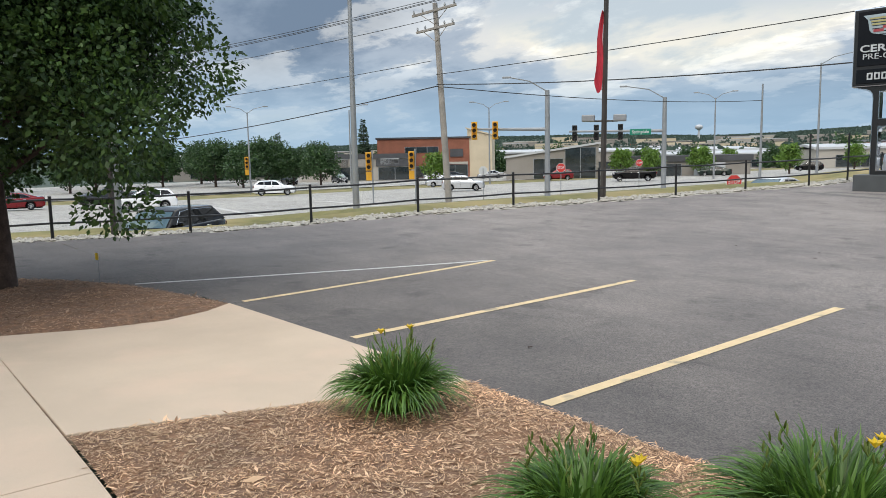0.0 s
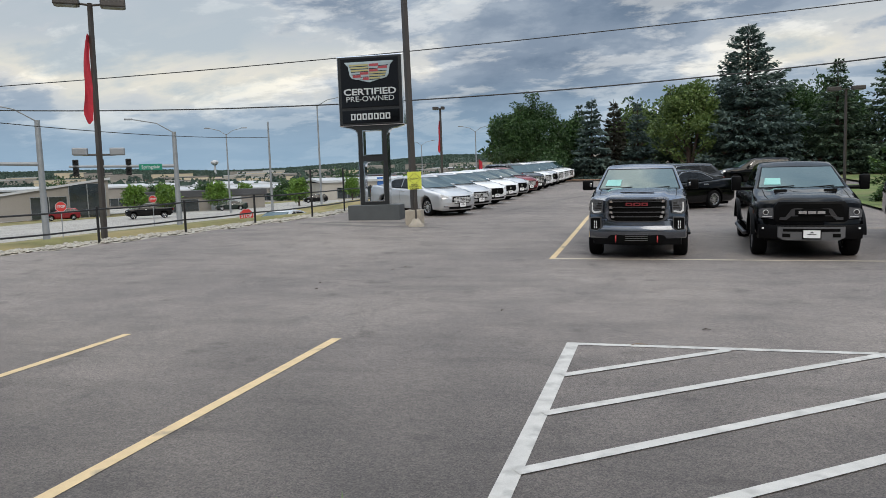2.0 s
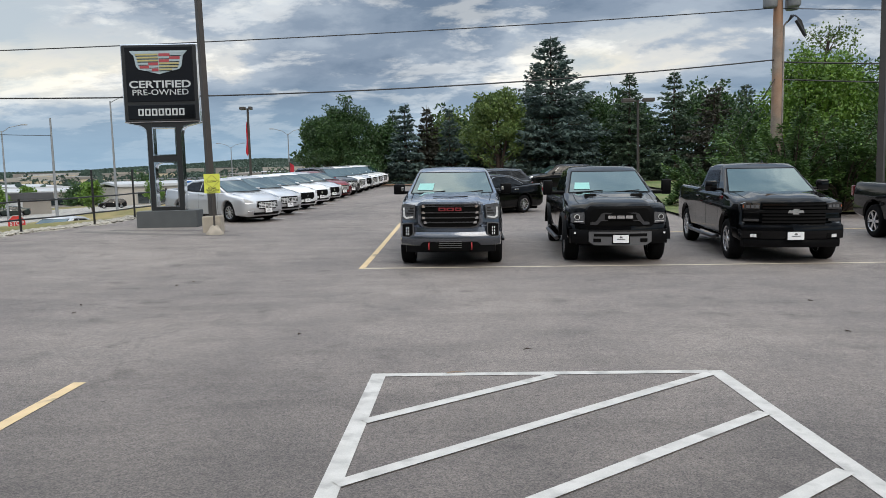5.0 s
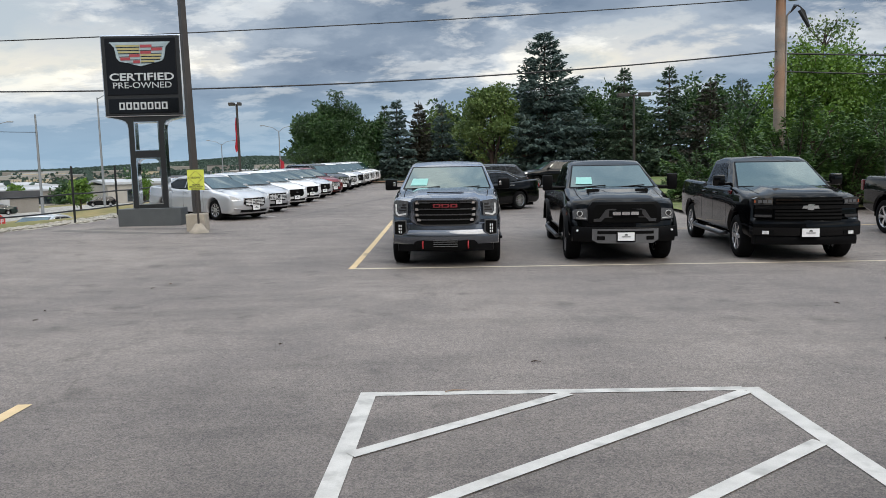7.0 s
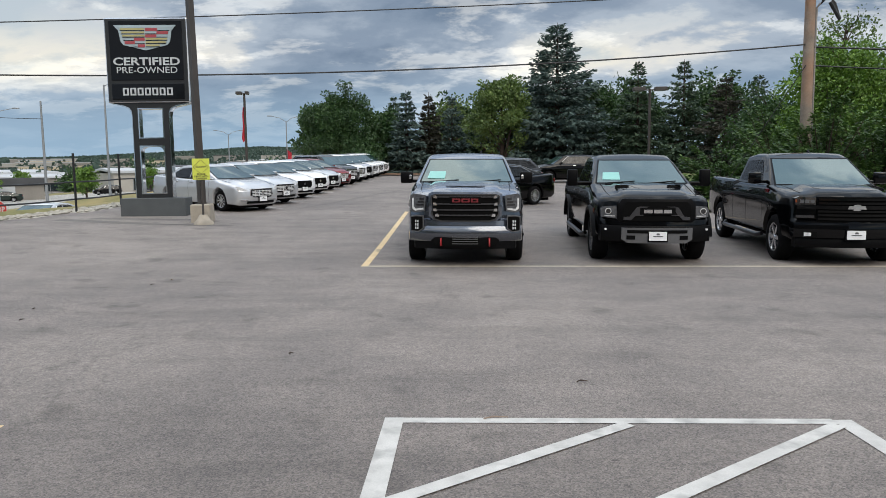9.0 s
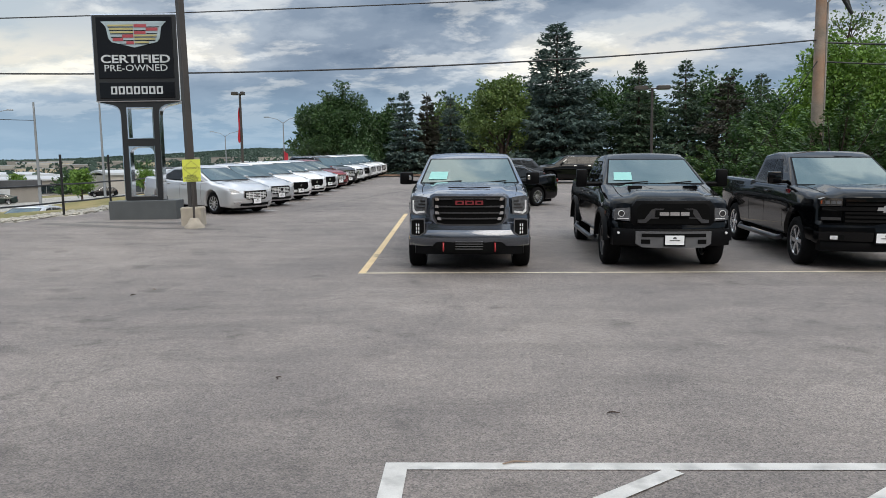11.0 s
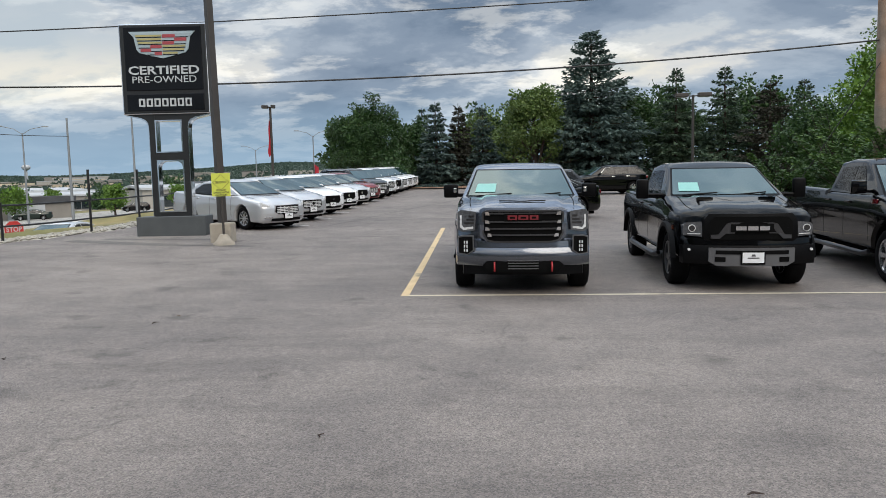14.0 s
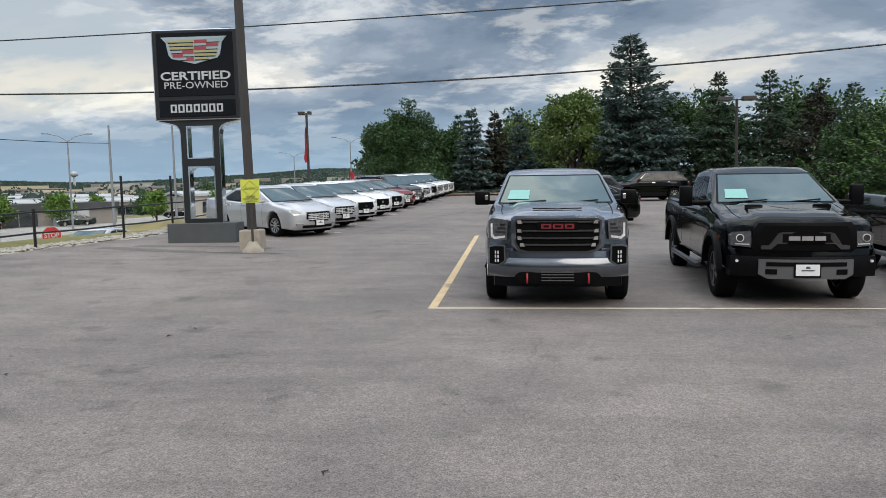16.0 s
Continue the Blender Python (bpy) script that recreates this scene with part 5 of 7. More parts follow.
def passenger_car(kind, paint_key, m, label, category, group="", dark_grille=False, spokes=10, plate_on=True):
    sh = car_shape(kind)
    car = base_vehicle("parked_car" if group else "car", label, sh, m, PAINT[paint_key], M["alloy"], spokes, category, group)
    g0, g1 = (0.47, 0.73) if kind == "sedan" else (0.52, 0.88)
    gp = [(-0.34, g0), (0.34, g0), (0.46, g0 + 0.08), (0.42, g1), (-0.42, g1), (-0.46, g0 + 0.08)]
    rim = part("grille_rim", face_plate(sh, [(x * 1.06, (g0 + g1) / 2 + (z - (g0 + g1) / 2) * 1.12) for x, z in gp], 0.005, 0.06), M["trim"] if dark_grille else M["chrome"], car)
    part("grille", face_plate(sh, gp, -0.004, 0.04), M["under"], rim)
    if not dark_grille:
        for k in range(4):
            z = g0 + 0.04 + k * (g1 - g0 - 0.06) / 4
            part("grille_bar", bar(sh, -0.40, 0.40, z, z + 0.026, -0.012, 0.02), M["lamp_lens"], rim)
        for k in range(-2, 3):
            part("grille_bar", bar(sh, k * 0.14 - 0.008, k * 0.14 + 0.008, g0 + 0.02, g1 - 0.02, -0.012, 0.02), M["lamp_lens"], rim)
    bm = B(); tube(bm, [(0, -0.03, (g0 + g1) / 2 + 0.02), (0, -0.012, (g0 + g1) / 2 + 0.02)], 0.055, 14)
    part("badge", bm, M["chrome"], car)
    part("lower_intake", bar(sh, -0.55, 0.55, 0.27, 0.35, 0.015, 0.08), M["trim"], car)
    for s in (-1, 1):
        z = g1
        lamp = [(0.50, z - 0.20), (0.72, z - 0.17), (0.90, z + 0.02), (0.87, z + 0.10), (0.62, z + 0.01), (0.52, z - 0.06)]
        part("headlamp", face_plate(sh, lamp if s > 0 else mirrored(lamp), 0.045, 0.12), M["lamp_lens"], car)
        x0, x1 = sorted((s * 0.55, s * 0.80))
        part("fog_lamp", bar(sh, x0, x1, 0.36, 0.40, 0.0, 0.04), M["chrome"], car)
        bm = B(); zt = sh.belt - 0.28
        x0, x1 = sorted((s * (sh.half - 0.28), s * (sh.half - 0.115))); box(bm, x0, x1, sh.length - 0.34, sh.length - 0.10, zt + 0.06, zt + 0.22, 0.03)
        part("tail_lamp", bm, M["red_lens"], car)
        bm = B()
        w0 = sh.windows[0]; w1 = sh.windows[-1]
        line = [w0[0], w0[1], sh.windows[0][2], w1[-3] if len(w1) == 4 else w1[2], w1[-2]]
        tube(bm, [(sh.cab_warp(sh.cab_half * s, y, z + 0.02)[0] + s * 0.008, y, z + 0.02) for y, z in line], 0.010, 5)
        part("window_trim", bm, M["chrome"], car, "chrome window trim")
    if plate_on:
        licence_plate(sh, car, 0.415, -0.01)
    return car


def tilt_lot(x, y, yaw, length=5.2, width=1.7):
    """The pose of a car whose front bumper's foot is at x, y, pitched and rolled so that all its wheels stand on the sloping lot; at yaw 0 it faces -y."""
    c, s = math.cos(radians(yaw)), math.sin(radians(yaw))
    f = lambda lx, ly: Vector((x + lx * c - ly * s, y + lx * s + ly * c, 0))
    pts = [f(-width / 2, 1), f(width / 2, 1), f(-width / 2, length - 1.2), f(width / 2, length - 1.2)]
    for p in pts:
        p.z = float(lot_z(p.x, p.y))
    fwd = ((pts[2] + pts[3]) - (pts[0] + pts[1])).normalized()
    lat = ((pts[1] + pts[3]) - (pts[0] + pts[2])).normalized()
    up = lat.cross(fwd).normalized()
    lat = fwd.cross(up)
    m = Matrix((lat, fwd, up)).transposed().to_4x4()
    mid = (pts[0] + pts[1]) / 2
    return Matrix.Translation(mid - fwd * 1.0) @ m


grey_pickup(tilt_lot(-0.08, 13.32, 0.5))
black_pickup_round(tilt_lot(3.20, 13.60, -0.5))
black_pickup_cross(tilt_lot(6.48, 13.55, -3.0))
plain_pickup(tilt_lot(11.3, 13.55, 0.0))

# the angled row of saloons and estates
ROW = [("sedan", "silver", 0), ("sedan", "silver", 0), ("sedan", "white", 1), ("sedan", "white", 1), ("sedan", "silver", 1), ("sedan", "red", 0), ("suv", "dark", 0), ("suv", "white", 0),
       ("suv", "silver", 1), ("suv", "white", 0), ("suv", "white", 0), ("suv", "white", 0)]
WORDS = {"silver": "silver metallic", "white": "white", "red": "deep red", "dark": "dark grey"}
built = {}
for i, (kind, key, dk) in enumerate(ROW):
    m = tilt_lot(-6.95 - 0.03 * i, 25.0 + 3.12 * i, 56.0, 5.0, 1.6)
    if (kind, key, dk) in built:
        copy_thing(built[kind, key, dk], m)
    else:
        built[kind, key, dk] = passenger_car(kind, key, m, f"{WORDS[key]} {'saloon car' if kind == 'sedan' else 'crossover'} parked at an angle in the row", "car", "angled row of cars", bool(dk))
# stall lines between them
row_lines = thing("row_stall_lines", "pale stall lines between the angled cars", "road marking", kind="structure")
for i in range(9):
    painted((-6.6, 23.6 + 3.12 * i + 2.5), (-10.5, 23.6 + 3.12 * i + 5.1), 0.10, M["white_line"], row_lines)

# dark cars behind the pickups
passenger_car("sedan", "black", tilt_lot(-1.27, 26.43, -48.0), "black saloon car with bright wheels behind the pickups", "car", "cars at the back", True, 14)
passenger_car("suv", "black", tilt_lot(3.22, 47.22, -76.0), "black crossover with chrome window trim", "car", "cars at the back")
passenger_car("suv", "dark", tilt_lot(-1.25, 29.7, -48.0), "dark grey crossover parked behind", "car", "cars at the back")



# ---- the big sign ----
M["gold_bar"] = material("gold_bar", (0.42, 0.37, 0.16), 0.4, vary=0.05, bump=0)
M["red_bar"] = material("red_bar", (0.36, 0.06, 0.07), 0.4, vary=0.05, bump=0)
M["silver_bar"] = material("silver_bar", (0.40, 0.47, 0.49), 0.3, 0.3, vary=0.05, bump=0)
M["silver_rim"] = material("silver_rim", (0.46, 0.54, 0.56), 0.3, 0.4, vary=0.05, bump=0)


def dealer_sign(m):
    ob = thing("pylon_sign", "tall black illuminated pylon sign with shield emblem on a grey base", "sign", m)
    bm = B(); box(bm, -0.97, 0.97, -0.40, 0.40, -0.35, 0.56, 0.02)
    part("base", bm, M["sign_base"], ob, "grey painted concrete base")
    # two legs with flared tops and a rail between
    for s in (-1, 1):
        leg = [(s * 0.38, 0.56), (s * 0.535, 0.56), (s * 0.535, 3.13), (s * 0.56, 3.27), (s * 0.63, 3.37), (s * 0.76, 3.43), (s * 1.14, 3.52), (s * 0.38, 3.52)]
        bm = B(); plate(bm, leg, -0.15, 0.15, "y")
        part("leg", bm, M["sign_frame"], ob)
        edge = [(s * 0.54, 0.58), (s * 0.56, 0.58), (s * 0.56, 3.12), (s * 0.585, 3.25), (s * 0.65, 3.34), (s * 0.78, 3.40), (s * 1.16, 3.49), (s * 1.16, 3.515), (s * 0.76, 3.435), (s * 0.63, 3.375), (s * 0.56, 3.28), (s * 0.54, 3.13)]
        bm = B(); plate(bm, edge, -0.16, 0.16, "y")
        part("leg_edge", bm, M["chrome"], ob, "bright metal edge strip")
    for z0, z1 in ((2.20, 2.42), (3.36, 3.52), (0.56, 0.68)):
        bm = B(); box(bm, -0.38, 0.38, -0.14, 0.14, z0, z1)
        part("cross_rail", bm, M["sign_frame"], ob)
    for z0, z1 in ((0.68, 2.20), (2.42, 3.36)):
        bm = B()
        for pts in ([(-0.38, z0), (-0.345, z0), (-0.345, z1), (-0.38, z1)], [(0.345, z0), (0.38, z0), (0.38, z1), (0.345, z1)], [(-0.345, z1 - 0.035), (0.345, z1 - 0.035), (0.345, z1), (-0.345, z1)], [(-0.345, z0), (0.345, z0), (0.345, z0 + 0.03), (-0.345, z0 + 0.03)]):
            plate(bm, pts, -0.155, 0.155, "y")
        if z0 < 1:
            for q in (-1, 1):
                plate(bm, [(q * 0.345, z1 - 0.035), (q * 0.345, z1 - 0.20), (q * 0.315, z1 - 0.115), (q * 0.25, z1 - 0.06), (q * 0.17, z1 - 0.035)], -0.15, 0.15, "y")
        part("opening_trim", bm, M["chrome"], ob, "bright trim round the opening")
    # cabinet
    bm = B(); box(bm, -1.22, 1.22, -0.20, 0.20, 3.52, 6.10, 0.03)
    part("cabinet", bm, M["chrome"], ob, "bright metal cabinet edge")
    bm = B(); box(bm, -1.19, 1.19, -0.225, 0.225, 3.55, 6.07, 0.03)
    part("cabinet_face", bm, M["sign_frame"], ob)
    bm = B(); box(bm, -1.07, 1.07, -0.245, -0.20, 4.20, 6.0, 0.015)
    up = part("upper_panel", bm, M["sign_black"], ob)
    bm = B(); box(bm, -1.07, 1.07, -0.245, -0.20, 3.62, 4.10, 0.015)
    lo = part("lower_panel", bm, M["sign_black"], ob)
    # shield of coloured bars, a plain shape
    shield = [(-0.92, 5.86), (0.92, 5.86), (0.78, 5.70), (0.72, 5.36), (0.64, 5.26), (0.0, 5.10), (-0.64, 5.26), (-0.72, 5.36), (-0.78, 5.70)]
    bm = B(); plate(bm, shield, -0.275, -0.245, "y")
    part("shield_rim", bm, M["silver_rim"], up, "silver shield with coloured bars")
    inner = [(x * 0.90, 5.48 + (z - 5.48) * 0.84) for x, z in shield]
    bm = B(); plate(bm, inner, -0.279, -0.275, "y")
    part("shield_field", bm, M["silver_bar"], up)
    half = [0.72, 0.68, 0.66, 0.64, 0.60, 0.42]
    for j in range(6):
        z = 5.765 - j * 0.098
        for side in (-1, 1):
            gold = (side < 0) == (j < 3)
            x0, x1 = sorted((side * 0.012, side * half[j]))
            if gold:
                bm = B(); plate(bm, [(x0, z - 0.052), (x1, z - 0.052), (x1, z), (x0, z)], -0.286, -0.279, "y")
                part("gold_bar", bm, M["gold_bar"], up)
            else:
                xm = (x0 + x1) / 2
                a, b = (x0, xm) if j % 2 == 0 else (xm, x1)
                bm = B(); plate(bm, [(a, z - 0.085), (b, z - 0.085), (b, z + 0.006), (a, z + 0.006)], -0.288, -0.279, "y")
                part("red_bar", bm, M["red_bar"], up)
                x0, x1 = (xm, x1) if j % 2 == 0 else (x0, xm)
            bm = B(); plate(bm, [(x0, z - 0.084), (x1, z - 0.084), (x1, z - 0.062), (x0, z - 0.062)], -0.284, -0.279, "y")
            part("dark_bar", bm, M["sign_black"], up)
    face = lambda z: Matrix.Translation((0, -0.247, z)) @ pose(0, 0, 0, 90, 0, 0)
    letters("letters", "CERTIFIED", 0.325, M["letter"], up, face(4.76), 0.012, "white raised capital letters", 1.96, 0.007)
    letters("letters", "PRE-OWNED", 0.27, M["letter"], up, face(4.50), 0.012, "white raised capital letters", 1.78, 0.0)
    for k in range(7):
        x0 = -0.74 + k * 0.216
        bm = B(); plate(bm, [(x0, 3.74), (x0 + 0.17, 3.74), (x0 + 0.17, 3.97), (x0, 3.97)], -0.262, -0.245, "y")
        part("name_block", bm, M["letter"], lo, "plain pale block in place of the name")
        bm = B(); plate(bm, [(x0 + 0.05, 3.785), (x0 + 0.12, 3.785), (x0 + 0.12, 3.925), (x0 + 0.05, 3.925)], -0.266, -0.262, "y")
        part("block_gap", bm, M["sign_black"], lo)
    return ob


dealer_sign(pose(-9.78, 23.35, float(lot_z(-9.8, 23.3)), 0, 0, 6) @ Matrix.Diagonal((1, 1, 0.97, 1)))


# ---- lamps, poles, signs of the lot ----
def lot_lamp(x, y, height, heads, label, lean=0.0, flag=None, floods=0.0, radius=0.075, base=None, turn=0.0):
    z0 = float(land_z(x, y))
    ob = thing("lot_lamp", label, "lamp post", pose(x, y, z0, 0, lean, turn), "car park lamps")
    bm = B(); tube(bm, [(0, 0, -0.2), (0, 0, height)], [radius, radius * 0.8], 4 if radius > 0.08 else 8)
    part("pole", bm, M["bronze"], ob)
    for s in heads:
        bm = B(); tube(bm, [(0, 0, height - 0.06), (s * 0.35, 0, height - 0.02)], 0.035, 6)
        part("arm", bm, M["bronze"], ob)
        bm = B(); x0, x1 = sorted((s * 0.28, s * 0.98)); box(bm, x0, x1, -0.22, 0.22, height - 0.10, height + 0.12, 0.03)
        h = part("lamp_head", bm, M["bronze"], ob)
        bm = B(); x0, x1 = sorted((s * 0.36, s * 0.92)); box(bm, x0, x1, -0.18, 0.18, height - 0.115, height - 0.10)
        part("lens", bm, M["galv"], h)
    if floods:
        bm = B(); tube(bm, [(-0.45, 0, floods), (0.45, 0, floods)], 0.03, 6)
        part("flood_bracket", bm, M["bronze"], ob)
        for s in (-1, 1):
            bm = B(); x0, x1 = sorted((s * 0.30, s * 0.72)); box(bm, x0, x1, -0.30, 0.05, floods - 0.02, floods + 0.20, 0.03)
            part("floodlight", bm, M["galv"], ob, "grey floodlight")
    if flag:
        z_lo, z_hi, wide = flag
        bm = B()
        n, k = 18, 6
        grid = []
        for j in range(n + 1):
            s = j / n
            row = []
            w = wide * (0.25 + 0.75 * s ** 0.7) * (1 - 0.5 * max(0, s - 0.85) / 0.15)
            for i in range(k + 1):
                u = i / k
                row.append(bm.verts.new((-0.07 - w * u + 0.03 * math.sin(9 * s + 2), 0.07 * math.sin(u * 5 + s * 7) * (0.3 + u), z_hi - (z_hi - z_lo) * s - 0.10 * u * s + 0.03 * math.sin(u * 7 + s * 13))))
            grid.append(row)
        for a, b in zip(grid, grid[1:]):
            for i in range(k):
                bm.faces.new((a[i], a[i + 1], b[i + 1], b[i]))
        part("flag", bm, M["red_cloth"], ob, "limp red feather flag", smooth=True)
    if base:
        bm = B(); box(bm, -base, base, -base, base, -0.3, 0.50, 0.04)
        part("concrete_base", bm, M["curb"], ob, "tan concrete pole base")
    return ob


lot_lamp(-15.88, 16.37, 7.0, (-1, 1), "bronze twin lamp post with floodlights and red flag", 0.6, (3.55, 6.1, 0.30), 2.55, 0.095, turn=38)
lot_lamp(-7.60, 21.32, 11.5, (-1, 1), "tall bronze lamp post on a concrete base", -0.8, None, 0, 0.125, 0.27, turn=5)
FAR = float(land_z(-17.2, 56.3))
lot_lamp(-17.2, 56.3, 7.4 - FAR, (-0.6, 0.35), "bronze lamp post with a red flag far back", 0.0, (3.9 - FAR, 6.4 - FAR, 0.22), 0, 0.11)
lot_lamp(10.2, 46.0, 5.5, (-1, 1), "dark twin lamp post before the trees", 0.0, None, 0, 0.09)
lot_lamp(11.55, 20.35, 9.0, (-1, 1), "dark lamp post at the edge of the lot", 0.0, None, 0, 0.125)


def banner_post(x, y, height):
    ob = thing("banner_post", "short dark post with a limp red banner", "flag", pose(x, y, float(land_z(x, y))))
    bm = B(); tube(bm, [(0, 0, -0.2), (0, 0, height)], 0.05, 8)
    part("post", bm, M["bronze"], ob)
    bm = B()
    grid = [[bm.verts.new((0.06 + 0.30 * i / 4, 0.05 * math.sin(i * 1.7 + j * 0.8), height - 0.1 - 1.4 * j / 8 - 0.05 * i)) for i in range(5)] for j in range(9)]
    for a, b in zip(grid, grid[1:]):
        for i in range(4):
            bm.faces.new((a[i], a[i + 1], b[i + 1], b[i]))
    part("banner", bm, M["red_cloth"], ob, "limp red banner", smooth=True)


banner_post(-14.6, 58.0, 2.1)


def slow_sign(x, y):
    ob = thing("caution_sign", "lime yellow caution sign on a post in a concrete foot", "sign", pose(x, y, float(lot_z(x, y)), 0, 0, 12) @ Matrix.Diagonal((1, 1, 0.86, 1)))
    bm = B(); tube(bm, [(0, 0, -0.05), (0, 0, 0.06), (0, 0, 0.14), (0, 0, 0.30)], [0.27, 0.26, 0.18, 0.10], 18)
    part("foot", bm, M["curb"], ob, "tan concrete foot", smooth=40)
    bm = B(); tube(bm, [(0, 0, 0.25), (0, 0, 2.0)], 0.03, 8)
    part("post", bm, M["bronze"], ob)
    bm = B(); box(bm, -0.225, 0.225, -0.05, -0.03, 1.40, 2.06, 0.005)
    p = part("panel", bm, M["lime_sign"], ob)
    bm = B()
    d = [(0, 1.52), (0.20, 1.78), (0, 2.04), (-0.20, 1.78)]
    for i in range(4):
        (xa, za), (xb, zb) = d[i], d[(i + 1) % 4]
        tube(bm, [(xa, -0.053, 1.56 + (za - 1.5) * 0.86), (xb, -0.053, 1.56 + (zb - 1.5) * 0.86)], 0.006, 4)
    part("diamond_line", bm, M["wire"], p)
    for txt, z, w in (("SLOW", 1.80, 0.27), ("PLEASE", 1.572, 0.22), ("DRIVE WITH", 1.505, 0.36), ("CAUTION", 1.438, 0.28)):
        letters("letters", txt, 0.095 if txt == "SLOW" else 0.074, M["wire"], p, Matrix.Translation((0, -0.052, z)) @ pose(0, 0, 0, 90, 0, 0), 0.002, "", w, 0.002)
    return ob


slow_sign(-7.32, 20.62)


def octagon(r):
    return [(r * math.cos(math.pi / 8 + k * math.pi / 4), r * math.sin(math.pi / 8 + k * math.pi / 4)) for k in range(8)]


def stop_sign(x, y, z0, zc, yaw, r=0.38, post=True, word="STOP", group="stop signs"):
    ob = thing("stop_sign", "red octagonal stop sign on a grey post" if post else "red octagonal stop sign hung on the fence", "sign", pose(x, y, z0, 0, 0, yaw), group)
    if post:
        bm = B(); tube(bm, [(0, 0.03, -0.2), (0, 0.03, zc + r * 0.5)], 0.035, 6)
        part("post", bm, M["galv"], ob)
    else:
        bm = B(); tube(bm, [(0, 0.04, zc + r), (0, 0.04, zc - r)], 0.02, 6)
        part("hanger", bm, M["black_metal"], ob)
    bm = B(); plate(bm, [(a, zc + b) for a, b in octagon(r)], -0.012, 0.0, "y")
    p = part("border", bm, M["letter"], ob, "white border")
    bm = B(); plate(bm, [(a, zc + b) for a, b in octagon(r * 0.93)], -0.018, -0.012, "y")
    part("face", bm, M["red_sign"], ob)
    letters("letters", word, r * 0.72, M["letter"], ob, Matrix.Translation((0, -0.021, zc)) @ pose(0, 0, 0, 90, 0, 0), 0.003, "white capital letters", r * 1.4, 0.006)
    return ob


# ---- the fence and its stones ----
fence = thing("pipe_fence", "low black two-rail pipe fence along the lot's edge", "fence")
ys = [-8.9 + 3.03 * k for k in range(24)]
for k, y in enumerate(ys):
    x = fence_x(y)
    z = float(land_z(x, y))
    tall = 1.9 if k in (11, 12) else 1.06
    bm = B(); tube(bm, [(x, y, z - 0.2), (x, y, z + tall)], 0.038, 8)
    part("post", bm, M["black_metal"], fence)
    if k:
        y0 = ys[k - 1]; x0 = fence_x(y0); zp = float(land_z(x0, y0))
        for h in (0.42, 0.98):
            bm = B()
            sag = [(x0 + (x - x0) * q, y0 + (y - y0) * q, zp + (z - zp) * q + h - 0.02 * math.sin(math.pi * q)) for q in (0, 0.25, 0.5, 0.75, 1)]
            tube(bm, sag, 0.026, 6)
            part("rail", bm, M["black_metal"], fence)


def stones():
    n = 2400
    y = np.random.uniform(-9, 45, n)
    off = np.random.uniform(-0.75, 0.30, n)
    x = fence_x(y) + off
    z = land_z(x, y)
    verts, faces = [], []
    base = [(1, 0, 0), (0, 1, 0), (-1, 0, 0), (0, -1, 0), (0, 0, 0.9), (0, 0, -0.5), (0.7, 0.7, 0.45), (-0.7, 0.7, 0.4), (-0.7, -0.7, 0.5), (0.7, -0.7, 0.4)]
    tri = [(0, 6, 4), (6, 1, 4), (1, 7, 4), (7, 2, 4), (2, 8, 4), (8, 3, 4), (3, 9, 4), (9, 0, 4), (0, 5, 6), (6, 5, 1), (1, 5, 7), (7, 5, 2), (2, 5, 8), (8, 5, 3), (3, 5, 9), (9, 5, 0)]
    rng = random.Random(4)
    for i in range(n):
        r = rng.uniform(0.03, 0.085)
        a = rng.uniform(0, 6.28)
        c, s = math.cos(a), math.sin(a)
        sx, sy, sz = r * rng.uniform(0.8, 1.4), r * rng.uniform(0.7, 1.1), r * rng.uniform(0.6, 0.9)
        o = len(verts)
        for bx, by, bz in base:
            px, py = bx * sx * rng.uniform(0.8, 1.15), by * sy * rng.uniform(0.8, 1.15)
            verts.append((x[i] + px * c - py * s, y[i] + px * s + py * c, z[i] + bz * sz + 0.02))
        faces += [tuple(o + q for q in t) for t in tri]
    me = bpy.data.meshes.new("stones")
    me.from_pydata(verts, [], faces)
    tagged(part("edging_stones", me, M["stone"], kind="stuff"), "pale limestone rubble edging under the fence", "stones")


stones()
bed_y = np.arange(-9, 46, 0.5)
me = bpy.data.meshes.new("gravel")
vs, fs = [], []
for i, y in enumerate(bed_y):
    for k, o in enumerate((-0.95, -0.6, -0.2, 0.36)):
        vs.append((fence_x(y) + o, y, float(land_z(fence_x(y) + o, y)) + (0.03 if 0 < k < 3 else -0.08 if k == 0 else -0.01)))
    if i:
        fs += [((i - 1) * 4 + k, (i - 1) * 4 + k + 1, i * 4 + k + 1, i * 4 + k) for k in range(3)]
me.from_pydata(vs, [], fs)
tagged(part("gravel_strip", me, M["stone"], kind="structure"), "strip of pale gravel at the lot's edge", "gravel")


# ---- beyond the fence: verge, roads ----
def along(name, d0, d1, y0, y1, mat, lift, label, category, step=2.5, nd=6, edge=0.0):
    """A band between two distances out from the fence."""
    vs, fs = [], []
    yy = np.arange(y0, y1 + 0.1, step)
    for i, y in enumerate(yy):
        for k in range(nd + 1):
            d = d0 + (d1 - d0) * k / nd
            x = fence_x(min(y, 75)) - d
            vs.append((x, y, float(land_z(x, y)) + (lift if k else lift + edge)))
        if i:
            n = nd + 1
            fs += [((i - 1) * n + k + 1, (i - 1) * n + k, i * n + k, i * n + k + 1) for k in range(nd)]
    me = bpy.data.meshes.new(name)
    me.from_pydata(vs, [], fs)
    for p in me.polygons:
        p.use_smooth = True
    return tagged(part(name, me, mat, kind="structure"), label, category)


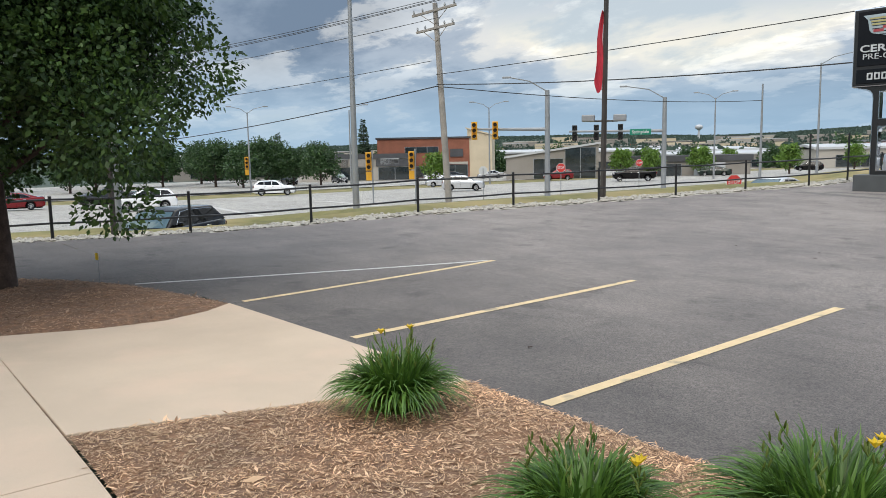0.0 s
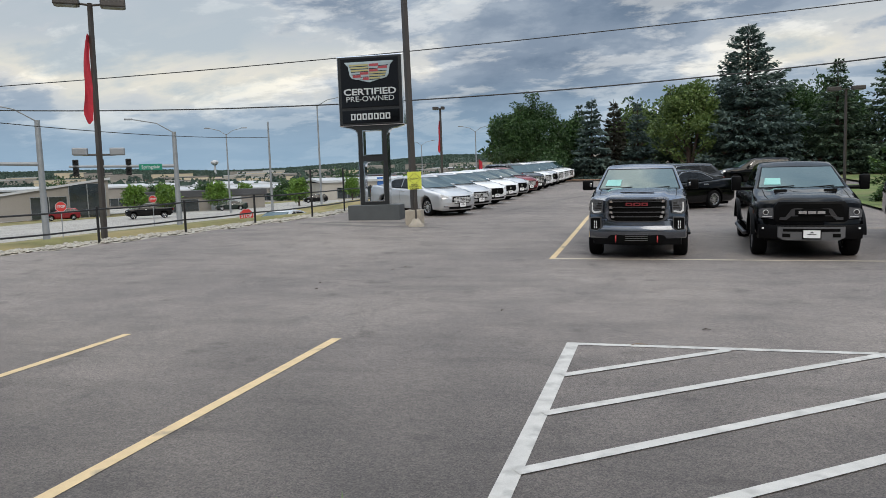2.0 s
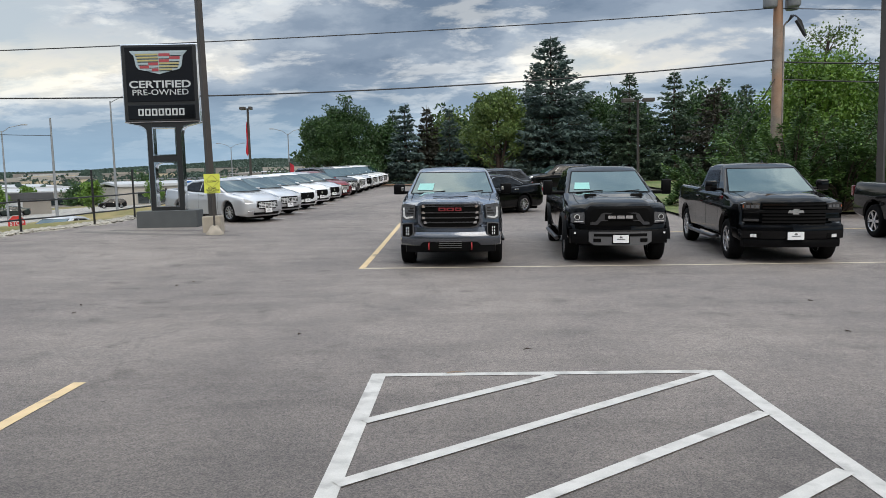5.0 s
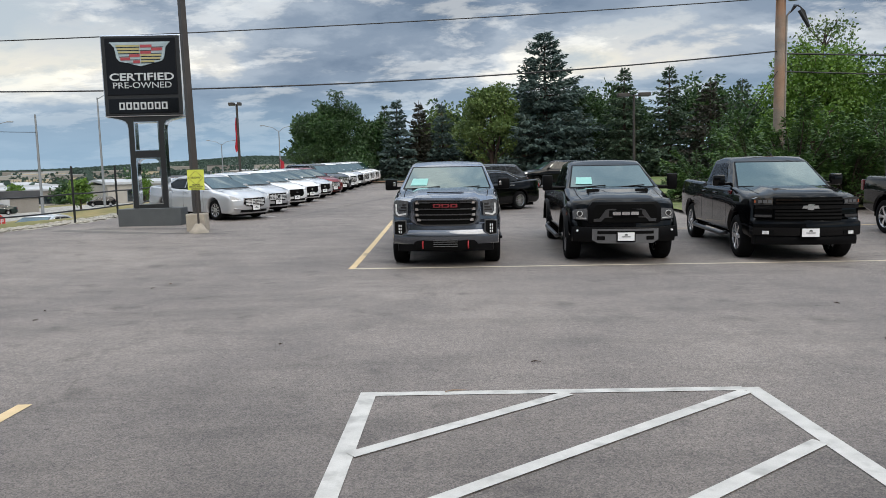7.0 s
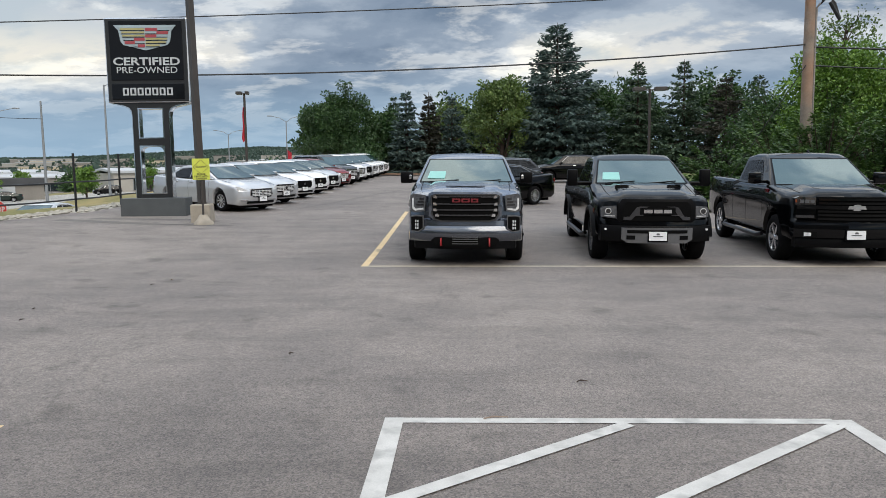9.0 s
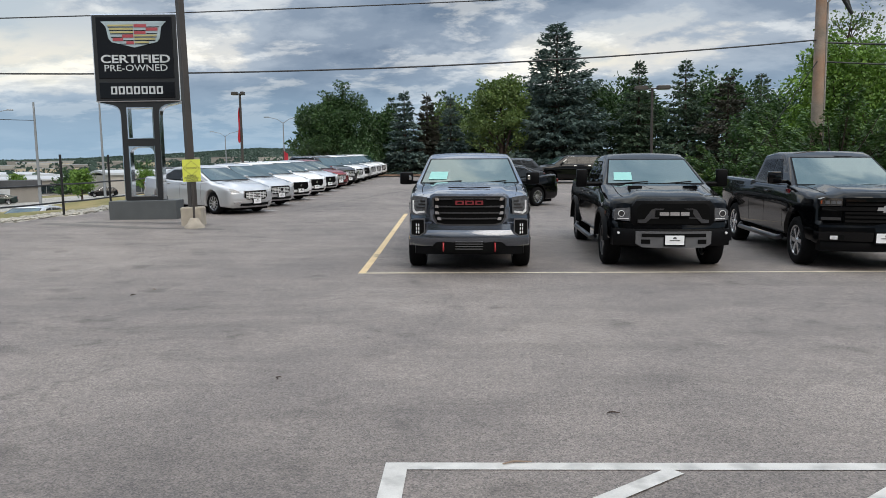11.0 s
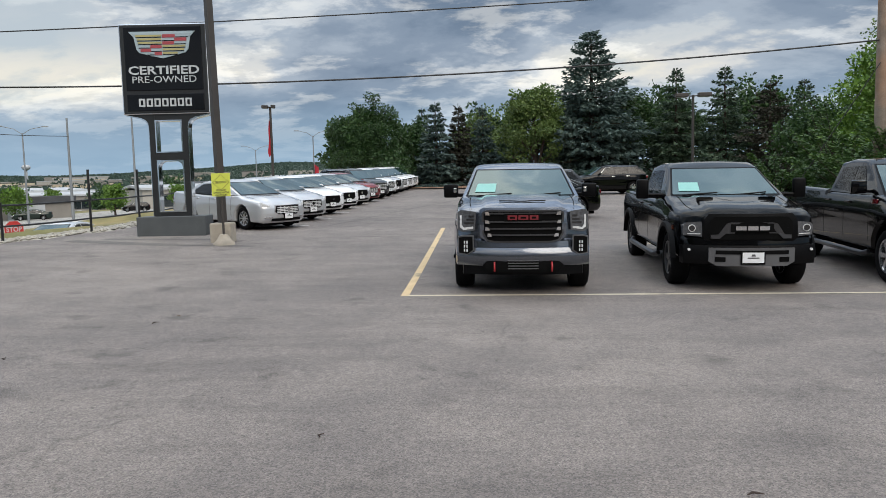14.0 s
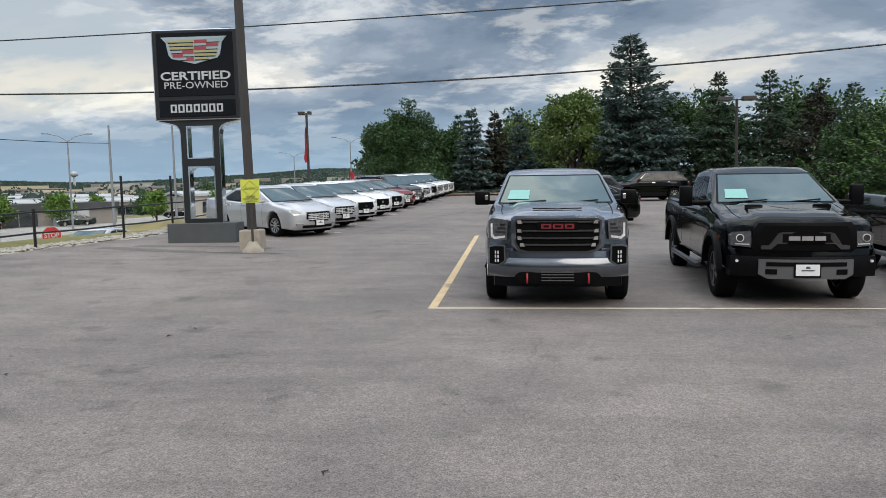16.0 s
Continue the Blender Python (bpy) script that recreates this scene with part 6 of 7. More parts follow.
along("verge", 0.7, 17.0, -60, 110, M["grass"], 0.11, "dry grass verge falling to the road", "grass", nd=14, edge=-0.24)
along("road", 16.0, 66, -90, 170, M["road"], 0.06, "wide pale concrete road and junction", "road", nd=16)
along("median", 30, 33, 24, 140, M["grass"], 0.16, "narrow dry grass median with pale kerbs", "median")
along("median_kerb", 29.6, 33.4, 23.5, 141, M["curb"], 0.12, "pale concrete kerb of the median", "kerb")
along("far_verge", 66, 84, -90, 200, M["grass"], 0.02, "grass verge on the far side of the road", "grass")
along("far_lot", 78, 150, -40, 260, M["road"], 0.10, "pale car park before the shops", "car park", 5, 10)
road_lines = thing("road_lines", "white lane lines on the road", "road marking", kind="structure")
for d in (18, 24.5, 39, 45, 58):
    for k in range(9):
        y = -30 + k * 16
        painted((fence_x(y) - d, y), (fence_x(y + 5) - d, y + 5), 0.2, M["white_line"], road_lines, land_z, 0.075)
for p, q in (((-62, 20), (-38, 16)), ((-60, 30), (-40, 27))):
    painted(p, q, 0.5, M["white_line"], road_lines, land_z, 0.075)


# ---- street furniture beyond ----
def street_light(x, y, height, arms, label="grey steel street light with arms", yaw=0.0):
    ob = thing("street_light", label, "street lamp", pose(x, y, float(land_z(x, y)), 0, 0, yaw), "street lights")
    bm = B(); tube(bm, [(0, 0, -0.3), (0, 0, height)], [0.14, 0.075], 8)
    part("pole", bm, M["galv"], ob, smooth=50)
    for s, reach, rise in arms:
        bm = B(); tube(bm, [(0, 0, height - 0.15), (s * reach * 0.4, 0, height + rise * 0.6), (s * reach, 0, height + rise)], 0.045, 6)
        a = part("arm", bm, M["galv"], ob)
        bm = B(); x0, x1 = sorted((s * (reach - 0.1), s * (reach + 0.65))); box(bm, x0, x1, -0.13, 0.13, height + rise - 0.06, height + rise + 0.09, 0.04)
        part("lamp_head", bm, M["galv"], a)
    return ob


def signal_head(parent, x, y, z, mat, back=0.0):
    bm = B(); box(bm, x - 0.23, x + 0.23, y - 0.14, y + 0.14, z - 0.72, z + 0.72, 0.03)
    h = part("signal_head", bm, mat, parent)
    for k in (-1, 0, 1):
        bm = B(); tube(bm, [(x, y - 0.14, z + k * 0.45), (x, y - 0.38, z + k * 0.45 + 0.02)], [0.17, 0.17], 10, False)
        part("visor", bm, mat, h)
        bm = B(); tube(bm, [(x, y - 0.142, z + k * 0.45), (x, y - 0.15, z + k * 0.45)], 0.15, 10)
        part("lens", bm, M["black_metal"], h)


def mast_signal(x, y, pole_h, arm_len, arm_z, heads, yaw, luminaire, sign=None, mat=None):
    z0 = float(land_z(x, y))
    ob = thing("traffic_signal", "grey steel mast arm with traffic signals and a street light", "traffic signal", pose(x, y, z0, 0, 0, yaw), "traffic signals")
    bm = B(); tube(bm, [(0, 0, -0.3), (0, 0, pole_h)], [0.26, 0.19], 10)
    part("pole", bm, M["galv"], ob, smooth=50)
    bm = B(); tube(bm, [(0, 0, arm_z), (-arm_len, 0, arm_z + 0.15)], [0.15, 0.09], 8)
    part("mast_arm", bm, M["galv"], ob, smooth=50)
    bm = B(); tube(bm, [(0, 0, pole_h - 0.1), (-1.4, 0, pole_h + 0.75), (-luminaire, 0, pole_h + 1.1)], 0.05, 6)
    a = part("lamp_arm", bm, M["galv"], ob)
    bm = B(); box(bm, -luminaire - 0.6, -luminaire + 0.1, -0.13, 0.13, pole_h + 1.03, pole_h + 1.18, 0.04)
    part("lamp_head", bm, M["galv"], a)
    for d, back in heads:
        signal_head(ob, -d, -0.2 if not back else 0.2, arm_z + 0.0, mat or M["amber"], back)
    if sign:
        bm = B(); box(bm, -sign[0] - 0.95, -sign[0] + 0.95, -0.16, -0.12, arm_z - 0.32, arm_z + 0.22, 0.02)
        p = part("street_name_panel", bm, M["green_sign"], ob, "green street name sign")
        letters("letters", sign[1], 0.42, M["letter"], p, Matrix.Translation((-sign[0], -0.17, arm_z - 0.05)) @ pose(0, 0, 0, 90, 0, 0), 0.004, "white letters", 1.5, 0.004)
    return ob


def toward(x, y):
    """The turn about z that makes a thing's -y side face the lot's walk."""
    return math.degrees(math.atan2(0.7 - x, y + 3))


mast_signal(-42.55, 41.0, 8.8, 6.2, 5.7, ((4.2, 0), (5.9, 0)), toward(-42.5, 41), 3.0)
mast_signal(-41.5, 55.0, 8.6, 8.6, 5.6, ((3.9, 1), (6.1, 1), (8.1, 1)), toward(-41.5, 55), 3.4, (2.1, "Springdale"), M["black_metal"])
street_light(-24.9, 12.2, 8.7, ((1, 1.6, 0.6),), yaw=toward(-24.9, 12.2))
street_light(-36.1, 62.0, 9.5, (), "plain grey steel pole")
street_light(-38.5, 77.6, 12.6, ((1, 3.0, 0.9),), yaw=toward(-38.5, 77.6))
for x, y in ((-58.3, 89.4), (-81.9, 69.3), (-100.2, 40.4), (-50, 150), (-30, 118)):
    street_light(x, y, 11.0, ((1, 2.2, 0.8), (-1, 2.2, 0.8)), "grey steel twin arm street light", toward(x, y))
street_light(-92, 52.0, 11.0, ((1, 2.0, 0.7),), yaw=toward(-92, 52))


def post_signal(x, y, zc, label="yellow traffic signal on a short pole"):
    ob = thing("traffic_signal", label, "traffic signal", pose(x, y, float(land_z(x, y)), 0, 0, toward(x, y)), "traffic signals")
    bm = B(); tube(bm, [(0.3, 0, -0.3), (0.3, 0, zc + 0.9)], 0.06, 8)
    part("pole", bm, M["galv"], ob)
    signal_head(ob, 0, 0, zc, M["amber"])
    bm = B(); box(bm, -0.22, 0.22, -0.1, 0.1, zc - 1.50, zc - 0.80, 0.03)
    part("crossing_signal", bm, M["amber"], ob)


post_signal(-86.5, 34.1, 3.9)
post_signal(-50.0, 28.6, 3.5)
post_signal(-48.1, 31.4, 3.5)
stop_sign(-19.56, 30.4, float(land_z(-19.56, 30.4)), 0.25 - float(land_z(-19.56, 30.4)), toward(-19.56, 30.4))
stop_sign(-40.4, 40.3, float(land_z(-40.4, 40.3)), 2.6, toward(-40.4, 40.3))
stop_sign(-48.1, 60.0, float(land_z(-48.1, 60)), 2.7, toward(-48, 60))
stop_sign(-46.5, 37.5, float(land_z(-46.5, 37.5)), 2.5, toward(-46.5, 37.5) + 180)


def utility_pole(x, y, height, lean, arms, mat, label, gear=False):
    z0 = float(land_z(x, y))
    ob = thing("utility_pole", label, "utility pole", pose(x, y, z0, 0, lean, 12), "utility poles")
    bm = B(); tube(bm, [(0, 0, -0.3), (0, 0, height * 0.5), (0, 0, height)], [0.19, 0.165, 0.13], 12)
    part("pole", bm, mat, ob, smooth=60)
    for h, w in arms:
        bm = B(); box(bm, -w, w, -0.20, -0.08, h - 0.06, h + 0.06, 0.01)
        a = part("cross_arm", bm, mat, ob)
        for k in (-1, -0.55, 0.55, 1):
            bm = B(); tube(bm, [(k * w * 0.93, -0.14, h + 0.06), (k * w * 0.93, -0.14, h + 0.14), (k * w * 0.93, -0.14, h + 0.26)], [0.03, 0.06, 0.03], 8)
            part("insulator", bm, M["galv"], a)
        for s in (-1, 1):
            bm = B(); tube(bm, [(0, -0.14, h - 0.7), (s * w * 0.6, -0.14, h - 0.06)], 0.02, 5)
            part("brace", bm, M["gray_pole"], a)
    if gear:
        for k, (gx, gy) in enumerate(((-0.38, -0.1), (0.35, -0.35), (0.62, 0.15))):
            bm = B(); tube(bm, [(gx, gy, 7.2), (gx, gy, 7.25), (gx, gy, 8.1), (gx, gy, 8.15)], [0.2, 0.24, 0.24, 0.18], 14)
            t = part("transformer", bm, M["galv"], ob, "grey can transformer", smooth=50)
            bm = B(); tube(bm, [(gx, gy, 8.15), (gx, gy, 8.4)], [0.05, 0.03], 8)
            part("bushing", bm, M["black_metal"], t)
        bm = B(); tube(bm, [(0.20, -0.06, -0.2), (0.19, -0.06, 6.6), (0.28, -0.12, 6.75)], 0.034, 8)
        part("conduit", bm, M["gray_pole"], ob)
        for k in range(4):
            bm = B(); tube(bm, [(0.28, -0.12, 6.7), (0.36 + 0.05 * k, -0.2, 6.95), (0.55 + 0.06 * k, -0.25, 6.9 - 0.05 * k), (0.75 + 0.05 * k, -0.3, 6.45 - 0.08 * k)], 0.018, 5)
            part("cable", bm, M["wire"], ob)
            bm = B(); tube(bm, [(0.5 + 0.09 * k, -0.28, 6.75 - 0.13 * k), (0.60 + 0.09 * k, -0.3, 6.6 - 0.13 * k)], 0.06, 8)
            part("cable_end", bm, M["black_metal"], ob)
    return ob


utility_pole(-30.6, 21.4, 11.0, -3.9, ((9.7, 1.3), (10.6, 1.5)), M["gray_pole"], "grey weathered utility pole with two cross arms")
utility_pole(11.05, 26.55, 12.0, 0.3, (), M["wood_pole"], "brown wooden utility pole with transformers and cables", True)


def wire(p, q, sag, r=0.011, label="black overhead cable between the poles"):
    bm = B()
    p, q = Vector(p), Vector(q)
    tube(bm, [p.lerp(q, i / 24) - Vector((0, 0, sag * 4 * (i / 24) * (1 - i / 24))) for i in range(25)], r, 5)
    tagged(part("overhead_cable", bm, M["wire"], smooth=True), label, "cable", "overhead cables")


U1, U2 = (-31.0, 21.0), (11.0, 26.5)
wire((*U1, 5.5), (*U2, 5.58), 0.88, 0.024)
wire((*U1, 6.0), (*U2, 7.36), 0.30, 0.018)
wire((*U2, 5.5), (45, 31, 5.6), 0.3, 0.03)
wire((*U2, 7.35), (45, 31, 7.6), 0.3, 0.016)
wire((*U2, 4.9), (45, 31, 4.9), 0.4, 0.025)
wire((*U1, 5.4), (-80, 15.5, 3.2), 0.5, 0.03)
wire((*U1, 5.4), (-36.1, 62.0, 6.2), 0.4, 0.025)
for dx, z in ((-1.2, 9.75), (0.0, 9.75), (1.2, 9.8), (0.6, 8.9), (-0.6, 6.7)):
    wire((U1[0] + dx * 0.3, U1[1] + dx * 0.3, z), (-82 + dx, 3 + dx, z - 0.6), 0.9, 0.016)
for dx in (-1.2, 0.0, 1.2):
    wire((U1[0] + dx * 0.3, U1[1] + dx * 0.3, 9.8), (8 + dx, 36, 15.5), 0.8, 0.016)
wire((10.95, 26.4, 4.9), (8.3, 27.6, float(land_z(8.3, 27.6))), 0.0, 0.014, "steel guy wire of the utility pole")


# ---- trees ----
def limbs(bm, base, top, r, n, reach, z0, seed, up=0.5):
    """A tapered, slightly crooked trunk with limbs; gives back points along the limbs."""
    rng = random.Random(seed)
    h = top
    pts = [(rng.uniform(-0.02, 0.02) * h * k / 5, rng.uniform(-0.02, 0.02) * h * k / 5, h * k / 5) for k in range(6)]
    tube(bm, [(0, 0, -0.1)] + pts[0:], [r * 1.35, r * 1.15, r * 0.9, r * 0.72, r * 0.52, r * 0.32, r * 0.1], 9)
    out = []
    for i in range(n):
        s = z0 + (0.95 - z0) * i / n
        a = i * 2.4 + rng.uniform(-0.5, 0.5)
        k = min(4, int(s * 5))
        p = Vector(pts[k]).lerp(Vector(pts[k + 1]), s * 5 - k)
        L = reach * (1.05 - 0.55 * s) * rng.uniform(0.75, 1.1)
        d = Vector((math.cos(a), math.sin(a), up + 0.5 * s)).normalized()
        q = [p + d * L * t + Vector((0, 0, 0.12 * L * t * t)) + Vector((rng.uniform(-1, 1), rng.uniform(-1, 1), 0)) * 0.05 * L * t for t in (0, 0.35, 0.7, 1.0)]
        rr = r * 0.42 * (1.1 - 0.6 * s)
        tube(bm, q, [rr, rr * 0.7, rr * 0.4, rr * 0.12], 6)
        out += q[1:]
        for j in range(2):
            b = q[1 + j]
            e = b + (d.cross(Vector((0, 0, 1))) * (1 if j else -1) + d + Vector((0, 0, 0.3))).normalized() * L * 0.45
            tube(bm, [b, b.lerp(e, 0.5) + Vector((0, 0, 0.03)), e], [rr * 0.45, rr * 0.3, rr * 0.08], 5)
            out += [b.lerp(e, 0.5), e]
    return out


def broadleaf(x, y, height, radius, mat, label, n=5000, leaf=0.28, clear=0.25, seed=1, squash=1.0, trunk=None, gaps=0.62, stems=1, z=None, group="broadleaf trees", low=0.55, full=False):
    z0 = float(land_z(x, y)) - 0.1 if z is None else z
    ob = thing("tree", label, "tree", pose(x, y, z0, 0, 0, seed * 37), group)
    r = trunk or height * 0.022 + 0.05
    bm = B()
    tips = limbs(bm, None, height * 0.9, r, 16, radius * 1.05, max(0.12, clear * 0.9), seed)
    for k in range(1, stems):
        a = k * 2.1
        tube(bm, [(0.1 * math.cos(a), 0.1 * math.sin(a), 0), (0.5 * math.cos(a), 0.5 * math.sin(a), height * 0.3), (radius * 0.5 * math.cos(a), radius * 0.5 * math.sin(a), height * 0.7)], [r * 0.7, r * 0.5, r * 0.1], 7)
    part("trunk", bm, M["bark"], ob, smooth=50)
    rng = np.random.RandomState(seed)
    # clump centres through the crown, fewer low and inside, on an uneven outline
    m = int(40 + 26 * radius) * (2 if full else 1)
    v = rng.normal(size=(m, 3)); v /= np.linalg.norm(v, axis=1, keepdims=True)
    v[:, 2] = np.where(v[:, 2] < -low, -v[:, 2], v[:, 2])
    if full:
        # a crown that stays wide low down
        az, hz = rng.uniform(0, math.tau, m), rng.uniform(-0.98, 1.0, m)
        wide = np.where(hz < 0, (1 - np.abs(hz) ** 5) ** 0.5, (1 - hz ** 2) ** 0.5)
        v = np.stack([np.cos(az) * wide, np.sin(az) * wide, hz], 1)
    lobes = 2.2 if full else 1.0
    rad = rng.uniform(0.5 if full else gaps, 1.0, m)[:, None] * (1 + lobes * 0.13 * np.sin(v[:, :1] * 5 + seed) + lobes * 0.10 * np.sin(v[:, 1:2] * 7 + 2 * seed) + 0.10 * np.sin(v[:, 2:3] * 9 + seed))
    half = height * (1 - clear) / 2
    c = v * rad * np.array([radius, radius, half * squash]) * 0.86 + np.array([0, 0, height * clear + half])
    c = np.vstack([c, np.array([t[:] for t in tips])])
    size = np.concatenate([rng.uniform(0.16, 0.34, m) * radius ** 0.8, np.full(len(tips), 0.16 * radius ** 0.8)])
    k = rng.choice(len(c), n, p=size ** 2 / (size ** 2).sum())
    d = rng.normal(size=(n, 3)); d /= np.linalg.norm(d, axis=1, keepdims=True)
    p = c[k] + d * (size[k] * rng.uniform(0.35, 1.0, n) ** 0.6)[:, None] * np.array([1.1, 1.1, 0.75])
    out = d * 0.8 + rng.normal(size=(n, 3)) * 0.6 + np.array([0, 0, -0.25])
    ln_ = leaf * rng.uniform(0.6, 1.25, n)
    part("crown", leaf_mesh(p, out, ln_, ln_ * 0.62), mat, ob)
    return ob


def conifer(x, y, height, radius, mat, label, n_per=60, leaf=0.34, seed=1, skirt=0.05, droop=0.35, ragged=0.2, power=0.85):
    z0 = float(land_z(x, y)) - 0.1
    ob = thing("conifer", label, "conifer tree", pose(x, y, z0), "conifers")
    rng = np.random.RandomState(seed)
    bm = B()
    tube(bm, [(0, 0, -0.1), (0, 0, height * 0.5), (0, 0, height * 0.98)], [height * 0.02 + 0.04, height * 0.012 + 0.02, 0.015], 8)
    P, D, S = [], [], []
    whorls = int(height * 2.6)
    for w in range(whorls):
        s = (w + rng.uniform(-0.3, 0.3)) / whorls
        h = height * (skirt + (0.985 - skirt) * s)
        R = radius * (1 - s) ** power * (1 + 0.12 * math.sin(s * 23 + seed)) + 0.10
        nb = int(6 + 7 * (1 - s))
        a0 = rng.uniform(0, 6.28)
        for b in range(nb):
            a = a0 + b * math.tau / nb + rng.uniform(-0.2, 0.2)
            L = R * rng.uniform(1 - ragged * 1.6, 1 + ragged * 0.6)
            up = 0.35 * s - droop * (1 - s)
            tip = np.array([math.cos(a) * L, math.sin(a) * L, L * up * 0.6 + rng.uniform(-0.12, 0.12)])
            base = np.array([0, 0, h])
            if b % 2 == 0 and L > 0.5:
                tube(bm, [base, base + tip * 0.5 + np.array([0, 0, -0.04 * L]), base + tip * 0.9], [0.03 + 0.006 * L, 0.02, 0.006], 4)
            m = max(6, int(n_per * (0.25 + L / radius) * 0.8))
            t = rng.uniform(0.12, 1.0, m) ** 0.75
            side = np.array([-math.sin(a), math.cos(a), 0])
            width = 0.30 * L * (1.15 - t) + 0.05
            u = rng.uniform(-1, 1, m) * width
            p = base + tip * t[:, None] + side * u[:, None] + np.stack([np.zeros(m), np.zeros(m), -0.10 * L * np.sin(t * 3.0) * 0.6 - np.abs(u) * 0.3 + rng.normal(0, 0.05, m)], 1)
            d = tip / (L + 1e-6) * 0.9 + side * (np.sign(u) * 0.7)[:, None] + rng.normal(0, 0.35, (m, 3)) + np.array([0, 0, -0.25])
            P.append(p); D.append(d); S.append(leaf * rng.uniform(0.6, 1.2, m) * (0.55 + 0.45 * (1 - s)))
    part("trunk", bm, M["bark"], ob)
    P, D, S = np.vstack(P), np.vstack(D), np.concatenate(S)
    part("crown", leaf_mesh(P, D, S, S * 0.42, up=1.5), mat, ob)
    return ob


def juniper(x, y, r, h, seed):
    """A low spreading evergreen of arching, feathered sprays."""
    ob = thing("juniper_bush", "spreading green juniper bush with feathery sprays", "bush", pose(x, y, float(land_z(x, y)) - 0.05), "juniper bushes")
    rng = np.random.RandomState(seed)
    bm = B()
    P, D, S = [], [], []
    for i in range(46):
        a, e = rng.uniform(0, 6.28), rng.uniform(0.10, 1.2)
        L = r * rng.uniform(0.7, 1.05) * (1 - 0.3 * e)
        tip = np.array([math.cos(a) * L, math.sin(a) * L, h * e * rng.uniform(0.7, 1.1)])
        tube(bm, [(0, 0, 0), tip * 0.5 + np.array([0, 0, h * 0.12]), tip], [0.035, 0.02, 0.006], 4)
        m = 260
        t = rng.uniform(0.2, 1.05, m)
        side = np.array([-math.sin(a), math.cos(a), 0])
        u = rng.normal(0, 0.16 * L, m) * (1.2 - t)
        p = tip * t[:, None] + side * u[:, None] + np.stack([np.zeros(m), np.zeros(m), h * 0.24 * np.sin(t * 3.1) + rng.normal(0, 0.06, m) - np.abs(u) * 0.25], 1)
        P.append(p); D.append(np.array([math.cos(a), math.sin(a), 0.0]) + side * (np.sign(u) * 0.6)[:, None] * np.array([1, 1, 0.25]) + rng.normal(0, 0.3, (m, 3)) + np.array([0, 0, 0.05])); S.append(0.15 * rng.uniform(0.6, 1.3, m))
    part("branchwork", bm, M["bark"], ob)
    P, D, S = np.vstack(P), np.vstack(D), np.concatenate(S)
    part("foliage", leaf_mesh(P, D, S, S * 0.5, up=2.5), M["juniper"], ob)


# the tree in the mulch bed

broadleaf(-11.45, -1.80, 6.7, 3.2, M["leaf_near"], "dense dark green street tree in a mulch bed", n=190000, leaf=0.088, low=0.9, clear=0.205, seed=5, trunk=0.165, gaps=0.35, full=True)

# the tree line at the back
broadleaf(-11.4, 64.5, 6.85, 3.4, M["leaf_dec"], "large round dark green broadleaf tree", n=42000, leaf=0.18, clear=0.06, seed=11)
broadleaf(-8.2, 66.0, 5.55, 2.2, M["leaf_dec"], "dark green broadleaf tree at the lot's end", n=7200, leaf=0.24, clear=0.05, seed=12)
broadleaf(-9.6, 62.5, 2.75, 2.0, M["leaf_dec"], "low green bush tree before the woods", n=5400, leaf=0.21, clear=0.03, seed=13)
conifer(-7.9, 72.0, 7.35, 1.5, M["needle"], "slim dark spruce behind the trees", 60, leaf=0.44, seed=20)
conifer(-5.8, 62.7, 7.05, 2.0, M["needle_blue"], "blue-green spruce in the tree line", 90, leaf=0.44, seed=21)
conifer(-4.1, 64.8, 7.05, 1.8, M["needle_brown"], "sparse browned spruce in the tree line", 75, leaf=0.44, seed=22, ragged=0.3)
conifer(-2.1, 64.4, 6.75, 2.4, M["needle_blue"], "ragged spruce with a bare grey top", 82, leaf=0.44, seed=23, ragged=0.35, power=1.1)
broadleaf(-2.6, 69.0, 6.95, 2.4, M["leaf_yel"], "thin light green tree behind the spruces", n=1500, leaf=0.3, clear=0.25, seed=14)
broadleaf(2.0, 60.8, 7.95, 2.9, M["leaf_yel"], "yellow-green tree with a forked trunk", n=14400, leaf=0.23, clear=0.18, seed=15, stems=3)
conifer(0.6, 67.0, 8.15, 2.0, M["needle"], "dark spruce behind the yellow-green tree", 60, leaf=0.44, seed=24, ragged=0.35)
conifer(6.5, 62.8, 12.45, 5.7, M["needle_blue"], "tall broad blue spruce above the tree line", 150, leaf=0.55, seed=25, skirt=0.03, power=0.74)
broadleaf(10.2, 65.0, 7.95, 2.4, M["leaf_dec"], "green broadleaf tree beside the tall spruce", n=7200, leaf=0.24, clear=0.1, seed=16)
conifer(12.8, 62.0, 9.15, 3.0, M["needle"], "dark spruce with a pointed top", 90, leaf=0.44, seed=26, ragged=0.3)
broadleaf(14.3, 66.0, 6.65, 2.6, M["leaf_dec"], "green broadleaf tree between the spruces", n=6300, leaf=0.24, clear=0.05, seed=17)
conifer(16.2, 61.2, 9.15, 3.3, M["needle"], "dark spruce in the tree line", 90, leaf=0.44, seed=27, ragged=0.3)
conifer(18.6, 58.5, 7.55, 3.0, M["needle_brown"], "ragged pine in the tree line", 90, leaf=0.44, seed=28, ragged=0.35)
conifer(21.5, 60.0, 7.75, 2.8, M["needle"], "dark spruce further along", 90, leaf=0.44, seed=29, ragged=0.3)
broadleaf(19.4, 51.5, 5.45, 3.0, M["leaf_dec"], "dark green broadleaf tree", n=9000, leaf=0.24, clear=0.05, seed=18)

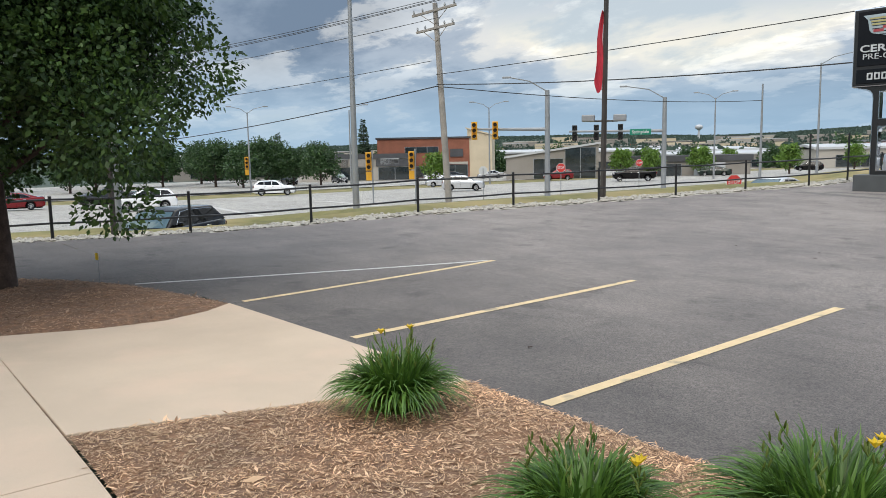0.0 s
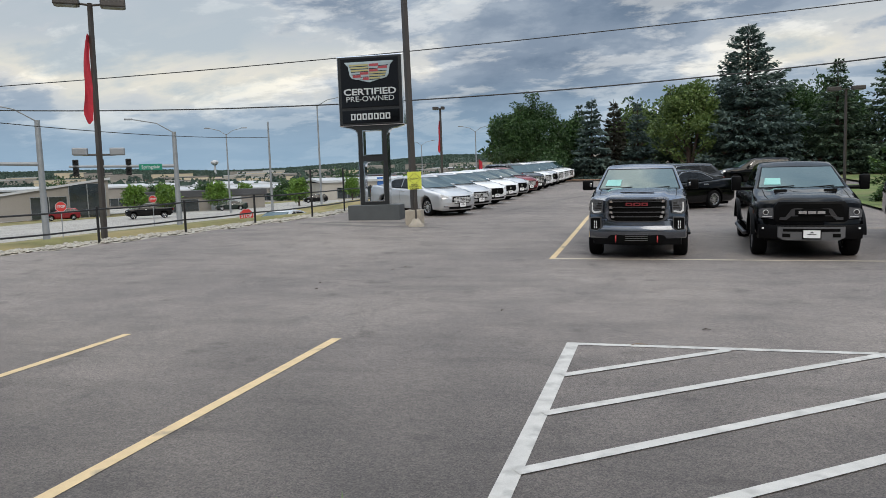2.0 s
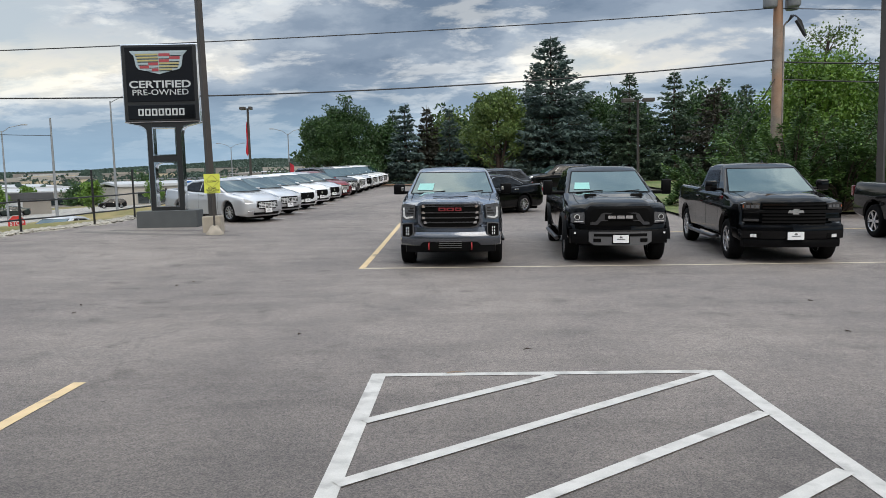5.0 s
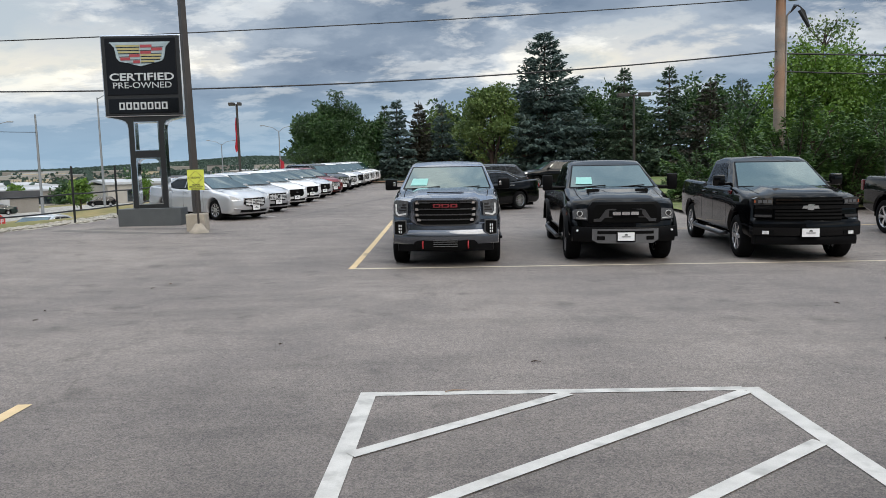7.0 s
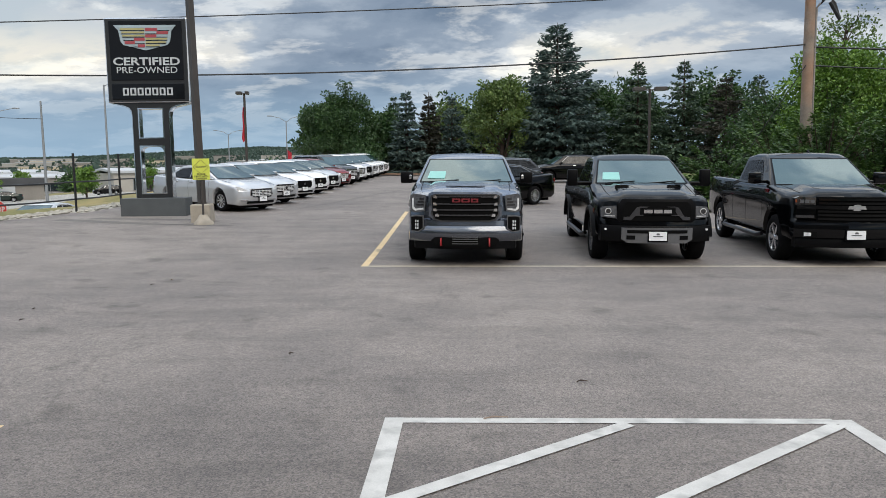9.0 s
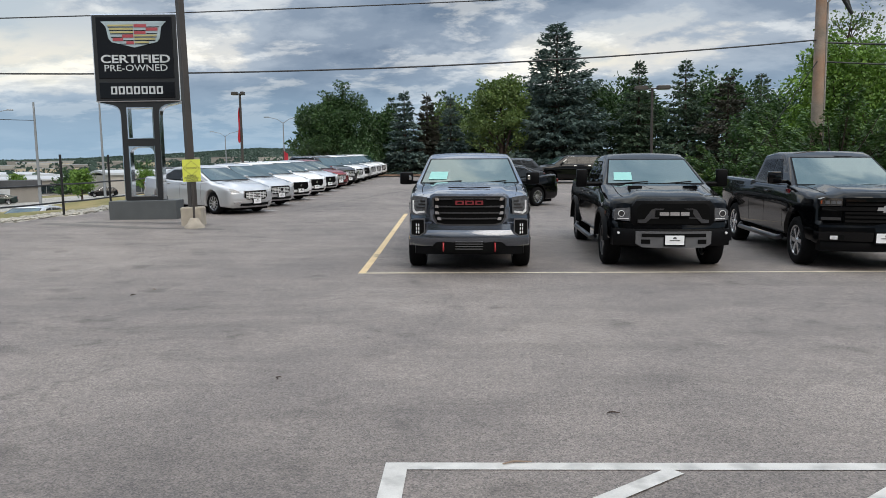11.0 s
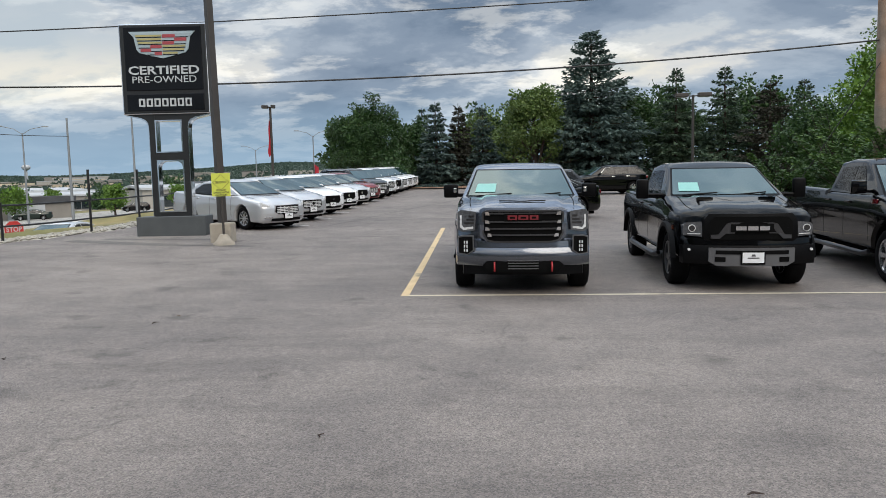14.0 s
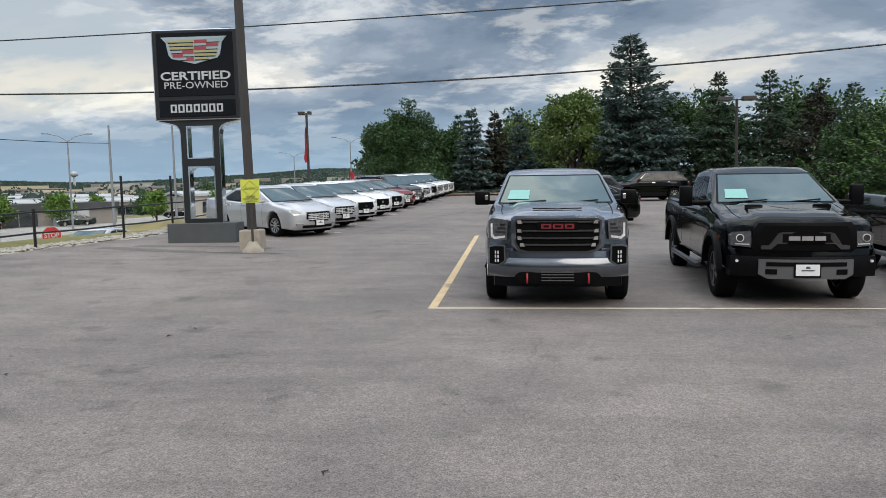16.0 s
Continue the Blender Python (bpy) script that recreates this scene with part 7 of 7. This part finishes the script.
broadleaf(18.6, 40.8, 7.6, 3.2, M["leaf_bright"], "bright green broadleaf tree", n=16200, leaf=0.20, clear=0.05, seed=19)

broadleaf(23.5, 39.0, 8.0, 3.6, M["leaf_bright"], "large bright green tree", n=14400, leaf=0.20, clear=0.05, seed=30)
broadleaf(24.7, 53.5, 11.65, 2.9, M["leaf_yel"], "tall thin tree with sparse leaves", n=1500, leaf=0.22, clear=0.35, seed=31)

broadleaf(27.5, 36.0, 8.5, 3.6, M["leaf_bright"], "large bright green tree", n=10800, leaf=0.21, clear=0.05, seed=33)
for i, (x, y, r, h) in enumerate(((9.7, 31.2, 2.0, 1.9), (11.6, 30.2, 2.3, 3.0), (13.6, 29.3, 2.4, 3.0), (15.8, 28.2, 2.4, 3.0), (10.4, 25.9, 2.0, 2.3), (11.2, 25.5, 2.0, 3.0), (13.0, 25.6, 2.2, 2.9), (14.6, 25.8, 2.4, 2.8), (17.2, 25.9, 2.4, 2.6), (12.6, 33.2, 2.4, 2.4), (17.5, 30.5, 2.6, 3.0), (19.8, 27.6, 2.6, 2.9))):
    juniper(x, y, r, h, 60 + i)
for i, (x, y, h, r) in enumerate(((-14.5, 72, 6.5, 3.0), (6, 75, 8, 4), (14, 76, 9, 4.5), (22, 72, 9, 4), (30, 62, 9, 4.5), (29, 48, 8, 4), (33, 40, 9, 4.5), (-2, 76, 7, 4))):
    broadleaf(x, y, h, r, M["leaf_dec"], "dark broadleaf tree in the woods behind", n=6300, leaf=0.38, clear=0.02, seed=70 + i, group="woods behind")

# grass and earth under the tree line
bank = sheet("bank", np.arange(-14, 44, 1.0), np.arange(58.5, 82, 1.0), lambda x, y: land_z(x, y) + 0.10 + 0.0 * x, M["mulch"], kind="structure")
tagged(bank, "brown needle-strewn bank under the conifers", "bank")
lawn = sheet("lawn", np.arange(7.5, 40, 1.0), np.arange(25.0, 60, 1.0), lambda x, y: land_z(x, y) + 0.12, M["lawn"],
             keep=lambda x, y: (x > 7.2 + 0.06 * (y - 25)) & ((y < 44) | (x > 11)), kind="structure")
tagged(lawn, "strip of green lawn at the side of the lot", "lawn")


# ---- daylilies ----
def daylily(x, y, r, h, n, seed, stalks, label):
    ob = thing("daylily", label, "plant", pose(x, y, 0.04), "daylilies")
    rng = random.Random(seed)
    bm = B()
    for i in range(n):
        a = rng.uniform(0, math.tau)
        lean = rng.uniform(0.15, 1.0) ** 0.8
        L = h * rng.uniform(0.85, 1.25)
        w = rng.uniform(0.008, 0.014)
        base = Vector((math.cos(a), math.sin(a), 0)) * r * 0.34 * rng.uniform(0.1, 1)
        d = Vector((math.cos(a), math.sin(a), 0))
        s = Vector((-d.y, d.x, 0))
        prev = None
        m = 7
        for k in range(m + 1):
            t = k / m
            reach = r * lean * (t ** 1.25) * 1.0
            z = L * (1.12 * t - 0.92 * lean * t ** 2.5)
            c = base + d * reach + Vector((0, 0, z)) + s * 0.03 * math.sin(3 * t + i)
            ww = w * (1 - t ** 2.2) + 0.0008
            fold = Vector((0, 0, -ww * 0.5))
            row = [bm.verts.new(c - s * ww), bm.verts.new(c + fold), bm.verts.new(c + s * ww)]
            if prev:
                for q in (0, 1):
                    bm.faces.new((prev[q], prev[q + 1], row[q + 1], row[q]))
            prev = row
    part("foliage", bm, M["lily"], ob, "dense arching green blades", smooth=True, kind="stuff")
    for k in range(stalks):
        a = rng.uniform(0, math.tau)
        q = r * rng.uniform(0.2, 0.62)
        top = Vector((math.cos(a) * q, math.sin(a) * q, h * rng.uniform(0.85, 1.06)))
        bm = B(); tube(bm, [(top.x * 0.2, top.y * 0.2, 0.02), top * 0.6 + Vector((0, 0, 0.06)), top], 0.004, 5)
        st = part("flower_stalk", bm, M["lily"], ob)
        for j in range(4):
            bm = B()
            b = top + Vector((rng.uniform(-0.03, 0.03), rng.uniform(-0.03, 0.03), -0.03 * j))
            e = b + Vector((rng.uniform(-0.03, 0.03), rng.uniform(-0.03, 0.03), 0.055))
            tube(bm, [b, b.lerp(e, 0.5), e], [0.003, 0.007, 0.002], 6)
            part("bud", bm, M["lily_bud"], st)
        if k % 8 == 0:
            bm = B()
            for j in range(6):
                an = j * math.tau / 6
                u = Vector((math.cos(an), math.sin(an), 0))
                v = Vector((-u.y, u.x, 0))
                b = top + Vector((0, 0, 0.02))
                pts = [b, b + u * 0.018 + v * 0.010 + Vector((0, 0, 0.03)), b + u * 0.038 + Vector((0, 0, 0.04)), b + u * 0.018 - v * 0.010 + Vector((0, 0, 0.03))]
                bm.faces.new([bm.verts.new(p) for p in pts])
            part("flower", bm, M["lily_flower"], st, "yellow-orange flower")
    return ob


daylily(-3.46, -0.46, 0.46, 0.47, 900, 1, 9, "green daylily clump with a few yellow flowers in mulch")
daylily(-0.66, 0.0, 0.60, 0.46, 1000, 2, 10, "large green daylily clump with yellow flowers in mulch")
daylily(-1.50, -0.72, 0.48, 0.36, 640, 3, 12, "green daylily clump with flower buds in mulch")


def marker_flag(x, y):
    ob = thing("marker_flag", "small yellow utility marker flag on a wire", "flag", pose(x, y, 0.05))
    bm = B(); tube(bm, [(0, 0, -0.05), (0.01, 0, 0.42)], 0.003, 5)
    part("wire", bm, M["galv"], ob)
    bm = B()
    g = [[bm.verts.new((0.01 - 0.13 * i / 4, 0.015 * math.sin(i * 1.3), 0.42 - 0.10 * j)) for i in range(5)] for j in (0, 1)]
    for i in range(4):
        bm.faces.new((g[0][i], g[0][i + 1], g[1][i + 1], g[1][i]))
    part("flag", bm, M["lily_flower"], ob)


marker_flag(-11.05, -0.62)
street_light(-21.9, 2.45, 9.0, ((1, 1.6, 0.6),), yaw=20)
lot_lamp(-19.0, 1.6, 5.2, (-1, 1), "bronze lamp post by the fence behind the tree", 0.0, None, 0, 0.075)


def twig(x, y, length, yaw, mat, label):
    ob = thing("twig", label, "twig", pose(x, y, float(lot_z(x, y)), 0, 0, yaw), "litter on the asphalt")
    bm = B(); tube(bm, [(-length / 2, 0, 0.012), (-length * 0.1, 0.015, 0.016), (length / 2, -0.01, 0.012)], [0.004, 0.007, 0.003], 6)
    part("stem", bm, mat, ob)
    bm = B(); tube(bm, [(-length * 0.1, 0.012, 0.012), (length * 0.15, 0.03, 0.010)], [0.005, 0.002], 5)
    part("side_shoot", bm, mat, ob)


rng_twig = random.Random(21)
twig(0.28, 5.55, 0.17, 15, M["wood_pole"], "brown scrap of bark on the painted line")
for k in range(12):
    twig(rng_twig.uniform(-7, 5), rng_twig.uniform(1.5, 12), rng_twig.uniform(0.05, 0.10), rng_twig.uniform(0, 180), rng_twig.choice((M["bark"], M["bark"], M["wood_pole"])), "small dark twig lying on the asphalt")
# the broken, dirty seam of asphalt before the sign
seam = thing("asphalt_seam", "dark broken asphalt seam before the sign", "car park", kind="structure")
for p, q, w in (((-12.0, 21.7), (-8.6, 20.5), 0.5), ((-11.2, 22.1), (-8.2, 21.9), 0.35), ((-8.9, 20.6), (-6.4, 20.2), 0.25), ((-5.2, 31.0), (-2.4, 44.0), 0.10), ((-6.0, 26.0), (-4.6, 33.0), 0.06)):
    painted(p, q, w, M["seam"], seam, lift=0.004)

# ---- the town beyond the road ----
M["brick"] = material("orange_brick", (0.26, 0.10, 0.062), 0.9, vary=0.15, scale=0.6, fine=6, bump=0.2)
M["beige"] = material("beige_render", (0.55, 0.47, 0.34), 0.9, vary=0.08, scale=0.4, fine=5, bump=0.1)
M["pale_wall"] = material("pale_wall", (0.40, 0.375, 0.335), 0.85, vary=0.08, scale=0.3, fine=5, bump=0.1)
M["grey_wall"] = material("grey_wall", (0.27, 0.25, 0.225), 0.85, vary=0.1, scale=0.3, fine=5, bump=0.1)
M["dark_roof"] = material("dark_roofing", (0.07, 0.072, 0.078), 0.9, vary=0.15, scale=0.5, fine=6, bump=0.2)
M["white_roof"] = material("white_metal_roof", (0.46, 0.475, 0.49), 0.6, vary=0.06, scale=0.2, fine=4, bump=0.0)
M["shop_glass"] = material("shop_glass", (0.02, 0.028, 0.032), 0.05, vary=0.2, scale=0.6, fine=4, bump=0.0, spec=0.8)
M["blue_sign"] = material("blue_sign_face", (0.03, 0.12, 0.38), 0.5, vary=0.05, scale=2, fine=10, bump=0.0)


def building(name, label, p, q, depth, height, wall, roof, windows=(), parapet=0.5, rise=0.0, bands=(), z=None, gable=0.0):
    """A building whose front runs from p to q; windows are (x0, x1, z0, z1) along the front."""
    p, q = Vector(p), Vector(q)
    L = (q - p).length
    yaw = math.degrees(math.atan2(q.y - p.y, q.x - p.x))
    z0 = (min(float(land_z(*p)), float(land_z(*q))) if z is None else z) - 0.1
    ob = thing(name, label, "building", pose(p.x, p.y, z0, 0, 0, yaw), "buildings of the town")
    bm = B(); plate(bm, [(0, -0.5), (L, -0.5), (L, height + rise), (0, height)], 0, depth, "y")
    part("wall", bm, wall, ob)
    if gable:
        bm = B(); plate(bm, [(-0.5, height + 0.01), (depth / 2, height + gable), (depth + 0.5, height + 0.01), (depth + 0.5, height + 0.5), (depth / 2, height + gable + 0.5), (-0.5, height + 0.5)], -0.4, L + 0.4, "x")
        part("roof", bm, roof, ob)
    else:
        bm = B(); plate(bm, [(-0.35, height + 0.01), (L + 0.35, height + rise + 0.01), (L + 0.35, height + rise + parapet), (-0.35, height + parapet)], -0.35, depth + 0.35, "y")
        part("roof", bm, roof, ob)
    for x0, x1, a, b in windows:
        bm = B(); box(bm, x0 * L - 0.06, x1 * L + 0.06, -0.10, 0.05, a - 0.06, b + 0.06)
        f = part("window", bm, M["galv"], ob)
        n = max(1, int((x1 - x0) * L / 2.2))
        for k in range(n):
            w = (x1 - x0) * L / n
            bm = B(); box(bm, x0 * L + k * w + 0.06, x0 * L + (k + 1) * w - 0.06, -0.14, -0.10, a, b)
            part("pane", bm, M["shop_glass"], f)
    for x0, x1, a, b, mat in bands:
        bm = B(); box(bm, x0 * L, x1 * L, -0.25, 0.0, a, b)
        part("fascia", bm, mat, ob)
    return ob


building("shop", "low grey and white shop with dark awnings", (-133, 64.7), (-121.2, 84.1), 14, 4.6, M["pale_wall"], M["dark_roof"],
         ((0.33, 0.62, 0.4, 2.8), (0.68, 0.97, 0.4, 2.8)), 0.9, 0, ((0.30, 0.64, 3.0, 4.5, M["grey_wall"]), (0.34, 0.42, 3.1, 5.2, M["white_roof"]), (0.66, 1.0, 3.0, 4.4, M["dark_roof"]), (0.70, 0.86, 3.4, 5.0, M["white_roof"])))
building("office_building", "orange brick office with ribbon windows", (-138, 86.2), (-126.2, 102.4), 18, 8.6, M["brick"], M["dark_roof"],
         ((0.30, 0.66, 5.6, 6.8), (0.36, 0.62, 0.4, 2.6), (0.70, 0.98, 0.4, 2.8)), 0.35, 0, ((0.79, 0.93, 4.6, 6.3, M["dark_roof"]), (0.72, 0.98, 3.0, 3.5, M["pale_wall"])))
building("stair_tower", "tall beige rendered tower beside the brick office", (-126.6, 102.2), (-122.8, 106.0), 10, 10.6, M["beige"], M["beige"], (), 0.3, -1.6)
building("showroom", "glass showroom under a sloping white roof", (-95.0, 84.6), (-84.0, 95.6), 14, 3.8, M["grey_wall"], M["white_roof"],
         ((0.30, 0.62, 0.3, 3.6), (0.64, 0.97, 0.3, 5.4)), 0.35, 2.2)
building("garage", "low dark-roofed garage with a white door", (-80.5, 98.5), (-66, 112), 12, 2.6, M["grey_wall"], M["dark_roof"], ((0.2, 0.45, 0.3, 2.2),), 1.0, 0, ((0.55, 0.8, 0.2, 2.4, M["white_roof"]),))
building("store", "long low pale store with a blue sign", (-74, 150), (-44, 172), 26, 4.0, M["pale_wall"], M["white_roof"], ((0.1, 0.4, 0.5, 2.8), (0.5, 0.9, 0.5, 2.8)), 0.5, 0, ((0.35, 0.42, 2.9, 4.9, M["blue_sign"]),), gable=0.7)
building("warehouse", "long white-roofed warehouse in the valley", (-205, 205), (-150, 262), 60, 8.0, M["grey_wall"], M["white_roof"], ((0.1, 0.9, 4.0, 5.2),), 0.9, gable=1.0)
building("warehouse", "long white-roofed warehouse in the valley", (-150, 300), (-80, 336), 60, 8.5, M["grey_wall"], M["white_roof"], ((0.1, 0.9, 4.4, 5.6),), 0.9, gable=1.0)
building("warehouse", "white-roofed warehouse further along", (-96, 262), (-66, 282), 40, 5.5, M["pale_wall"], M["white_roof"], ((0.1, 0.9, 3.0, 4.4),), 0.7, gable=0.8)
for p, q, dep, h in (((-150, 196), (-112, 226), 40, 5.0), ((-60, 262), (-24, 272), 36, 5.0), ((-190, 150), (-150, 190), 40, 6.5), ((-60, 330), (10, 338), 50, 8.0), ((-240, 290), (-160, 350), 60, 9.0), ((-40, 430), (50, 436), 60, 9.0), ((-190, 420), (-90, 460), 70, 10.0)):
    building("warehouse", "long low warehouse with a white metal roof", p, q, dep, h, M["grey_wall"], M["white_roof"], ((0.08, 0.45, 1.2, 3.4), (0.55, 0.92, 1.2, 3.4)), 1.2, gable=dep * 0.02)
rng_town = random.Random(9)
for i in range(240):
    a = math.radians(rng_town.uniform(88, 160))
    r = 260 * (1500 / 260) ** rng_town.uniform(0, 1)
    x, y = -10 + r * math.cos(a), r * math.sin(a)
    w, h = rng_town.uniform(16, 50) * (1 + r / 1500), rng_town.uniform(3.5, 7) * (1 + r / 2500)
    d = Vector((math.sin(a), -math.cos(a))) * w / 2
    wall, words = rng_town.choice(((M["pale_wall"], "pale"), (M["beige"], "beige"), (M["grey_wall"], "grey"), (M["brick"], "brick")))
    building("store", f"low {words} commercial building far off in the valley", (x - d.x, y - d.y), (x + d.x, y + d.y), w * 0.6, h, wall, rng_town.choice((M["white_roof"], M["dark_roof"], M["white_roof"])), ((0.1, 0.9, 1.0, 3.0),) if r < 560 else (), 0.6, gable=rng_town.choice((0.0, 0.4, w * 0.03)))


for i in range(70):
    a = math.radians(rng_town.uniform(94, 150))
    r = rng_town.uniform(1250, 1900)
    x, y = -10 + r * math.cos(a), r * math.sin(a)
    w, h = rng_town.uniform(35, 95), rng_town.uniform(8, 14)
    d = Vector((math.sin(a), -math.cos(a))) * w / 2
    building("store", "pale commercial building far off below the ridge", (x - d.x, y - d.y), (x + d.x, y + d.y), w * 0.5, h, rng_town.choice((M["pale_wall"], M["grey_wall"], M["beige"])), rng_town.choice((M["white_roof"], M["pale_wall"], M["dark_roof"])), (), 1.0, gable=0.0)


def water_tower(x, y):
    ob = thing("water_tower", "white water tower on the far ridge", "water tower", pose(x, y, float(land_z(x, y))))
    bm = B(); tube(bm, [(0, 0, -5), (0, 0, 26)], [4, 2.2], 10); part("stem", bm, M["white_roof"], ob)
    bm = B(); tube(bm, [(0, 0, 24), (0, 0, 28), (0, 0, 33), (0, 0, 37), (0, 0, 39)], [3, 9, 11, 8, 1], 16); part("tank", bm, M["white_roof"], ob, smooth=60)


water_tower(-1200, 1805)

# trees of the town: four built once, then set out again
protos = [broadleaf(-112, 58, 6.2, 3.4, M["leaf_dec"], "green broadleaf tree by the shops", n=6000, leaf=0.40, clear=0.08, seed=101, group="trees of the town"),
          broadleaf(-88, 64, 5.0, 2.0, M["leaf_bright"], "small bright green street tree", n=2200, leaf=0.38, clear=0.15, seed=102, group="trees of the town"),
          broadleaf(-150, 60, 8.0, 4.8, M["leaf_dec"], "large dark green tree behind the shops", n=10000, leaf=0.38, clear=0.04, seed=103, group="trees of the town"),
          broadleaf(-168, 70, 8.0, 4.8, M["leaf_dec"], "dark green tree in the valley", n=3000, leaf=0.7, clear=0.03, seed=104, group="trees of the town")]
rng_tree = random.Random(12)
for x, y, k in ((-120, 52, 2), (-128, 46, 2), (-138, 40, 2), (-146, 50, 2), (-150, 34, 2), (-135, 28, 2), (-140, 15, 2), (-128, 8, 2), (-118, -4, 2), (-125, 22, 0), (-118, 56, 0), (-116, 46, 0), (-150, 78, 2), (-160, 104, 2), (-155, 122, 2),
                (-108, 112, 1), (-99, 106, 1), (-80, 96.5, 1), (-76, 99, 1), (-70, 104, 1), (-60, 113, 1), (-45, 128, 1), (-36, 130, 1), (-33, 134, 1), (-24, 150, 1), (-62, 140, 1), (-110, 135, 1), (-90, 145, 1)):
    copy_thing(protos[k], pose(x, y, float(land_z(x, y)) - 0.2, 0, 0, rng_tree.uniform(0, 360)))
for i in range(110):
    a = math.radians(rng_tree.uniform(92, 172))
    r = rng_tree.uniform(175, 560)
    x, y = -10 + r * math.cos(a), r * math.sin(a)
    copy_thing(protos[3], pose(x, y, float(land_z(x, y)) - 1.5, 0, 0, rng_tree.uniform(0, 360)))

conifer(-143.7, 86.3, 13.5, 2.4, M["needle"], "tall dark spruce behind the shops", 24, 0.9, 41)
conifer(-152.5, 69.8, 10.65, 2.0, M["needle"], "dark spruce among the broadleaf trees", 24, 0.9, 42)


def far_woods():
    rng = np.random.RandomState(3)
    n = 120000
    a = np.radians(rng.uniform(60, 185, n))
    r = 1350 * (3300 / 1350) ** rng.uniform(0, 1, n)
    x, y = -20 + r * np.cos(a), 20 + r * np.sin(a)
    s = np.clip(r / 480, 2.2, 5.5) * rng.uniform(0.6, 1.2, n)
    z = land_z(x, y) + rng.uniform(-0.2, 0.25, n) * s
    d = rng.normal(0, 0.5, (n, 3)) + np.array([0, 0, 0.8])
    p = np.stack([x, y, z], 1)
    # round crowns among the roofs of the town
    k, m = 1700, 36
    a = np.radians(rng.uniform(92, 165, k))
    r = 250 * (1700 / 250) ** rng.uniform(0, 1, k)
    cx, cy = -20 + r * np.cos(a), 20 + r * np.sin(a)
    h = rng.uniform(2.2, 4.2, k) * (1 + r / 1500)
    ball = rng.normal(0, 1, (k, m, 3))
    ball /= np.linalg.norm(ball, axis=2, keepdims=True)
    crown = np.stack([cx, cy, land_z(cx, cy) + h * 0.85], 1)[:, None, :] + ball * (h[:, None, None] * np.array([1.15, 1.15, 0.85])) * rng.uniform(0.6, 1, (k, m, 1))
    p = np.concatenate([p, crown.reshape(-1, 3)])
    d = np.concatenate([d, ball.reshape(-1, 3)])
    s = np.concatenate([s, np.repeat(h * 0.62, m)])
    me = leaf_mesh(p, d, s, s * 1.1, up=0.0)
    tagged(part("far_woods", me, M["far_leaf_hazed"], kind="stuff"), "dark woods over the valley and hills, distance haze put into their colour", "woods")


# the pale blue-green haze of distance is painted into these leaves' base colour
M["far_leaf_hazed"] = leaf_material("far_woods", (0.048, 0.080, 0.066), (0.072, 0.110, 0.092), 1.0)
far_woods()


# ---- traffic and cars beyond the fence ----
def on_land(x, y, yaw, lift=0.06):
    return pose(x, y, float(land_z(x, y)) + lift, 0, 0, yaw)


TRAFFIC = ((-77.5, 36.0, "suv", "white", 90, "white crossover driving on the road"), (-79.7, 56.0, "sedan", "silver", -90, "silver saloon car driving on the road"), (-62.5, 51.5, "suv", "silver", 90, "silver crossover driving on the road"),
           (-68.5, 101.0, "sedan", "green", -90, "dark green saloon car on the road"), (-68.0, 130, "suv", "black", -90, "black crossover on the road"), (-61.5, 12.2, "suv", "white", -90, "white crossover waiting at the junction"),
           (-74.0, 4.5, "sedan", "red", -90, "red saloon car on the road"), (-83.6, 82.0, "suv", "red", -90, "dark red crossover on the road"),
           (-110, 78, "suv", "white", -80, "white crossover parked at the shops"), (-113, 83.5, "sedan", "dark", -80, "dark saloon car parked at the shops"), (-109, 90, "sedan", "silver", -80, "silver saloon car parked at the shops"), (-118, 66, "suv", "dark", 20, "dark crossover parked at the shops"), (-122, 58, "suv", "black", 20, "black crossover parked at the shops"))
for x, y, kind, key, turn, label in TRAFFIC:
    passenger_car(kind, key, on_land(x, y, toward(x, y) + turn, 0.10), label, "car", "cars beyond the fence")
plain = plain_pickup(on_land(-66.5, 78.0, toward(-66.5, 78) - 90, 0.10))
tagged(plain, "black pickup truck driving on the road", group="cars beyond the fence")
plain = plain_pickup(on_land(-68.0, 11.0, toward(-68, 11) - 90, 0.10), PAINT["dark"])
tagged(plain, "dark grey pickup truck at the junction", group="cars beyond the fence")
passenger_car("suv", "black", on_land(-22.3, 2.5, 38.0, 0.02), "black crossover with a pale roof on the drive below the fence", "car", "cars beyond the fence")
passenger_car("sedan", "silver", on_land(-17.7, 28.0, 0.0, 0.02), "silver saloon car on the bank below the fence", "car", "cars beyond the fence")
